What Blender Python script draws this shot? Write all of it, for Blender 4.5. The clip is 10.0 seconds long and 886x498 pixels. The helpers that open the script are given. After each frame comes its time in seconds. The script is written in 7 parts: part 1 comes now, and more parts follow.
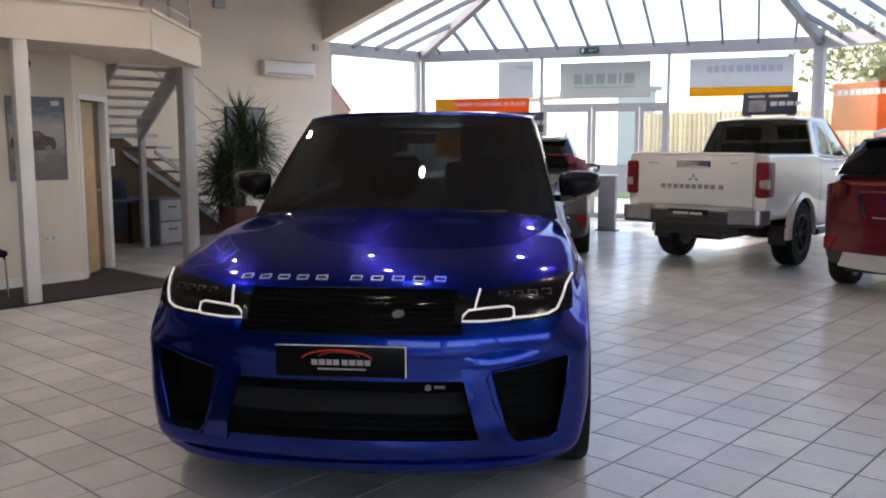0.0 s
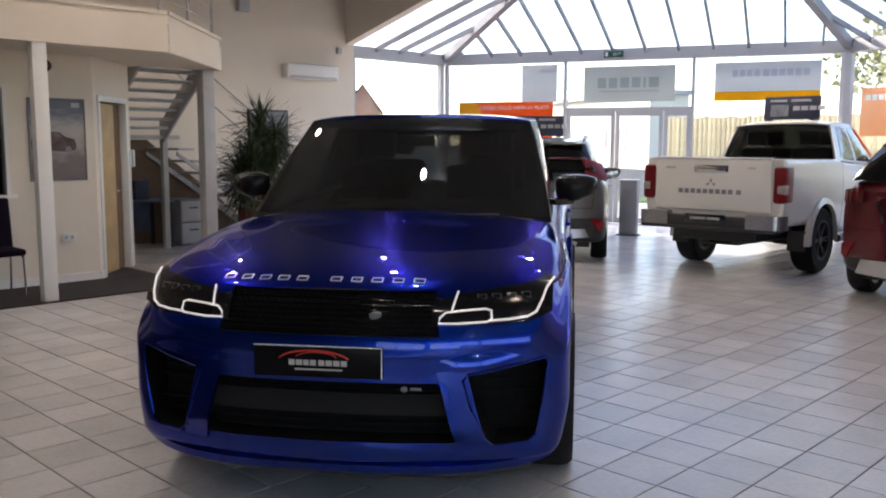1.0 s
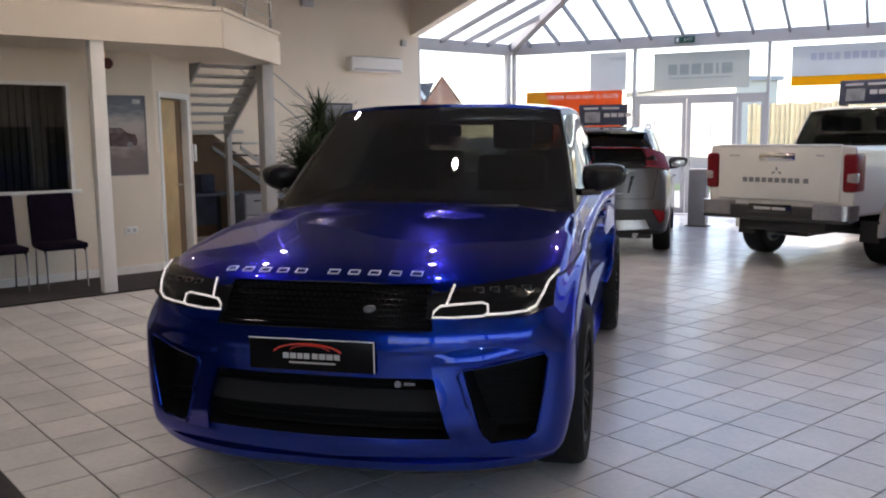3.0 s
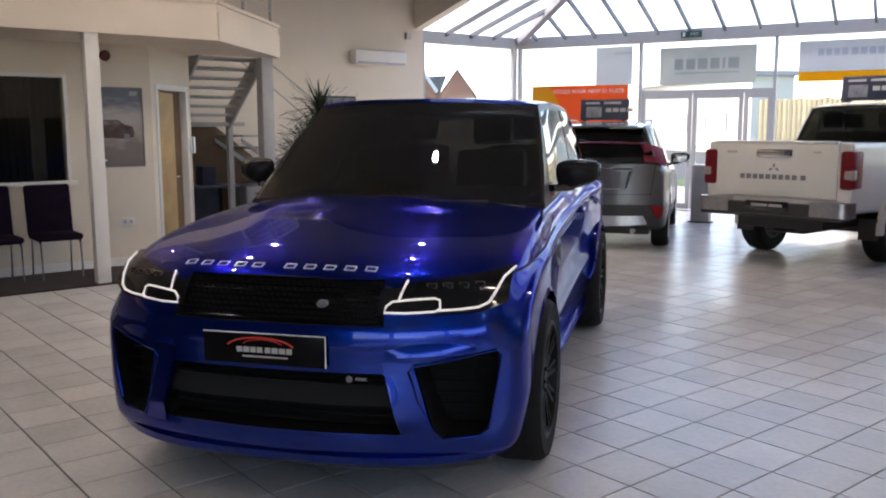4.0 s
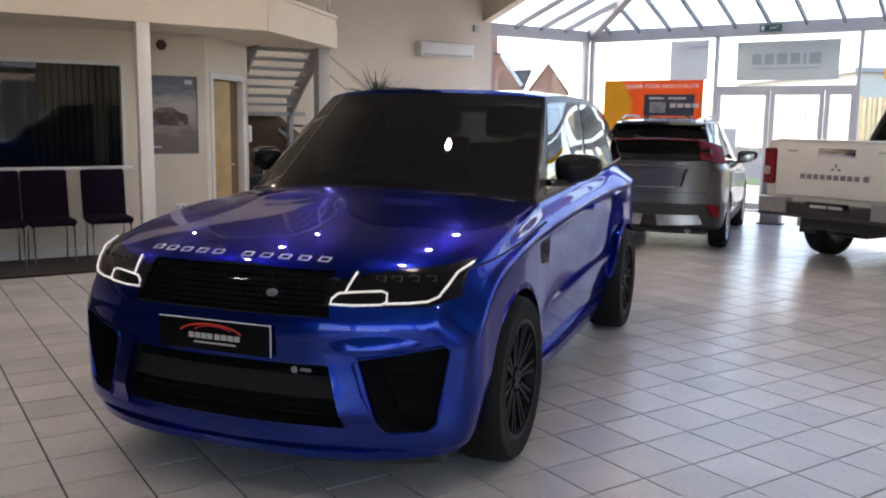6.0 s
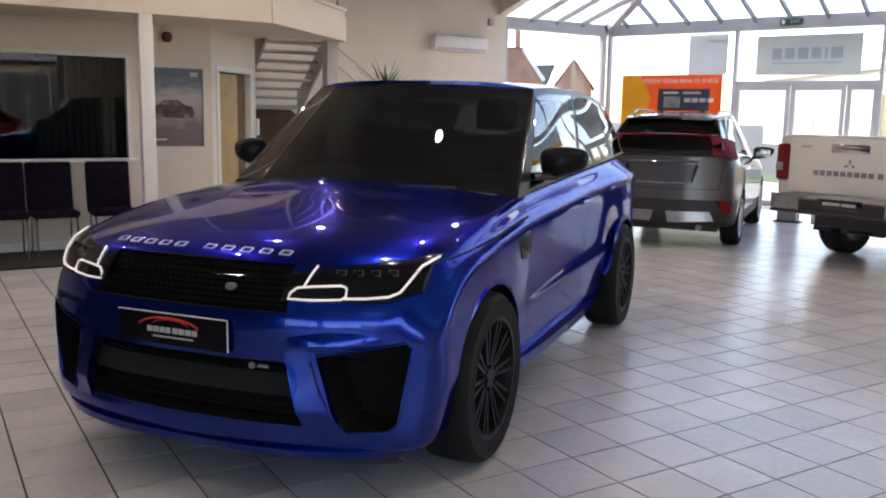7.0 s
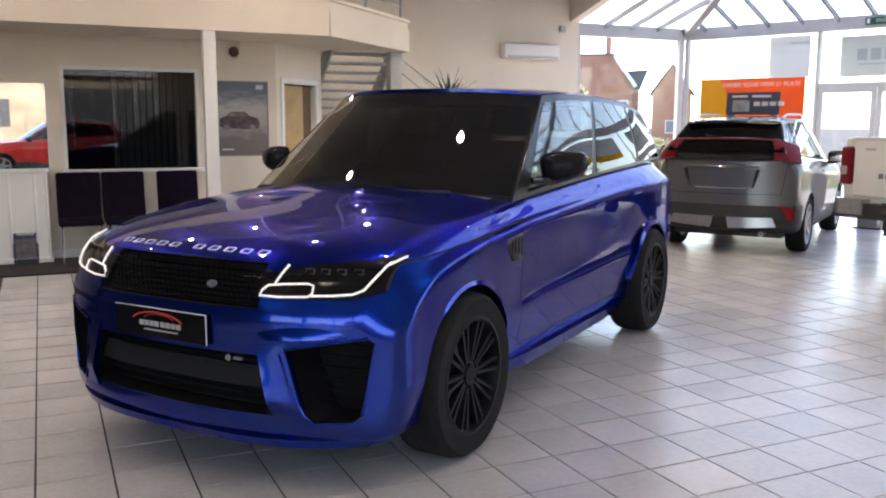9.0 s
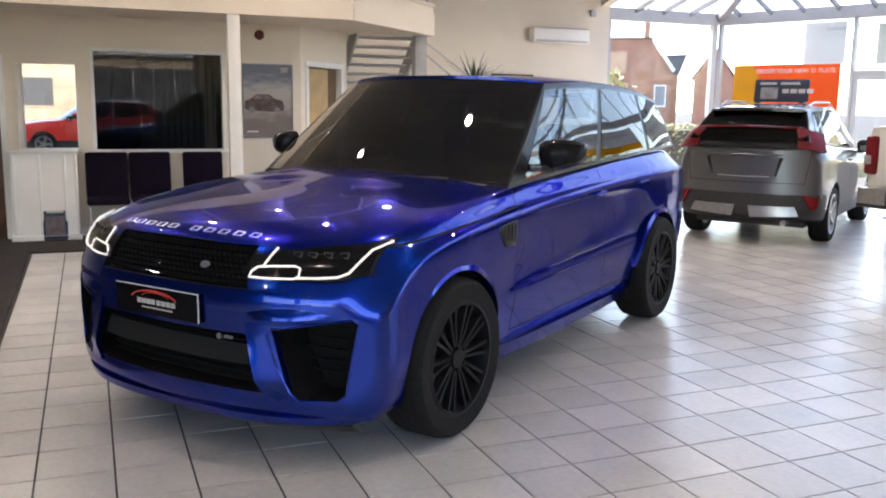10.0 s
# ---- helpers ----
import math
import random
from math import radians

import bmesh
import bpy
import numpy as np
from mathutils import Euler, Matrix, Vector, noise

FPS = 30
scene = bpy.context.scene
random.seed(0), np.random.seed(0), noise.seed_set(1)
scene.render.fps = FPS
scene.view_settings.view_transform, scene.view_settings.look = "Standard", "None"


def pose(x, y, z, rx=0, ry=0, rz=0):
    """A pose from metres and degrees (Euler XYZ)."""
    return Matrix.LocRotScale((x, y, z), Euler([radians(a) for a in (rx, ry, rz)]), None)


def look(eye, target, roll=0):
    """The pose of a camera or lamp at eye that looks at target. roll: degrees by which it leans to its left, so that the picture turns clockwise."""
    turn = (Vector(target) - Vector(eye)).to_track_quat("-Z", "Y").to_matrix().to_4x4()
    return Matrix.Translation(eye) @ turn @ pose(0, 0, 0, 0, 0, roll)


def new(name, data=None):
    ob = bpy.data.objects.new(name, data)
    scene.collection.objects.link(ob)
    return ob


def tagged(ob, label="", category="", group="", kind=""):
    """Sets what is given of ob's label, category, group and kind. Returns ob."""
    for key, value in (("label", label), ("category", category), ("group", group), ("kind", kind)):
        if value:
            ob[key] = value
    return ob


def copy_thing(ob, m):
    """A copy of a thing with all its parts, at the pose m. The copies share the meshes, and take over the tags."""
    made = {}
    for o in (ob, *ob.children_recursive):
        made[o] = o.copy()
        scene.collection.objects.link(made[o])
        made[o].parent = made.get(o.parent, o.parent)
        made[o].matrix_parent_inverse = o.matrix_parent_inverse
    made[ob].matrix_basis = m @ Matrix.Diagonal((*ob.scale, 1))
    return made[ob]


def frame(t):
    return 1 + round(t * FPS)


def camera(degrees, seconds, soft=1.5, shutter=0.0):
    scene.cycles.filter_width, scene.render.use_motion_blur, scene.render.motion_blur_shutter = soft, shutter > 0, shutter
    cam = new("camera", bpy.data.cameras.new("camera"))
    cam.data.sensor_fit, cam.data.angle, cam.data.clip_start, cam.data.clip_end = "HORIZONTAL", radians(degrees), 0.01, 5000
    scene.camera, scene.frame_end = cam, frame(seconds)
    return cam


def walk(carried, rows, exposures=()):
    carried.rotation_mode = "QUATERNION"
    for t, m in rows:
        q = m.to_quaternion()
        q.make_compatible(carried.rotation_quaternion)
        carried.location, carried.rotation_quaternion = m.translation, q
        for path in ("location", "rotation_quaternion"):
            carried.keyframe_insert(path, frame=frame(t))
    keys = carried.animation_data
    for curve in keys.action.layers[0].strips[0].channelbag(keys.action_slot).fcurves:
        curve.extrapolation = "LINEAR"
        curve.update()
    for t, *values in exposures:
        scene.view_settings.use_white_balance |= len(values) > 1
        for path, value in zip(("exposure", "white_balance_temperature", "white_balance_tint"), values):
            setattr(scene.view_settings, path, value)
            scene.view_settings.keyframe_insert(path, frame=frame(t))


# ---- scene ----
cam = camera(54.0, 10.0, soft=2.0)
PATH = [
    (0, (0.033, -0.169, 1.606), (-1.296, 1.305, 1.356), -0.1),
    (0.5, (0.145, -0.08, 1.606), (-1.232, 1.352, 1.366), 0.1),
    (1, (0.2, -0.017, 1.601), (-1.184, 1.406, 1.359), 0.2),
    (1.5, (0.204, 0.071, 1.587), (-1.196, 1.479, 1.349), -0.3),
    (2, (0.226, 0.174, 1.588), (-1.223, 1.531, 1.349), 0.0),
    (2.5, (0.291, 0.241, 1.588), (-1.208, 1.542, 1.342), -0.5),
    (4, (0.544, 0.506, 1.598), (-0.992, 1.757, 1.323), -0.2),
    (4.5, (0.57, 0.632, 1.591), (-1.001, 1.843, 1.331), 0.2),
    (5, (0.616, 0.71, 1.584), (-0.967, 1.904, 1.318), 0.5),
    (5.5, (0.738, 0.851, 1.593), (-0.886, 1.983, 1.314), 0.6),
    (7, (0.851, 1.276, 1.569), (-0.836, 2.306, 1.268), 1.0),
    (7.5, (0.897, 1.396, 1.579), (-0.814, 2.386, 1.27), 0.9),
    (8, (0.999, 1.581, 1.59), (-0.757, 2.482, 1.264), 1.1),
    (8.5, (1.119, 1.689, 1.599), (-0.67, 2.537, 1.316), 0.7),
    (9, (1.239, 1.695, 1.563), (-0.559, 2.522, 1.279), 0.2),
    (9.5, (1.351, 1.719, 1.588), (-0.455, 2.522, 1.283), 0.9),
    (10, (1.409, 1.869, 1.591), (-0.418, 2.614, 1.267), 0.8),
]
walk(cam, [(t, look(eye, target, roll)) for t, eye, target, roll in PATH], exposures=[(0.0, 2.12, 6700, 20), (5.0, 2.21, 6700, 20), (7.0, 2.30, 6750, 20), (7.8, 2.63, 6800, 20), (9.5, 2.68, 6800, 19), (10.0, 2.83, 6800, 18)])

# ---------------------------------------------------------------- light
world = bpy.data.worlds.new("sky")
scene.world = world
world.use_nodes = True
wn = world.node_tree.nodes
sky = wn.new("ShaderNodeTexSky")
sky.sky_type, sky.sun_disc = "NISHITA", False
sky.sun_elevation, sky.sun_rotation = radians(36), radians(-97)
sky.air_density, sky.dust_density = 1.0, 1.0
wn["Background"].inputs["Strength"].default_value = 0.15
world.node_tree.links.new(sky.outputs[0], wn["Background"].inputs["Color"])

sun = new("sun", bpy.data.lights.new("sun", "SUN"))
sun.data.energy, sun.data.angle, sun.data.color = 2.4, radians(5), (1.0, 0.95, 0.87)
sun.matrix_world = look((0, 0, 30), (41.0, 5.5, 0))

# ---------------------------------------------------------------- materials
def shader(name, color, rough=0.5, metal=0.0, var=0.0, scale=8.0, fine=0.0, fine_scale=120.0, bump=0.0,
           coat=0.0, rough_var=0.0, island=0.0, obj_random=0.0, spec=0.5, sheen=0.0, flakes=0.0, world_space=False, edge=None, coat_rough=0.03):
    """A procedural surface: colour with coarse and fine variation, roughness variation and fine relief."""
    m = bpy.data.materials.new(name)
    m.use_nodes = True
    nt = m.node_tree
    n, ln = nt.nodes, nt.links
    b = n["Principled BSDF"]
    b.inputs["Base Color"].default_value = (*color, 1)
    b.inputs["Roughness"].default_value = rough
    b.inputs["Metallic"].default_value = metal
    b.inputs["Specular IOR Level"].default_value = spec
    b.inputs["Coat Weight"].default_value = coat
    b.inputs["Coat Roughness"].default_value = coat_rough
    if edge:
        b.inputs["Specular Tint"].default_value = (*edge, 1)
    if sheen:
        b.inputs["Sheen Weight"].default_value = sheen
    co = n.new("ShaderNodeNewGeometry").outputs["Position"] if world_space else n.new("ShaderNodeTexCoord").outputs["Object"]
    value = None

    def add(sock, amount):
        nonlocal value
        mr = n.new("ShaderNodeMapRange")
        mr.inputs["From Min"].default_value, mr.inputs["From Max"].default_value = 0.3, 0.7
        mr.inputs["To Min"].default_value, mr.inputs["To Max"].default_value = 1 - amount, 1 + amount
        ln.new(sock, mr.inputs["Value"])
        if value is None:
            value = mr.outputs[0]
        else:
            mul = n.new("ShaderNodeMath")
            mul.operation = "MULTIPLY"
            ln.new(value, mul.inputs[0])
            ln.new(mr.outputs[0], mul.inputs[1])
            value = mul.outputs[0]

    coarse = None
    if var or rough_var:
        coarse = n.new("ShaderNodeTexNoise")
        coarse.inputs["Scale"].default_value, coarse.inputs["Detail"].default_value = scale, 5
        ln.new(co, coarse.inputs["Vector"])
    if var:
        add(coarse.outputs["Fac"], var)
    if fine or bump:
        fn = n.new("ShaderNodeTexNoise")
        fn.inputs["Scale"].default_value, fn.inputs["Detail"].default_value = fine_scale, 3
        ln.new(co, fn.inputs["Vector"])
        if fine:
            add(fn.outputs["Fac"], fine)
        if bump:
            bp = n.new("ShaderNodeBump")
            bp.inputs["Strength"].default_value, bp.inputs["Distance"].default_value = bump, 0.004
            ln.new(fn.outputs["Fac"], bp.inputs["Height"])
            ln.new(bp.outputs[0], b.inputs["Normal"])
    if flakes:
        fl = n.new("ShaderNodeTexVoronoi")
        fl.inputs["Scale"].default_value = 900
        ln.new(co, fl.inputs["Vector"])
        add(fl.outputs["Color"], flakes)
    if island:
        ge = n.new("ShaderNodeNewGeometry")
        add(ge.outputs["Random Per Island"], island)
    if obj_random:
        oi = n.new("ShaderNodeObjectInfo")
        add(oi.outputs["Random"], obj_random)
    if value is not None:
        mix = n.new("ShaderNodeMix")
        mix.data_type, mix.blend_type = "RGBA", "MULTIPLY"
        mix.inputs["Factor"].default_value = 1
        mix.inputs["A"].default_value = (*color, 1)
        ln.new(value, mix.inputs["B"])
        ln.new(mix.outputs["Result"], b.inputs["Base Color"])
    if rough_var:
        mr = n.new("ShaderNodeMapRange")
        mr.inputs["From Min"].default_value, mr.inputs["From Max"].default_value = 0.3, 0.7
        mr.inputs["To Min"].default_value, mr.inputs["To Max"].default_value = rough - rough_var, rough + rough_var
        ln.new(coarse.outputs["Fac"], mr.inputs["Value"])
        ln.new(mr.outputs[0], b.inputs["Roughness"])
    return m


def pane_glass(name, tint, gloss=1.0, floor_gloss=0.03):
    """Clear or tinted sheet glass: a tinted see-through sheet with a mirror gloss that grows at grazing angles."""
    m = bpy.data.materials.new(name)
    m.use_nodes = True
    n, ln = m.node_tree.nodes, m.node_tree.links
    n.remove(n["Principled BSDF"])
    tr, gl, mx = n.new("ShaderNodeBsdfTransparent"), n.new("ShaderNodeBsdfGlossy"), n.new("ShaderNodeMixShader")
    lw, pw, ad = n.new("ShaderNodeLayerWeight"), n.new("ShaderNodeMath"), n.new("ShaderNodeMath")
    tr.inputs["Color"].default_value = (*tint, 1)
    gl.inputs["Roughness"].default_value = 0.005
    gl.inputs["Color"].default_value = (gloss, gloss, gloss, 1)
    lw.inputs["Blend"].default_value = 0.5
    pw.operation, pw.inputs[1].default_value = "POWER", 5.0
    ad.operation, ad.inputs[1].default_value, ad.inputs[2].default_value = "MULTIPLY_ADD", 0.94, floor_gloss
    ln.new(lw.outputs["Facing"], pw.inputs[0])
    ln.new(pw.outputs[0], ad.inputs[0])
    ln.new(ad.outputs[0], mx.inputs[0])
    ln.new(tr.outputs[0], mx.inputs[1])
    ln.new(gl.outputs[0], mx.inputs[2])
    ln.new(mx.outputs[0], n["Material Output"].inputs["Surface"])
    return m


def glow(name, color, strength):
    m = bpy.data.materials.new(name)
    m.use_nodes = True
    b = m.node_tree.nodes["Principled BSDF"]
    b.inputs["Base Color"].default_value = (*color, 1)
    b.inputs["Emission Color"].default_value = (*color, 1)
    b.inputs["Emission Strength"].default_value = strength
    return m


def banner(name, color):
    """Printed banner cloth that lets daylight glow through it."""
    m = bpy.data.materials.new(name)
    m.use_nodes = True
    n, ln = m.node_tree.nodes, m.node_tree.links
    n.remove(n["Principled BSDF"])
    co, ns, hs = n.new("ShaderNodeTexCoord"), n.new("ShaderNodeTexNoise"), n.new("ShaderNodeHueSaturation")
    mr, df, tl, mx = n.new("ShaderNodeMapRange"), n.new("ShaderNodeBsdfDiffuse"), n.new("ShaderNodeBsdfTranslucent"), n.new("ShaderNodeMixShader")
    ns.inputs["Scale"].default_value, ns.inputs["Detail"].default_value = 2.5, 4
    mr.inputs["To Min"].default_value, mr.inputs["To Max"].default_value = 0.88, 1.12
    hs.inputs["Color"].default_value = (*color, 1)
    mx.inputs[0].default_value = 0.5
    ln.new(co.outputs["Object"], ns.inputs["Vector"])
    ln.new(ns.outputs["Fac"], mr.inputs["Value"])
    ln.new(mr.outputs[0], hs.inputs["Value"])
    ln.new(hs.outputs[0], df.inputs["Color"])
    ln.new(hs.outputs[0], tl.inputs["Color"])
    ln.new(df.outputs[0], mx.inputs[1])
    ln.new(tl.outputs[0], mx.inputs[2])
    ln.new(mx.outputs[0], n["Material Output"].inputs["Surface"])
    return m


M_TILE = shader("floor_tile", (0.57, 0.555, 0.54), 0.24, var=0.07, scale=2.2, fine=0.05, fine_scale=30, bump=0.0, rough_var=0.02, obj_random=0.06, world_space=True)
M_TILE_REST = shader("floor_tile_rest", (0.57, 0.555, 0.54), 0.24, var=0.07, scale=2.2, fine=0.05, fine_scale=30, bump=0.0, rough_var=0.02, island=0.06, world_space=True)
M_GROUT = shader("grout", (0.038, 0.037, 0.036), 0.9, var=0.25, scale=3, fine=0.2)
M_CARPET = shader("entrance_carpet", (0.034, 0.027, 0.027), 0.95, var=0.25, scale=6, fine=0.5, fine_scale=400, bump=0.6)
M_WALL = shader("painted_wall", (0.78, 0.69, 0.575), 0.75, var=0.03, scale=1.5, fine=0.02, fine_scale=250, bump=0.08)
# ceiling out of view, toned dark so bonnet and windscreen mirror little brightness
M_CEIL = shader("unseen_ceiling_dark", (0.17, 0.165, 0.16), 0.85, var=0.03, scale=2)
M_WHITE = shader("white_gloss_paint", (0.80, 0.78, 0.74), 0.4, var=0.03, scale=4, fine=0.02)
M_FRAME = shader("window_frame_paint", (0.47, 0.47, 0.47), 0.4, var=0.05, scale=4)
M_STEEL = shader("painted_steel", (0.45, 0.44, 0.43), 0.45, var=0.08, scale=5)
M_CHROME = shader("chrome", (0.85, 0.85, 0.86), 0.12, 1.0, var=0.03, scale=30)
M_WOOD = shader("light_oak", (0.52, 0.34, 0.14), 0.45, var=0.15, scale=4, fine=0.12, fine_scale=40, bump=0.1)
# brown for sheets that fill dark gaps: beside the door leaf, below the stairs
M_GAP_FILL = shader("brown_gap_fill", (0.17, 0.10, 0.05), 0.6, var=0.15, scale=4, fine=0.1, fine_scale=40)
M_DARKWOOD = shader("brown_wood", (0.10, 0.05, 0.03), 0.5, var=0.25, scale=5, fine=0.2, fine_scale=60)
M_FABRIC = shader("purple_upholstery", (0.009, 0.005, 0.013), 0.9, var=0.2, scale=10, fine=0.35, fine_scale=500, bump=0.5, spec=0.1)
M_BLACK = shader("black_plastic", (0.024, 0.024, 0.025), 0.5, var=0.2, scale=20, fine=0.15, fine_scale=300, bump=0.15)
M_MATTE = shader("matt_black_mesh", (0.010, 0.010, 0.0105), 0.7, var=0.15, scale=30, spec=0.08)
M_DISC = shader("brake_disc_steel", (0.05, 0.05, 0.05), 0.5, 0.6, var=0.1, scale=30)
M_GLOSSBLACK = shader("gloss_black", (0.018, 0.018, 0.019), 0.12, var=0.1, scale=20, coat=0.6)
M_TYRE = shader("tyre_rubber", (0.011, 0.011, 0.011), 0.75, var=0.2, scale=25, fine=0.3, fine_scale=200, bump=0.3, spec=0.2)
M_RIM = shader("black_alloy", (0.009, 0.009, 0.010), 0.4, 0.0, var=0.15, scale=20, spec=0.12)
M_SLAT = shader("black_gloss_slat", (0.004, 0.004, 0.0045), 0.10, var=0.1, scale=20, spec=0.35)
M_LAMPBLACK = shader("dark_lamp_cover", (0.008, 0.008, 0.009), 0.12, var=0.1, scale=20, spec=0.25)
M_PLATE = shader("black_acrylic", (0.005, 0.005, 0.006), 0.25, var=0.1, scale=20, spec=0.08)
M_PILLAR = shader("satin_black_trim", (0.012, 0.012, 0.013), 0.28, var=0.1, scale=20, spec=0.25)
M_TAILRED = shader("red_tail_lens", (0.16, 0.006, 0.011), 0.35, var=0.2, scale=30, spec=0.25)
M_CAP = shader("mirror_cap", (0.010, 0.010, 0.012), 0.25, var=0.2, scale=25, spec=0.15)
M_ALLOY = shader("silver_alloy", (0.45, 0.45, 0.46), 0.3, 0.9, var=0.1, scale=20)
M_BLUE = shader("blue_metallic_paint", (0.0014, 0.024, 0.25), 0.24, 0.90, var=0.05, scale=3, flakes=0.14, coat=0.75, edge=(0.015, 0.065, 0.55), spec=0.2, coat_rough=0.006)
M_SILVER = shader("grey_metallic_paint", (0.15, 0.15, 0.152), 0.3, 0.7, var=0.04, scale=3, flakes=0.08, coat=1.0)
M_PAINTWHITE = shader("white_car_paint", (0.72, 0.70, 0.66), 0.3, var=0.03, scale=3, coat=0.8)
M_RED = shader("red_metallic_paint", (0.13, 0.006, 0.010), 0.32, 0.4, var=0.05, scale=3, flakes=0.1, coat=1.0)
M_BRIGHTRED = shader("bright_red_paint", (0.80, 0.03, 0.02), 0.3, var=0.04, scale=3, coat=0.8)
M_GAP = shader("shut_line", (0.004, 0.004, 0.005), 0.9, var=0.1)
M_LAMPRED = shader("red_lamp_lens", (0.10, 0.003, 0.005), 0.12, var=0.15, scale=40, coat=0.8)
M_LAMPBRIGHT = shader("bright_red_lens", (0.22, 0.006, 0.010), 0.2, var=0.15, scale=40, coat=0.25)
M_LAMPCLEAR = shader("clear_lamp_lens", (0.36, 0.33, 0.32), 0.15, var=0.15, scale=40, coat=0.8)
M_TINT = pane_glass("car_glass_tinted", (0.38, 0.395, 0.39), 1.0, 0.18)
M_SIDE = pane_glass("car_side_glass", (0.70, 0.72, 0.71), 1.0, 0.06)
M_PRIVACY = pane_glass("car_glass_privacy", (0.14, 0.145, 0.15), 1.0, 0.05)
M_REARGLASS = pane_glass("car_rear_glass", (0.42, 0.43, 0.43), 1.0, 0.05)
M_GLASS = pane_glass("window_glass", (0.93, 0.95, 0.94))
M_OFFICEGLASS = pane_glass("office_glass", (0.66, 0.67, 0.66), 1.0, 0.05)
M_SEAT = shader("dark_leather", (0.026, 0.026, 0.026), 0.5, var=0.15, scale=15, fine=0.15, fine_scale=250, bump=0.25)
M_DRL = glow("daytime_lamp", (1.0, 0.96, 0.92), 0.075)
M_PANEL = glow("ceiling_lamp_diffuser", (1.0, 0.91, 0.79), 185.0)
M_LEAF = shader("dark_leaf", (0.030, 0.050, 0.020), 0.5, island=0.35, var=0.2, scale=5)
M_POT = shader("maroon_pot", (0.10, 0.015, 0.015), 0.45, var=0.15, scale=6)
M_SOIL = shader("soil", (0.03, 0.02, 0.014), 0.95, var=0.3, scale=30, bump=0.6)
M_BARK = shader("bark", (0.09, 0.06, 0.04), 0.9, var=0.3, scale=20, bump=0.6)
M_BRICK = shader("red_brick", (0.38, 0.17, 0.11), 0.85, var=0.2, scale=2, fine=0.25, fine_scale=14, bump=0.2)
M_ROOFTILE = shader("roof_tile", (0.12, 0.07, 0.06), 0.85, var=0.2, scale=3, fine=0.2, fine_scale=20)
M_SLATE = shader("slate_roof", (0.085, 0.09, 0.105), 0.7, var=0.2, scale=3, fine=0.2, fine_scale=20)
M_ASPHALT = shader("asphalt", (0.055, 0.055, 0.056), 0.9, var=0.15, scale=0.6, fine=0.3, fine_scale=60, bump=0.4)
M_PAVE = shader("paving", (0.32, 0.30, 0.27), 0.85, var=0.1, scale=1.5, fine=0.12, fine_scale=40)
M_GRASS = shader("grass", (0.06, 0.10, 0.025), 0.9, var=0.25, scale=1.5, fine=0.3, fine_scale=60, bump=0.5)
M_FENCE = shader("timber_fence", (0.55, 0.44, 0.26), 0.85, var=0.2, scale=3, fine=0.2, fine_scale=30, obj_random=0.12)
M_ORANGE = banner("orange_print", (0.75, 0.16, 0.03))
M_YELLOW = banner("yellow_print", (0.85, 0.50, 0.02))
M_GREYSIGN = banner("grey_print", (0.63, 0.64, 0.62))
M_GREYTEXT = shader("grey_lettering", (0.40, 0.44, 0.44), 0.5, var=0.05, scale=3)
M_LIGHTSIGN = banner("pale_print", (0.70, 0.71, 0.73))
M_PALETEXT = shader("pale_lettering", (0.50, 0.52, 0.62), 0.5, var=0.05, scale=3)
M_NAVY = shader("navy_print", (0.02, 0.028, 0.06), 0.45, var=0.25, scale=9)
M_LETTER = shader("satin_silver", (0.72, 0.72, 0.74), 0.35, 0.0, var=0.04, scale=20)
M_SIGNWHITE = shader("white_lettering", (0.8, 0.8, 0.8), 0.5, var=0.03)
M_GREEN = shader("exit_green", (0.02, 0.09, 0.06), 0.5, var=0.05)
M_GREYBOLL = shader("grey_powder_coat", (0.20, 0.20, 0.22), 0.45, var=0.08, scale=4)
M_REDPRINT = shader("red_print", (0.55, 0.03, 0.02), 0.4, var=0.05)
# blind colour, also on the sheets that stand for dark rooms behind glass
M_BLIND_INTERIOR = shader("blind_and_dark_interior", (0.038, 0.039, 0.042), 0.85, var=0.15, scale=4, fine=0.1, fine_scale=200)
M_PHOTO_SKY = shader("poster_sky", (0.24, 0.26, 0.29), 0.35, var=0.5, scale=6)
M_RENDERED = shader("cream_render", (0.80, 0.74, 0.60), 0.8, var=0.04, scale=1)
M_EASTWALL = shader("tan_cladding", (0.22, 0.175, 0.12), 0.8, var=0.35, scale=0.9)
M_PHOTO_LAND = shader("poster_sand", (0.20, 0.165, 0.155), 0.35, var=0.5, scale=9)
M_PHOTO_DARK = shader("poster_car", (0.10, 0.065, 0.065), 0.35, var=0.5, scale=12)
# tone of the unseen south wall, dark to hold down the car nose's reflections
M_DARKWALL = shader("unseen_wall_dark", (0.10, 0.095, 0.09), 0.8, var=0.05, scale=1.5)


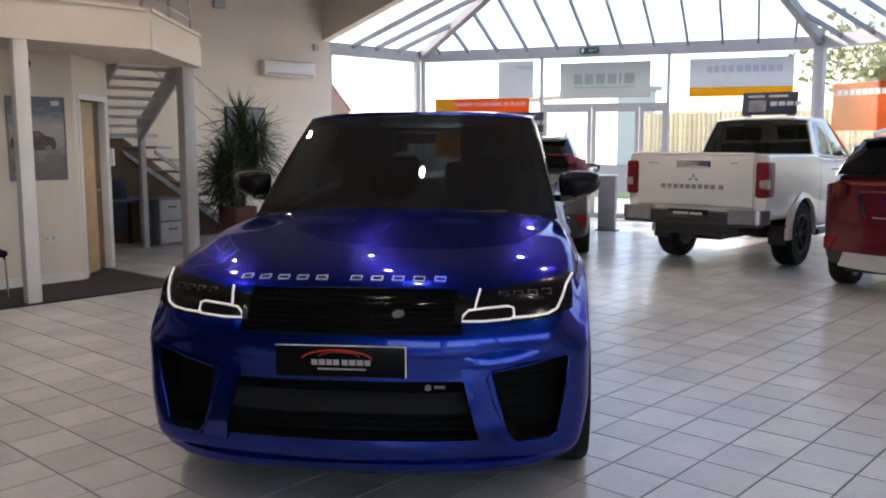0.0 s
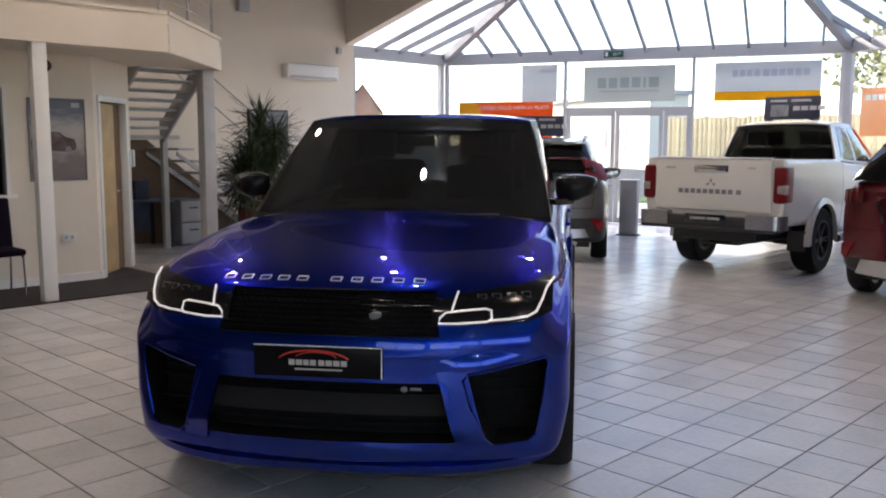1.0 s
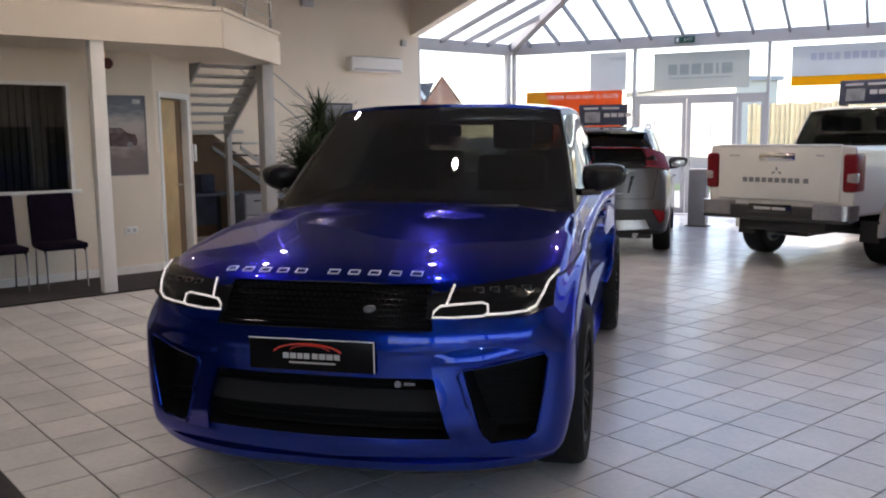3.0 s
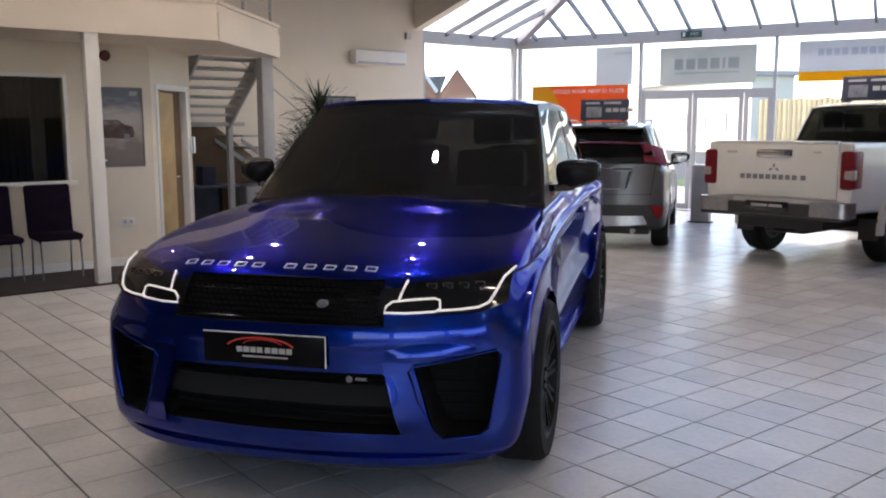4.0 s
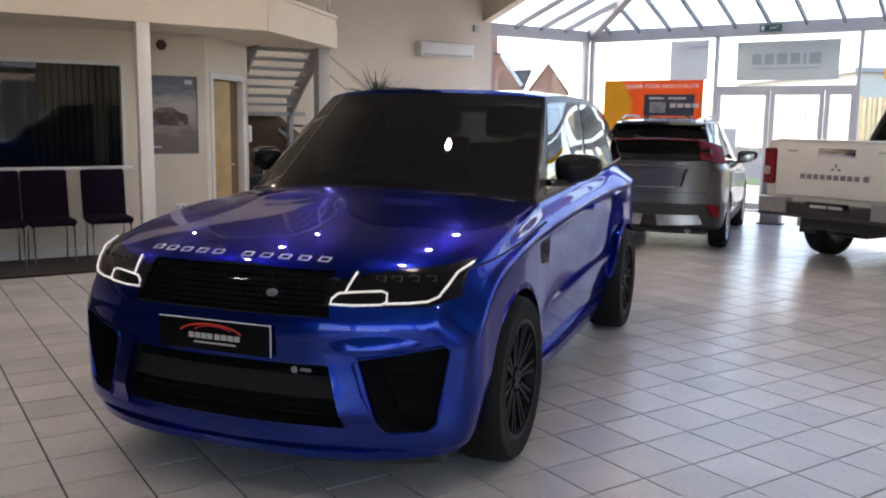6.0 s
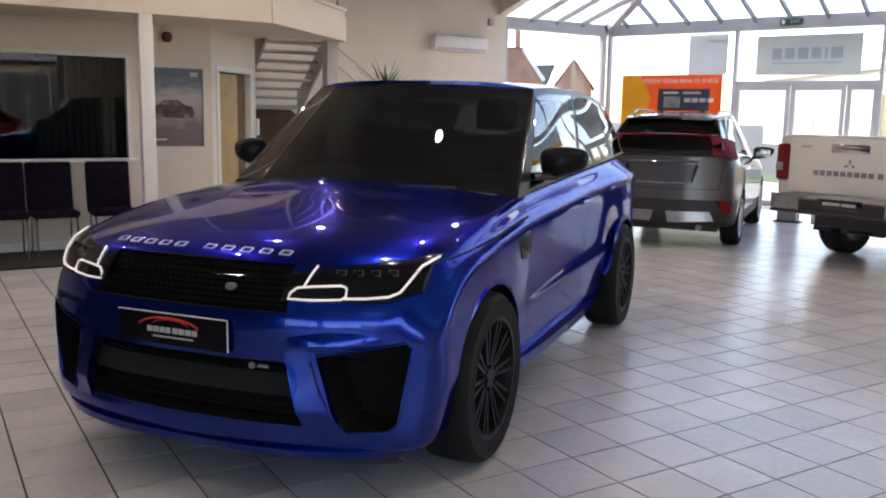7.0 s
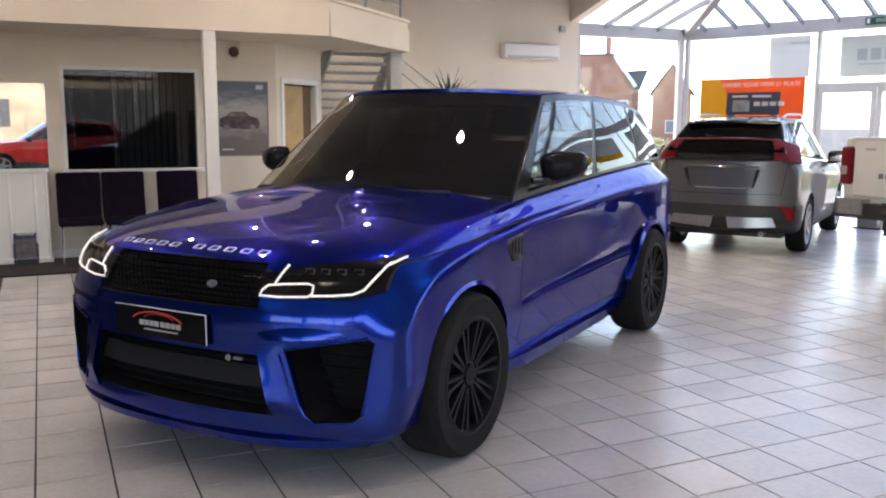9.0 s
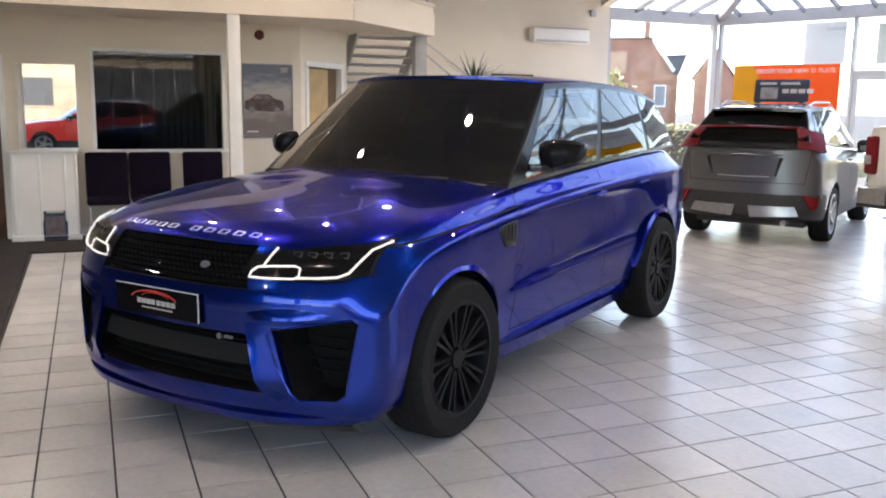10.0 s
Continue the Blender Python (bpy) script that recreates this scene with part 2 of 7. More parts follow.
def photo_print(name):
    """A landscape picture: dusty ground, pale haze and a dark cloudy sky."""
    m = bpy.data.materials.new(name)
    m.use_nodes = True
    n, ln = m.node_tree.nodes, m.node_tree.links
    b = n["Principled BSDF"]
    b.inputs["Roughness"].default_value = 0.4
    co, sp = n.new("ShaderNodeTexCoord"), n.new("ShaderNodeSeparateXYZ")
    ns, ad, rp = n.new("ShaderNodeTexNoise"), n.new("ShaderNodeMath"), n.new("ShaderNodeValToRGB")
    mp = n.new("ShaderNodeMapping")
    mp.inputs["Scale"].default_value = (1, 2.2, 6)
    ns.inputs["Scale"].default_value, ns.inputs["Detail"].default_value = 2.2, 6
    ln.new(co.outputs["Object"], sp.inputs[0])
    ln.new(co.outputs["Object"], mp.inputs["Vector"])
    ln.new(mp.outputs[0], ns.inputs["Vector"])
    ad.operation, ad.inputs[1].default_value = "MULTIPLY_ADD", 0.42
    ln.new(ns.outputs["Fac"], ad.inputs[0])
    ln.new(sp.outputs["Z"], ad.inputs[2])
    ln.new(ad.outputs[0], rp.inputs[0])
    stops = [(0.15, (0.17, 0.14, 0.14)), (0.42, (0.20, 0.165, 0.155)), (0.58, (0.36, 0.31, 0.29)), (0.78, (0.44, 0.40, 0.38)), (0.92, (0.24, 0.25, 0.28)), (1.0, (0.15, 0.17, 0.21))]
    el = rp.color_ramp.elements
    while len(el) < len(stops):
        el.new(0.5)
    for e_, (p_, c_) in zip(el, stops):
        e_.position, e_.color = p_, (*c_, 1)
    ln.new(rp.outputs[0], b.inputs["Base Color"])
    return m


M_PHOTO = photo_print("poster_photo")
M_DESK = shader("blue_desk", (0.09, 0.11, 0.16), 0.5, var=0.2, scale=5)

# ---------------------------------------------------------------- mesh tools
def finish(ob, bm, material, smooth=True, angle=35):
    bmesh.ops.recalc_face_normals(bm, faces=bm.faces)
    for e in bm.edges:
        if len(e.link_faces) == 2 and e.calc_face_angle(0) > radians(angle):
            e.smooth = False
    for f in bm.faces:
        f.smooth = smooth
    bm.to_mesh(ob.data)
    bm.free()
    for m in (material if isinstance(material, (list, tuple)) else [material]):
        ob.data.materials.append(m)
    return ob


def part(name, bm, material, parent=None, label="", smooth=True, angle=35):
    """Links a bmesh as one mesh object under a thing or a part."""
    ob = finish(new(name, bpy.data.meshes.new(name)), bm, material, smooth, angle)
    if parent is not None:
        ob.parent = parent
    if label:
        ob["label"] = label
    return ob


def thing(name, m, label, category, group="", kind=""):
    ob = new(name)
    ob.matrix_world = m
    ob.empty_display_size = 0.1
    return tagged(ob, label, category, group, kind)


def solid(name, bm, material, label="", category="", group="", kind="", smooth=True, m=None):
    """A thing that is one mesh."""
    ob = part(name, bm, material, smooth=smooth)
    if m is not None:
        ob.matrix_world = m
    return tagged(ob, label, category, group, kind)


def box(bm, lo, hi, bevel=0.0, m=None, seg=2):
    lo, hi = Vector(lo), Vector(hi)
    mid, size = (lo + hi) / 2, hi - lo
    r = bmesh.ops.create_cube(bm, size=1, matrix=Matrix.Translation(mid) @ Matrix.Diagonal((*size, 1)))
    vs = r["verts"]
    if bevel:
        es = list({e for v in vs for e in v.link_edges})
        r = bmesh.ops.bevel(bm, geom=es, offset=min(bevel, min(size) * 0.45), segments=seg, affect="EDGES", profile=0.5)
        vs = list({v for f in r["faces"] for v in f.verts} | {v for v in vs if v.is_valid})
    if m is not None:
        bmesh.ops.transform(bm, matrix=m, verts=vs)
    return bm


def boxes(*items, bevel=0.0, m=None):
    bm = bmesh.new()
    for lo, hi in items:
        box(bm, lo, hi, bevel, m)
    return bm


def rod(bm, a, b, r, r2=None, seg=16):
    a, b = Vector(a), Vector(b)
    d = b - a
    m = Matrix.Translation((a + b) / 2) @ d.to_track_quat("Z", "Y").to_matrix().to_4x4()
    bmesh.ops.create_cone(bm, cap_ends=True, segments=seg, radius1=r, radius2=r if r2 is None else r2, depth=d.length, matrix=m)
    return bm


def sweep(bm, points, r, seg=8, closed=False):
    """A round tube along points."""
    pts = [Vector(p) for p in points]
    rings = []
    up = Vector((0, 0, 1))
    for i, p in enumerate(pts):
        if closed:
            d = pts[(i + 1) % len(pts)] - pts[i - 1]
        else:
            d = pts[min(i + 1, len(pts) - 1)] - pts[max(i - 1, 0)]
        d.normalize()
        ref = up if abs(d.z) < 0.95 else Vector((1, 0, 0))
        s = d.cross(ref).normalized()
        u = s.cross(d)
        rings.append([bm.verts.new(p + r * (math.cos(t) * s + math.sin(t) * u)) for t in [2 * math.pi * k / seg for k in range(seg)]])
    n = len(rings)
    for i in range(n if closed else n - 1):
        a, b = rings[i], rings[(i + 1) % n]
        for k in range(seg):
            bm.faces.new((a[k], a[(k + 1) % seg], b[(k + 1) % seg], b[k]))
    if not closed:
        bm.faces.new(rings[0][::-1])
        bm.faces.new(rings[-1])
    return bm


def spin(bm, profile, seg=32, axis="Y", closed=True):
    """Turns a profile of (radius, along) round an axis."""
    rings = []
    for k in range(seg):
        t = 2 * math.pi * k / seg
        c, s = math.cos(t), math.sin(t)
        if axis == "Y":
            rings.append([bm.verts.new((r * c, h, r * s)) for r, h in profile])
        else:
            rings.append([bm.verts.new((r * c, r * s, h)) for r, h in profile])
    m = len(profile)
    for k in range(seg):
        a, b = rings[k], rings[(k + 1) % seg]
        for i in range(m if closed else m - 1):
            j = (i + 1) % m
            bm.faces.new((a[i], a[j], b[j], b[i]))
    return bm


def patch(bm, fn, nu, nv, thick=0.0, inward=None):
    """A sheet fn(u, v) over the unit square, with thickness towards inward."""
    def grid(off):
        return [[bm.verts.new(Vector(fn(i / nu, j / nv)) + off) for j in range(nv + 1)] for i in range(nu + 1)]
    g = grid(Vector((0, 0, 0)))
    faces = []
    for i in range(nu):
        for j in range(nv):
            faces.append(bm.faces.new((g[i][j], g[i + 1][j], g[i + 1][j + 1], g[i][j + 1])))
    if thick:
        h = grid(Vector(inward).normalized() * thick)
        for i in range(nu):
            for j in range(nv):
                bm.faces.new((h[i][j], h[i][j + 1], h[i + 1][j + 1], h[i + 1][j]))
        rim = [(i, 0) for i in range(nu)] + [(nu, j) for j in range(nv)] + [(i, nv) for i in range(nu, 0, -1)] + [(0, j) for j in range(nv, 0, -1)]
        for k in range(len(rim)):
            (a, b), (c, d) = rim[k], rim[(k + 1) % len(rim)]
            bm.faces.new((g[a][b], h[a][b], h[c][d], g[c][d]))
    return bm


def prism(bm, outline, lo, hi, axis="x", bevel=0.0):
    """A plate with the given outline (two coordinates), from lo to hi along an axis."""
    def at(p, h):
        return {"x": (h, p[0], p[1]), "y": (p[0], h, p[1]), "z": (p[0], p[1], h)}[axis]
    a = [bm.verts.new(at(p, lo)) for p in outline]
    b = [bm.verts.new(at(p, hi)) for p in outline]
    fs = [bm.faces.new(a[::-1]), bm.faces.new(b)]
    n = len(outline)
    for i in range(n):
        fs.append(bm.faces.new((a[i], a[(i + 1) % n], b[(i + 1) % n], b[i])))
    if bevel:
        bmesh.ops.recalc_face_normals(bm, faces=fs)
        es = list({e for f in fs for e in f.edges})
        bmesh.ops.bevel(bm, geom=es, offset=bevel, segments=2, affect="EDGES", profile=0.5)
    return bm


def bar_row(widths, x0, height, gap, place, material, parent):
    """A line of plain bars, each as wide as one character and a part of its own. place(along, up, out) gives the point."""
    x = x0
    for w in widths:
        if w:
            bm = bmesh.new()
            a = [bm.verts.new(place(*q)) for q in ((x, 0), (x + w, 0), (x + w, height), (x, height))]
            b = [bm.verts.new(place(*q, 1)) for q in ((x, 0), (x + w, 0), (x + w, height), (x, height))]
            bm.faces.new(a)
            bm.faces.new(b[::-1])
            for i in range(4):
                bm.faces.new((a[i], b[i], b[(i + 1) % 4], a[(i + 1) % 4]))
            part("bar", bm, material, parent, smooth=False)
        x += w + gap


def text_mesh(body, size, depth=0.002):
    """Built-in lettering as a bmesh in the x-y plane, centred."""
    cu = bpy.data.curves.new("lettering", "FONT")
    cu.body, cu.size, cu.extrude, cu.align_x, cu.align_y = body, size, depth, "CENTER", "CENTER"
    ob = new("lettering", cu)
    me = bpy.data.meshes.new_from_object(ob.evaluated_get(bpy.context.evaluated_depsgraph_get()))
    bm = bmesh.new()
    bm.from_mesh(me)
    bpy.data.objects.remove(ob)
    bpy.data.curves.remove(cu)
    bpy.data.meshes.remove(me)
    return bm

# ---------------------------------------------------------------- the showroom
T = 0.32                      # tile pitch
TX, TY = -1.5, 3.83           # where two joints cross
WX, FY = -13.0, 11.06          # side wall; line where the glazed bay begins
RX, BY = 6.6, -6.0            # far side behind the camera
CEIL = 4.4
P0 = Vector((WX, 13.62, 0))   # corner of the glazed bay
ANG = radians(21.8)
D1, N1 = Vector((math.cos(ANG), math.sin(ANG), 0)), Vector((math.sin(ANG), -math.cos(ANG), 0))
LEN = 7.85
APEX = P0 + D1 * LEN
D2, N2 = Vector((D1.x, -D1.y, 0)), Vector((-N1.x, N1.y, 0))
END = APEX + D2 * LEN


def bay(s, inward=0.0, z=0.0):
    """A point on the entrance front: s metres from its corner."""
    return P0 + D1 * s + N1 * inward + Vector((0, 0, z))


def slab_between(bm, a, b, z0, z1, thick, inward):
    """An upright or lying bar between two points of the plan."""
    a, b = Vector(a), Vector(b)
    n = Vector(inward).normalized() * thick
    pts = [a, b, b + n, a + n]
    lo = [bm.verts.new((p.x, p.y, z0)) for p in pts]
    hi = [bm.verts.new((p.x, p.y, z1)) for p in pts]
    bm.faces.new(lo[::-1])
    bm.faces.new(hi)
    for i in range(4):
        bm.faces.new((lo[i], lo[(i + 1) % 4], hi[(i + 1) % 4], hi[i]))
    return bm


def wall_with_holes(name, origin, along, inward, length, height, thick, holes, label, material=M_WALL):
    """A wall from origin along a direction, with openings (s0, s1, z0, z1) cut through it."""
    o, a, n = Vector(origin), Vector(along).normalized(), Vector(inward).normalized()
    ss = sorted({0.0, length, *[h[0] for h in holes], *[h[1] for h in holes]})
    zs = sorted({0.0, height, *[h[2] for h in holes], *[h[3] for h in holes]})
    bm = bmesh.new()
    made = {}

    def vert(i, j, k):
        if (i, j, k) not in made:
            made[i, j, k] = bm.verts.new(o + a * ss[i] + n * (thick * k) + Vector((0, 0, zs[j])))
        return made[i, j, k]

    def full(i, j):
        if not (0 <= i < len(ss) - 1 and 0 <= j < len(zs) - 1):
            return False
        s, z = (ss[i] + ss[i + 1]) / 2, (zs[j] + zs[j + 1]) / 2
        return not any(h[0] < s < h[1] and h[2] < z < h[3] for h in holes)

    for i in range(len(ss) - 1):
        for j in range(len(zs) - 1):
            if not full(i, j):
                continue
            for k in (0, 1):
                bm.faces.new([vert(i, j, k), vert(i + 1, j, k), vert(i + 1, j + 1, k), vert(i, j + 1, k)])
            for di, dj, e in ((-1, 0, ((0, 0), (0, 1))), (1, 0, ((1, 0), (1, 1))), (0, -1, ((0, 0), (1, 0))), (0, 1, ((0, 1), (1, 1)))):
                if not full(i + di, j + dj):
                    (p, q), (r, t) = e
                    bm.faces.new([vert(i + p, j + q, 0), vert(i + r, j + t, 0), vert(i + r, j + t, 1), vert(i + p, j + q, 1)])
    return solid(name, bm, material, label, "wall", kind="structure", smooth=False)


# ground slab under the tiles
floor = part("floor", boxes(((-13.2, BY - 0.2, -0.2), (RX + 0.2, 13.49, -0.006))), M_GROUT, smooth=False)
tagged(floor, "pale grey ceramic tile floor with dark joints", "floor", kind="structure")
bm = bmesh.new()
lo = [bm.verts.new((p.x, p.y, -0.2)) for p in (P0 + Vector((0, -0.13, 0)), END + Vector((0, -0.13, 0)), END, APEX, P0)]
hi = [bm.verts.new((v.co.x, v.co.y, -0.006)) for v in lo]
bm.faces.new(lo[::-1]); bm.faces.new(hi)
for i in range(5):
    bm.faces.new((lo[i], lo[(i + 1) % 5], hi[(i + 1) % 5], hi[i]))
part("floor_edge", bm, M_GROUT, floor, smooth=False)

# side wall with the air conditioner, front of the bay
wall_with_holes("wall_west", (WX, BY, 0), (0, 1, 0), (-1, 0, 0), FY - BY, CEIL, 0.25, [], "tall cream painted plaster wall")
# wall out of view, darkened so the blue car's front stays dark
wall_with_holes("wall_south", (WX, BY, 0), (1, 0, 0), (0, -1, 0), RX - WX, CEIL, 0.2, [(2.3 - WX, 6.4 - WX, 0.4, 3.3)], "plain unseen wall behind the camera, toned dark to darken reflections", M_DARKWALL)
wall_with_holes("wall_east", (RX, BY, 0), (0, 1, 0), (1, 0, 0), FY - BY, CEIL, 0.2, [(0.3, 6.0, 0.12, 3.7), (6.2, 11.0, 0.12, 3.7)], "cream wall with wide display windows")
for at, y0, y1 in ((pose(RX, -5.7, 0), -5.7, 0.0), (pose(RX, 0.2, 0), 0.2, 5.0)):
    w = thing("window", at, "wide display window in grey frame", "window", kind="structure")
    part("pane", boxes(((0.09, 0.05, 0.17), (0.1, y1 - y0 - 0.05, 3.65))), M_GLASS, w, smooth=False).visible_shadow = False
    part("frame", boxes(((0.05, 0, 0.12), (0.14, y1 - y0, 0.17)), ((0.05, 0, 3.65), (0.14, y1 - y0, 3.7)), ((0.05, 0, 0.17), (0.14, 0.05, 3.65)),
                        ((0.05, y1 - y0 - 0.05, 0.17), (0.14, y1 - y0, 3.65)), ((0.05, (y1 - y0) / 2 - 0.03, 0.17), (0.14, (y1 - y0) / 2 + 0.03, 3.65))), M_FRAME, w, smooth=False)

w = thing("window", pose(2.3, BY, 0), "wide display window in the dark wall", "window", kind="structure")
part("pane", boxes(((0.05, -0.1, 0.45), (4.05, -0.09, 3.25))), M_GLASS, w, smooth=False).visible_shadow = False
part("frame", boxes(((0, -0.14, 0.4), (4.1, -0.05, 0.45)), ((0, -0.14, 3.25), (4.1, -0.05, 3.3)), ((0, -0.14, 0.45), (0.05, -0.05, 3.25)), ((4.05, -0.14, 0.45), (4.1, -0.05, 3.25)),
                    ((1.34, -0.14, 0.45), (1.40, -0.05, 3.25)), ((2.70, -0.14, 0.45), (2.76, -0.05, 3.25))), M_FRAME, w, smooth=False)

# wall over the opening of the bay, following the slope of the glazed roof
ZB, ZT = 3.25, 3.475           # eaves beam
TL, TF = 0.276, 0.35          # rise per metre of the side slope and of the front slopes


def roof_planes(p):
    return (ZT + TL * (p.x - WX), ZT + TF * (p - P0).dot(N1), ZT + TF * (p - APEX).dot(N2), ZT + TL * (END.x - p.x))


def roof_height(p):
    return min(roof_planes(p))


bm = bmesh.new()
xs = [WX + (END.x - WX) * i / 60 for i in range(61)]
for i in range(60):
    q = []
    for x in (xs[i], xs[i + 1]):
        z = roof_height(Vector((x, FY, 0)))
        q.append((x, z))
    if (q[0][1] - CEIL) * (q[1][1] - CEIL) <= 0:
        continue
    v = [bm.verts.new((x, y, z)) for y in (FY, FY - 0.2) for x, z in ((q[0][0], q[0][1]), (q[1][0], q[1][1]), (q[1][0], CEIL), (q[0][0], CEIL))]
    for f in ((0, 1, 2, 3), (7, 6, 5, 4), (0, 4, 5, 1), (3, 2, 6, 7)):
        bm.faces.new([v[k] for k in f])
bmesh.ops.remove_doubles(bm, verts=bm.verts, dist=0.0005)
solid("wall_north", bm, M_WALL, "cream bulkhead wall above the glazed bay", "wall", kind="structure", smooth=False)
wall_with_holes("wall_north_2", (END.x, FY, 0), (1, 0, 0), (0, -1, 0), RX - END.x, CEIL, 0.2, [], "plain cream painted wall")
# unseen ceiling, its dark tone chosen for the reflections
solid("ceiling", boxes(((WX - 0.25, BY - 0.2, CEIL), (RX + 0.2, FY, CEIL + 0.15))), M_CEIL, "plain unseen ceiling, toned dark to keep reflections dark", "ceiling", kind="structure", smooth=False)

# ---- glazed bay: eaves beam, posts, mullions, panes
front = thing("window_1", Matrix.Identity(4), "glazed entrance bay in pale grey metal frames", "window", kind="structure")


def bar_part(name, a, b, z0, z1, thick, inward, mat=M_FRAME, parent=front):
    return part(name, slab_between(bmesh.new(), a, b, z0, z1, thick, inward), mat, parent, smooth=False)


SIDE0, SIDE1 = Vector((WX, FY, 0)), P0
bar_part("eaves_beam", SIDE0, P0, ZB, ZT, 0.22, (-1, 0, 0))
bar_part("eaves_beam", P0, APEX, ZB, ZT, 0.22, -N1)
bar_part("eaves_beam", APEX, END, ZB, ZT, 0.22, -N2)
bar_part("eaves_beam", END, Vector((END.x, FY, 0)), ZB, ZT, 0.22, (1, 0, 0))
for s in (0.0, 2.615, 5.15):
    w = 0.055 if s else 0.07
    bar_part("mullion", bay(s - w / 2, -0.03), bay(s + w / 2, -0.03), 0, ZB, 0.12, -N1)
bar_part("post", P0 + Vector((-0.02, -0.14, 0)), P0 + Vector((-0.02, -0.02, 0)), 0, ZB, 0.1, (-1, 0, 0))
part("post", rod(bmesh.new(), APEX + N1 * -0.05, APEX + N1 * -0.05 + Vector((0, 0, ZB)), 0.125, seg=8), M_FRAME, front, smooth=False)
for s in (2.6, 5.2):
    q = APEX + D2 * s
    bar_part("mullion", q - D2 * 0.03, q + D2 * 0.03, 0, ZB, 0.12, -N2)
bar_part("post", SIDE0 + Vector((-0.02, -0.04, 0)), SIDE0 + Vector((-0.02, 0.06, 0)), 0, ZB, 0.12, (-1, 0, 0))


def pane(a, b, z0, z1, inward):
    ob = bar_part("pane", a, b, z0, z1, 0.012, inward, M_GLASS)
    ob.visible_shadow = False


pane(SIDE0 + Vector((-0.08, 0.06, 0)), P0 + Vector((-0.08, -0.14, 0)), 0.06, ZB, (-1, 0, 0))
pane(bay(0.04, -0.09), bay(2.585, -0.09), 0.06, ZB, -N1)
pane(bay(2.645, -0.09), bay(5.12, -0.09), 2.32, ZB, -N1)
pane(bay(5.18, -0.09), bay(7.73, -0.09), 0.06, ZB, -N1)
for s0, s1 in ((0.13, 2.56), (2.64, 5.16), (5.24, 7.86)):
    pane(APEX + D2 * s0 - N2 * 0.09, APEX + D2 * s1 - N2 * 0.09, 0.06, ZB, -N2)
bar_part("sill", SIDE0, P0, 0, 0.06, 0.14, (-1, 0, 0))
bar_part("sill", bay(0.04), bay(2.585), 0, 0.06, 0.14, -N1)
bar_part("sill", bay(5.18), bay(7.73), 0, 0.06, 0.14, -N1)
bar_part("sill", APEX + D2 * 0.13, END, 0, 0.06, 0.14, -N2)
bar_part("transom", bay(2.645, -0.03), bay(5.12, -0.03), 2.24, 2.32, 0.1, -N1)


# entrance doors: two leaves and a side light
def door_leaf(name, s0, s1, handle):
    d = thing(name, Matrix.Identity(4), "glazed entrance door with pale metal frame, closed", "door", kind="structure")
    w = 0.075
    for lo_, hi_, z0, z1 in ((s0, s0 + w, 0.01, 2.24), (s1 - w, s1, 0.01, 2.24), (s0 + w, s1 - w, 0.01, 0.12), (s0 + w, s1 - w, 2.15, 2.24)):
        bar_part("frame", bay(lo_, -0.04), bay(hi_, -0.04), z0, z1, 0.06, -N1, M_FRAME, d)
    bar_part("pane", bay(s0 + w, -0.065), bay(s1 - w, -0.065), 0.12, 2.15, 0.01, -N1, M_GLASS, d).visible_shadow = False
    if handle:
        h = handle
        part("door_handle", sweep(bmesh.new(), [bay(h, -0.04, 0.95), bay(h, 0.03, 0.95), bay(h, 0.03, 1.25), bay(h, -0.04, 1.25)], 0.012), M_CHROME, d)
    return d


door_leaf("door_1", 2.66, 3.65, 3.56)
door_leaf("door_2", 3.67, 4.60, 3.76)
door_leaf("window_2", 4.62, 5.12, 0)
tagged(bpy.data.objects["window_2"], "narrow fixed side light beside the doors", "window")

# ---- glazed roof: rafters, hips, panes
bay_roof = thing("roof", Matrix.Identity(4), "sloping glazed roof with dark rafters over the bay", "roof", kind="structure")


def rafter_end(p, n, which):
    r = 0.0
    while r < 9:
        q = p + n * (r + 0.05)
        if q.y < FY or roof_planes(q)[which] > roof_height(q) + 1e-4:
            break
        r += 0.05
    return r


def run_rafters(p, d, n, rise, which, length, step=0.637, phase=0.405):
    rows = []
    for k in range(int(length / step) + 3):
        s = min(phase + (k - 1) * step if k else 0.0, length - 0.001)
        q = p + d * s
        r = rafter_end(q, n, which)
        rows.append((q, q + n * r + Vector((0, 0, rise * r))))
    for k, (a, b) in enumerate(rows):
        up = Vector((0, 0, ZT))
        if (b - a).length > 0.12 and 0 < k:
            bm = bmesh.new()
            side = d * 0.022
            dn = Vector((0, 0, -0.09))
            v = [bm.verts.new(x) for x in (a + up - side, a + up + side, b + up + side, b + up - side, a + up - side + dn, a + up + side + dn, b + up + side + dn, b + up - side + dn)]
            for f in ((0, 1, 2, 3), (7, 6, 5, 4), (0, 4, 5, 1), (2, 6, 7, 3), (1, 5, 6, 2), (0, 3, 7, 4)):
                bm.faces.new([v[i] for i in f])
            part("rafter", bm, M_GREYBOLL, bay_roof, smooth=False)
        if k + 1 < len(rows):
            c, e = rows[k + 1]
            bm = bmesh.new()
            pts = [a, c, e, b]
            lift = Vector((0, 0, ZT + 0.01))
            vs = [bm.verts.new(x + lift) for x in pts]
            try:
                bm.faces.new(vs)
            except ValueError:
                bm.free()
                continue
            bmesh.ops.remove_doubles(bm, verts=bm.verts, dist=0.001)
            if not bm.faces:
                bm.free()
                continue
            bmesh.ops.solidify(bm, geom=bm.faces[:], thickness=0.012)
            ob = part("roof_pane", bm, M_ROOFGLASS, bay_roof, smooth=False)
            ob.visible_shadow = False


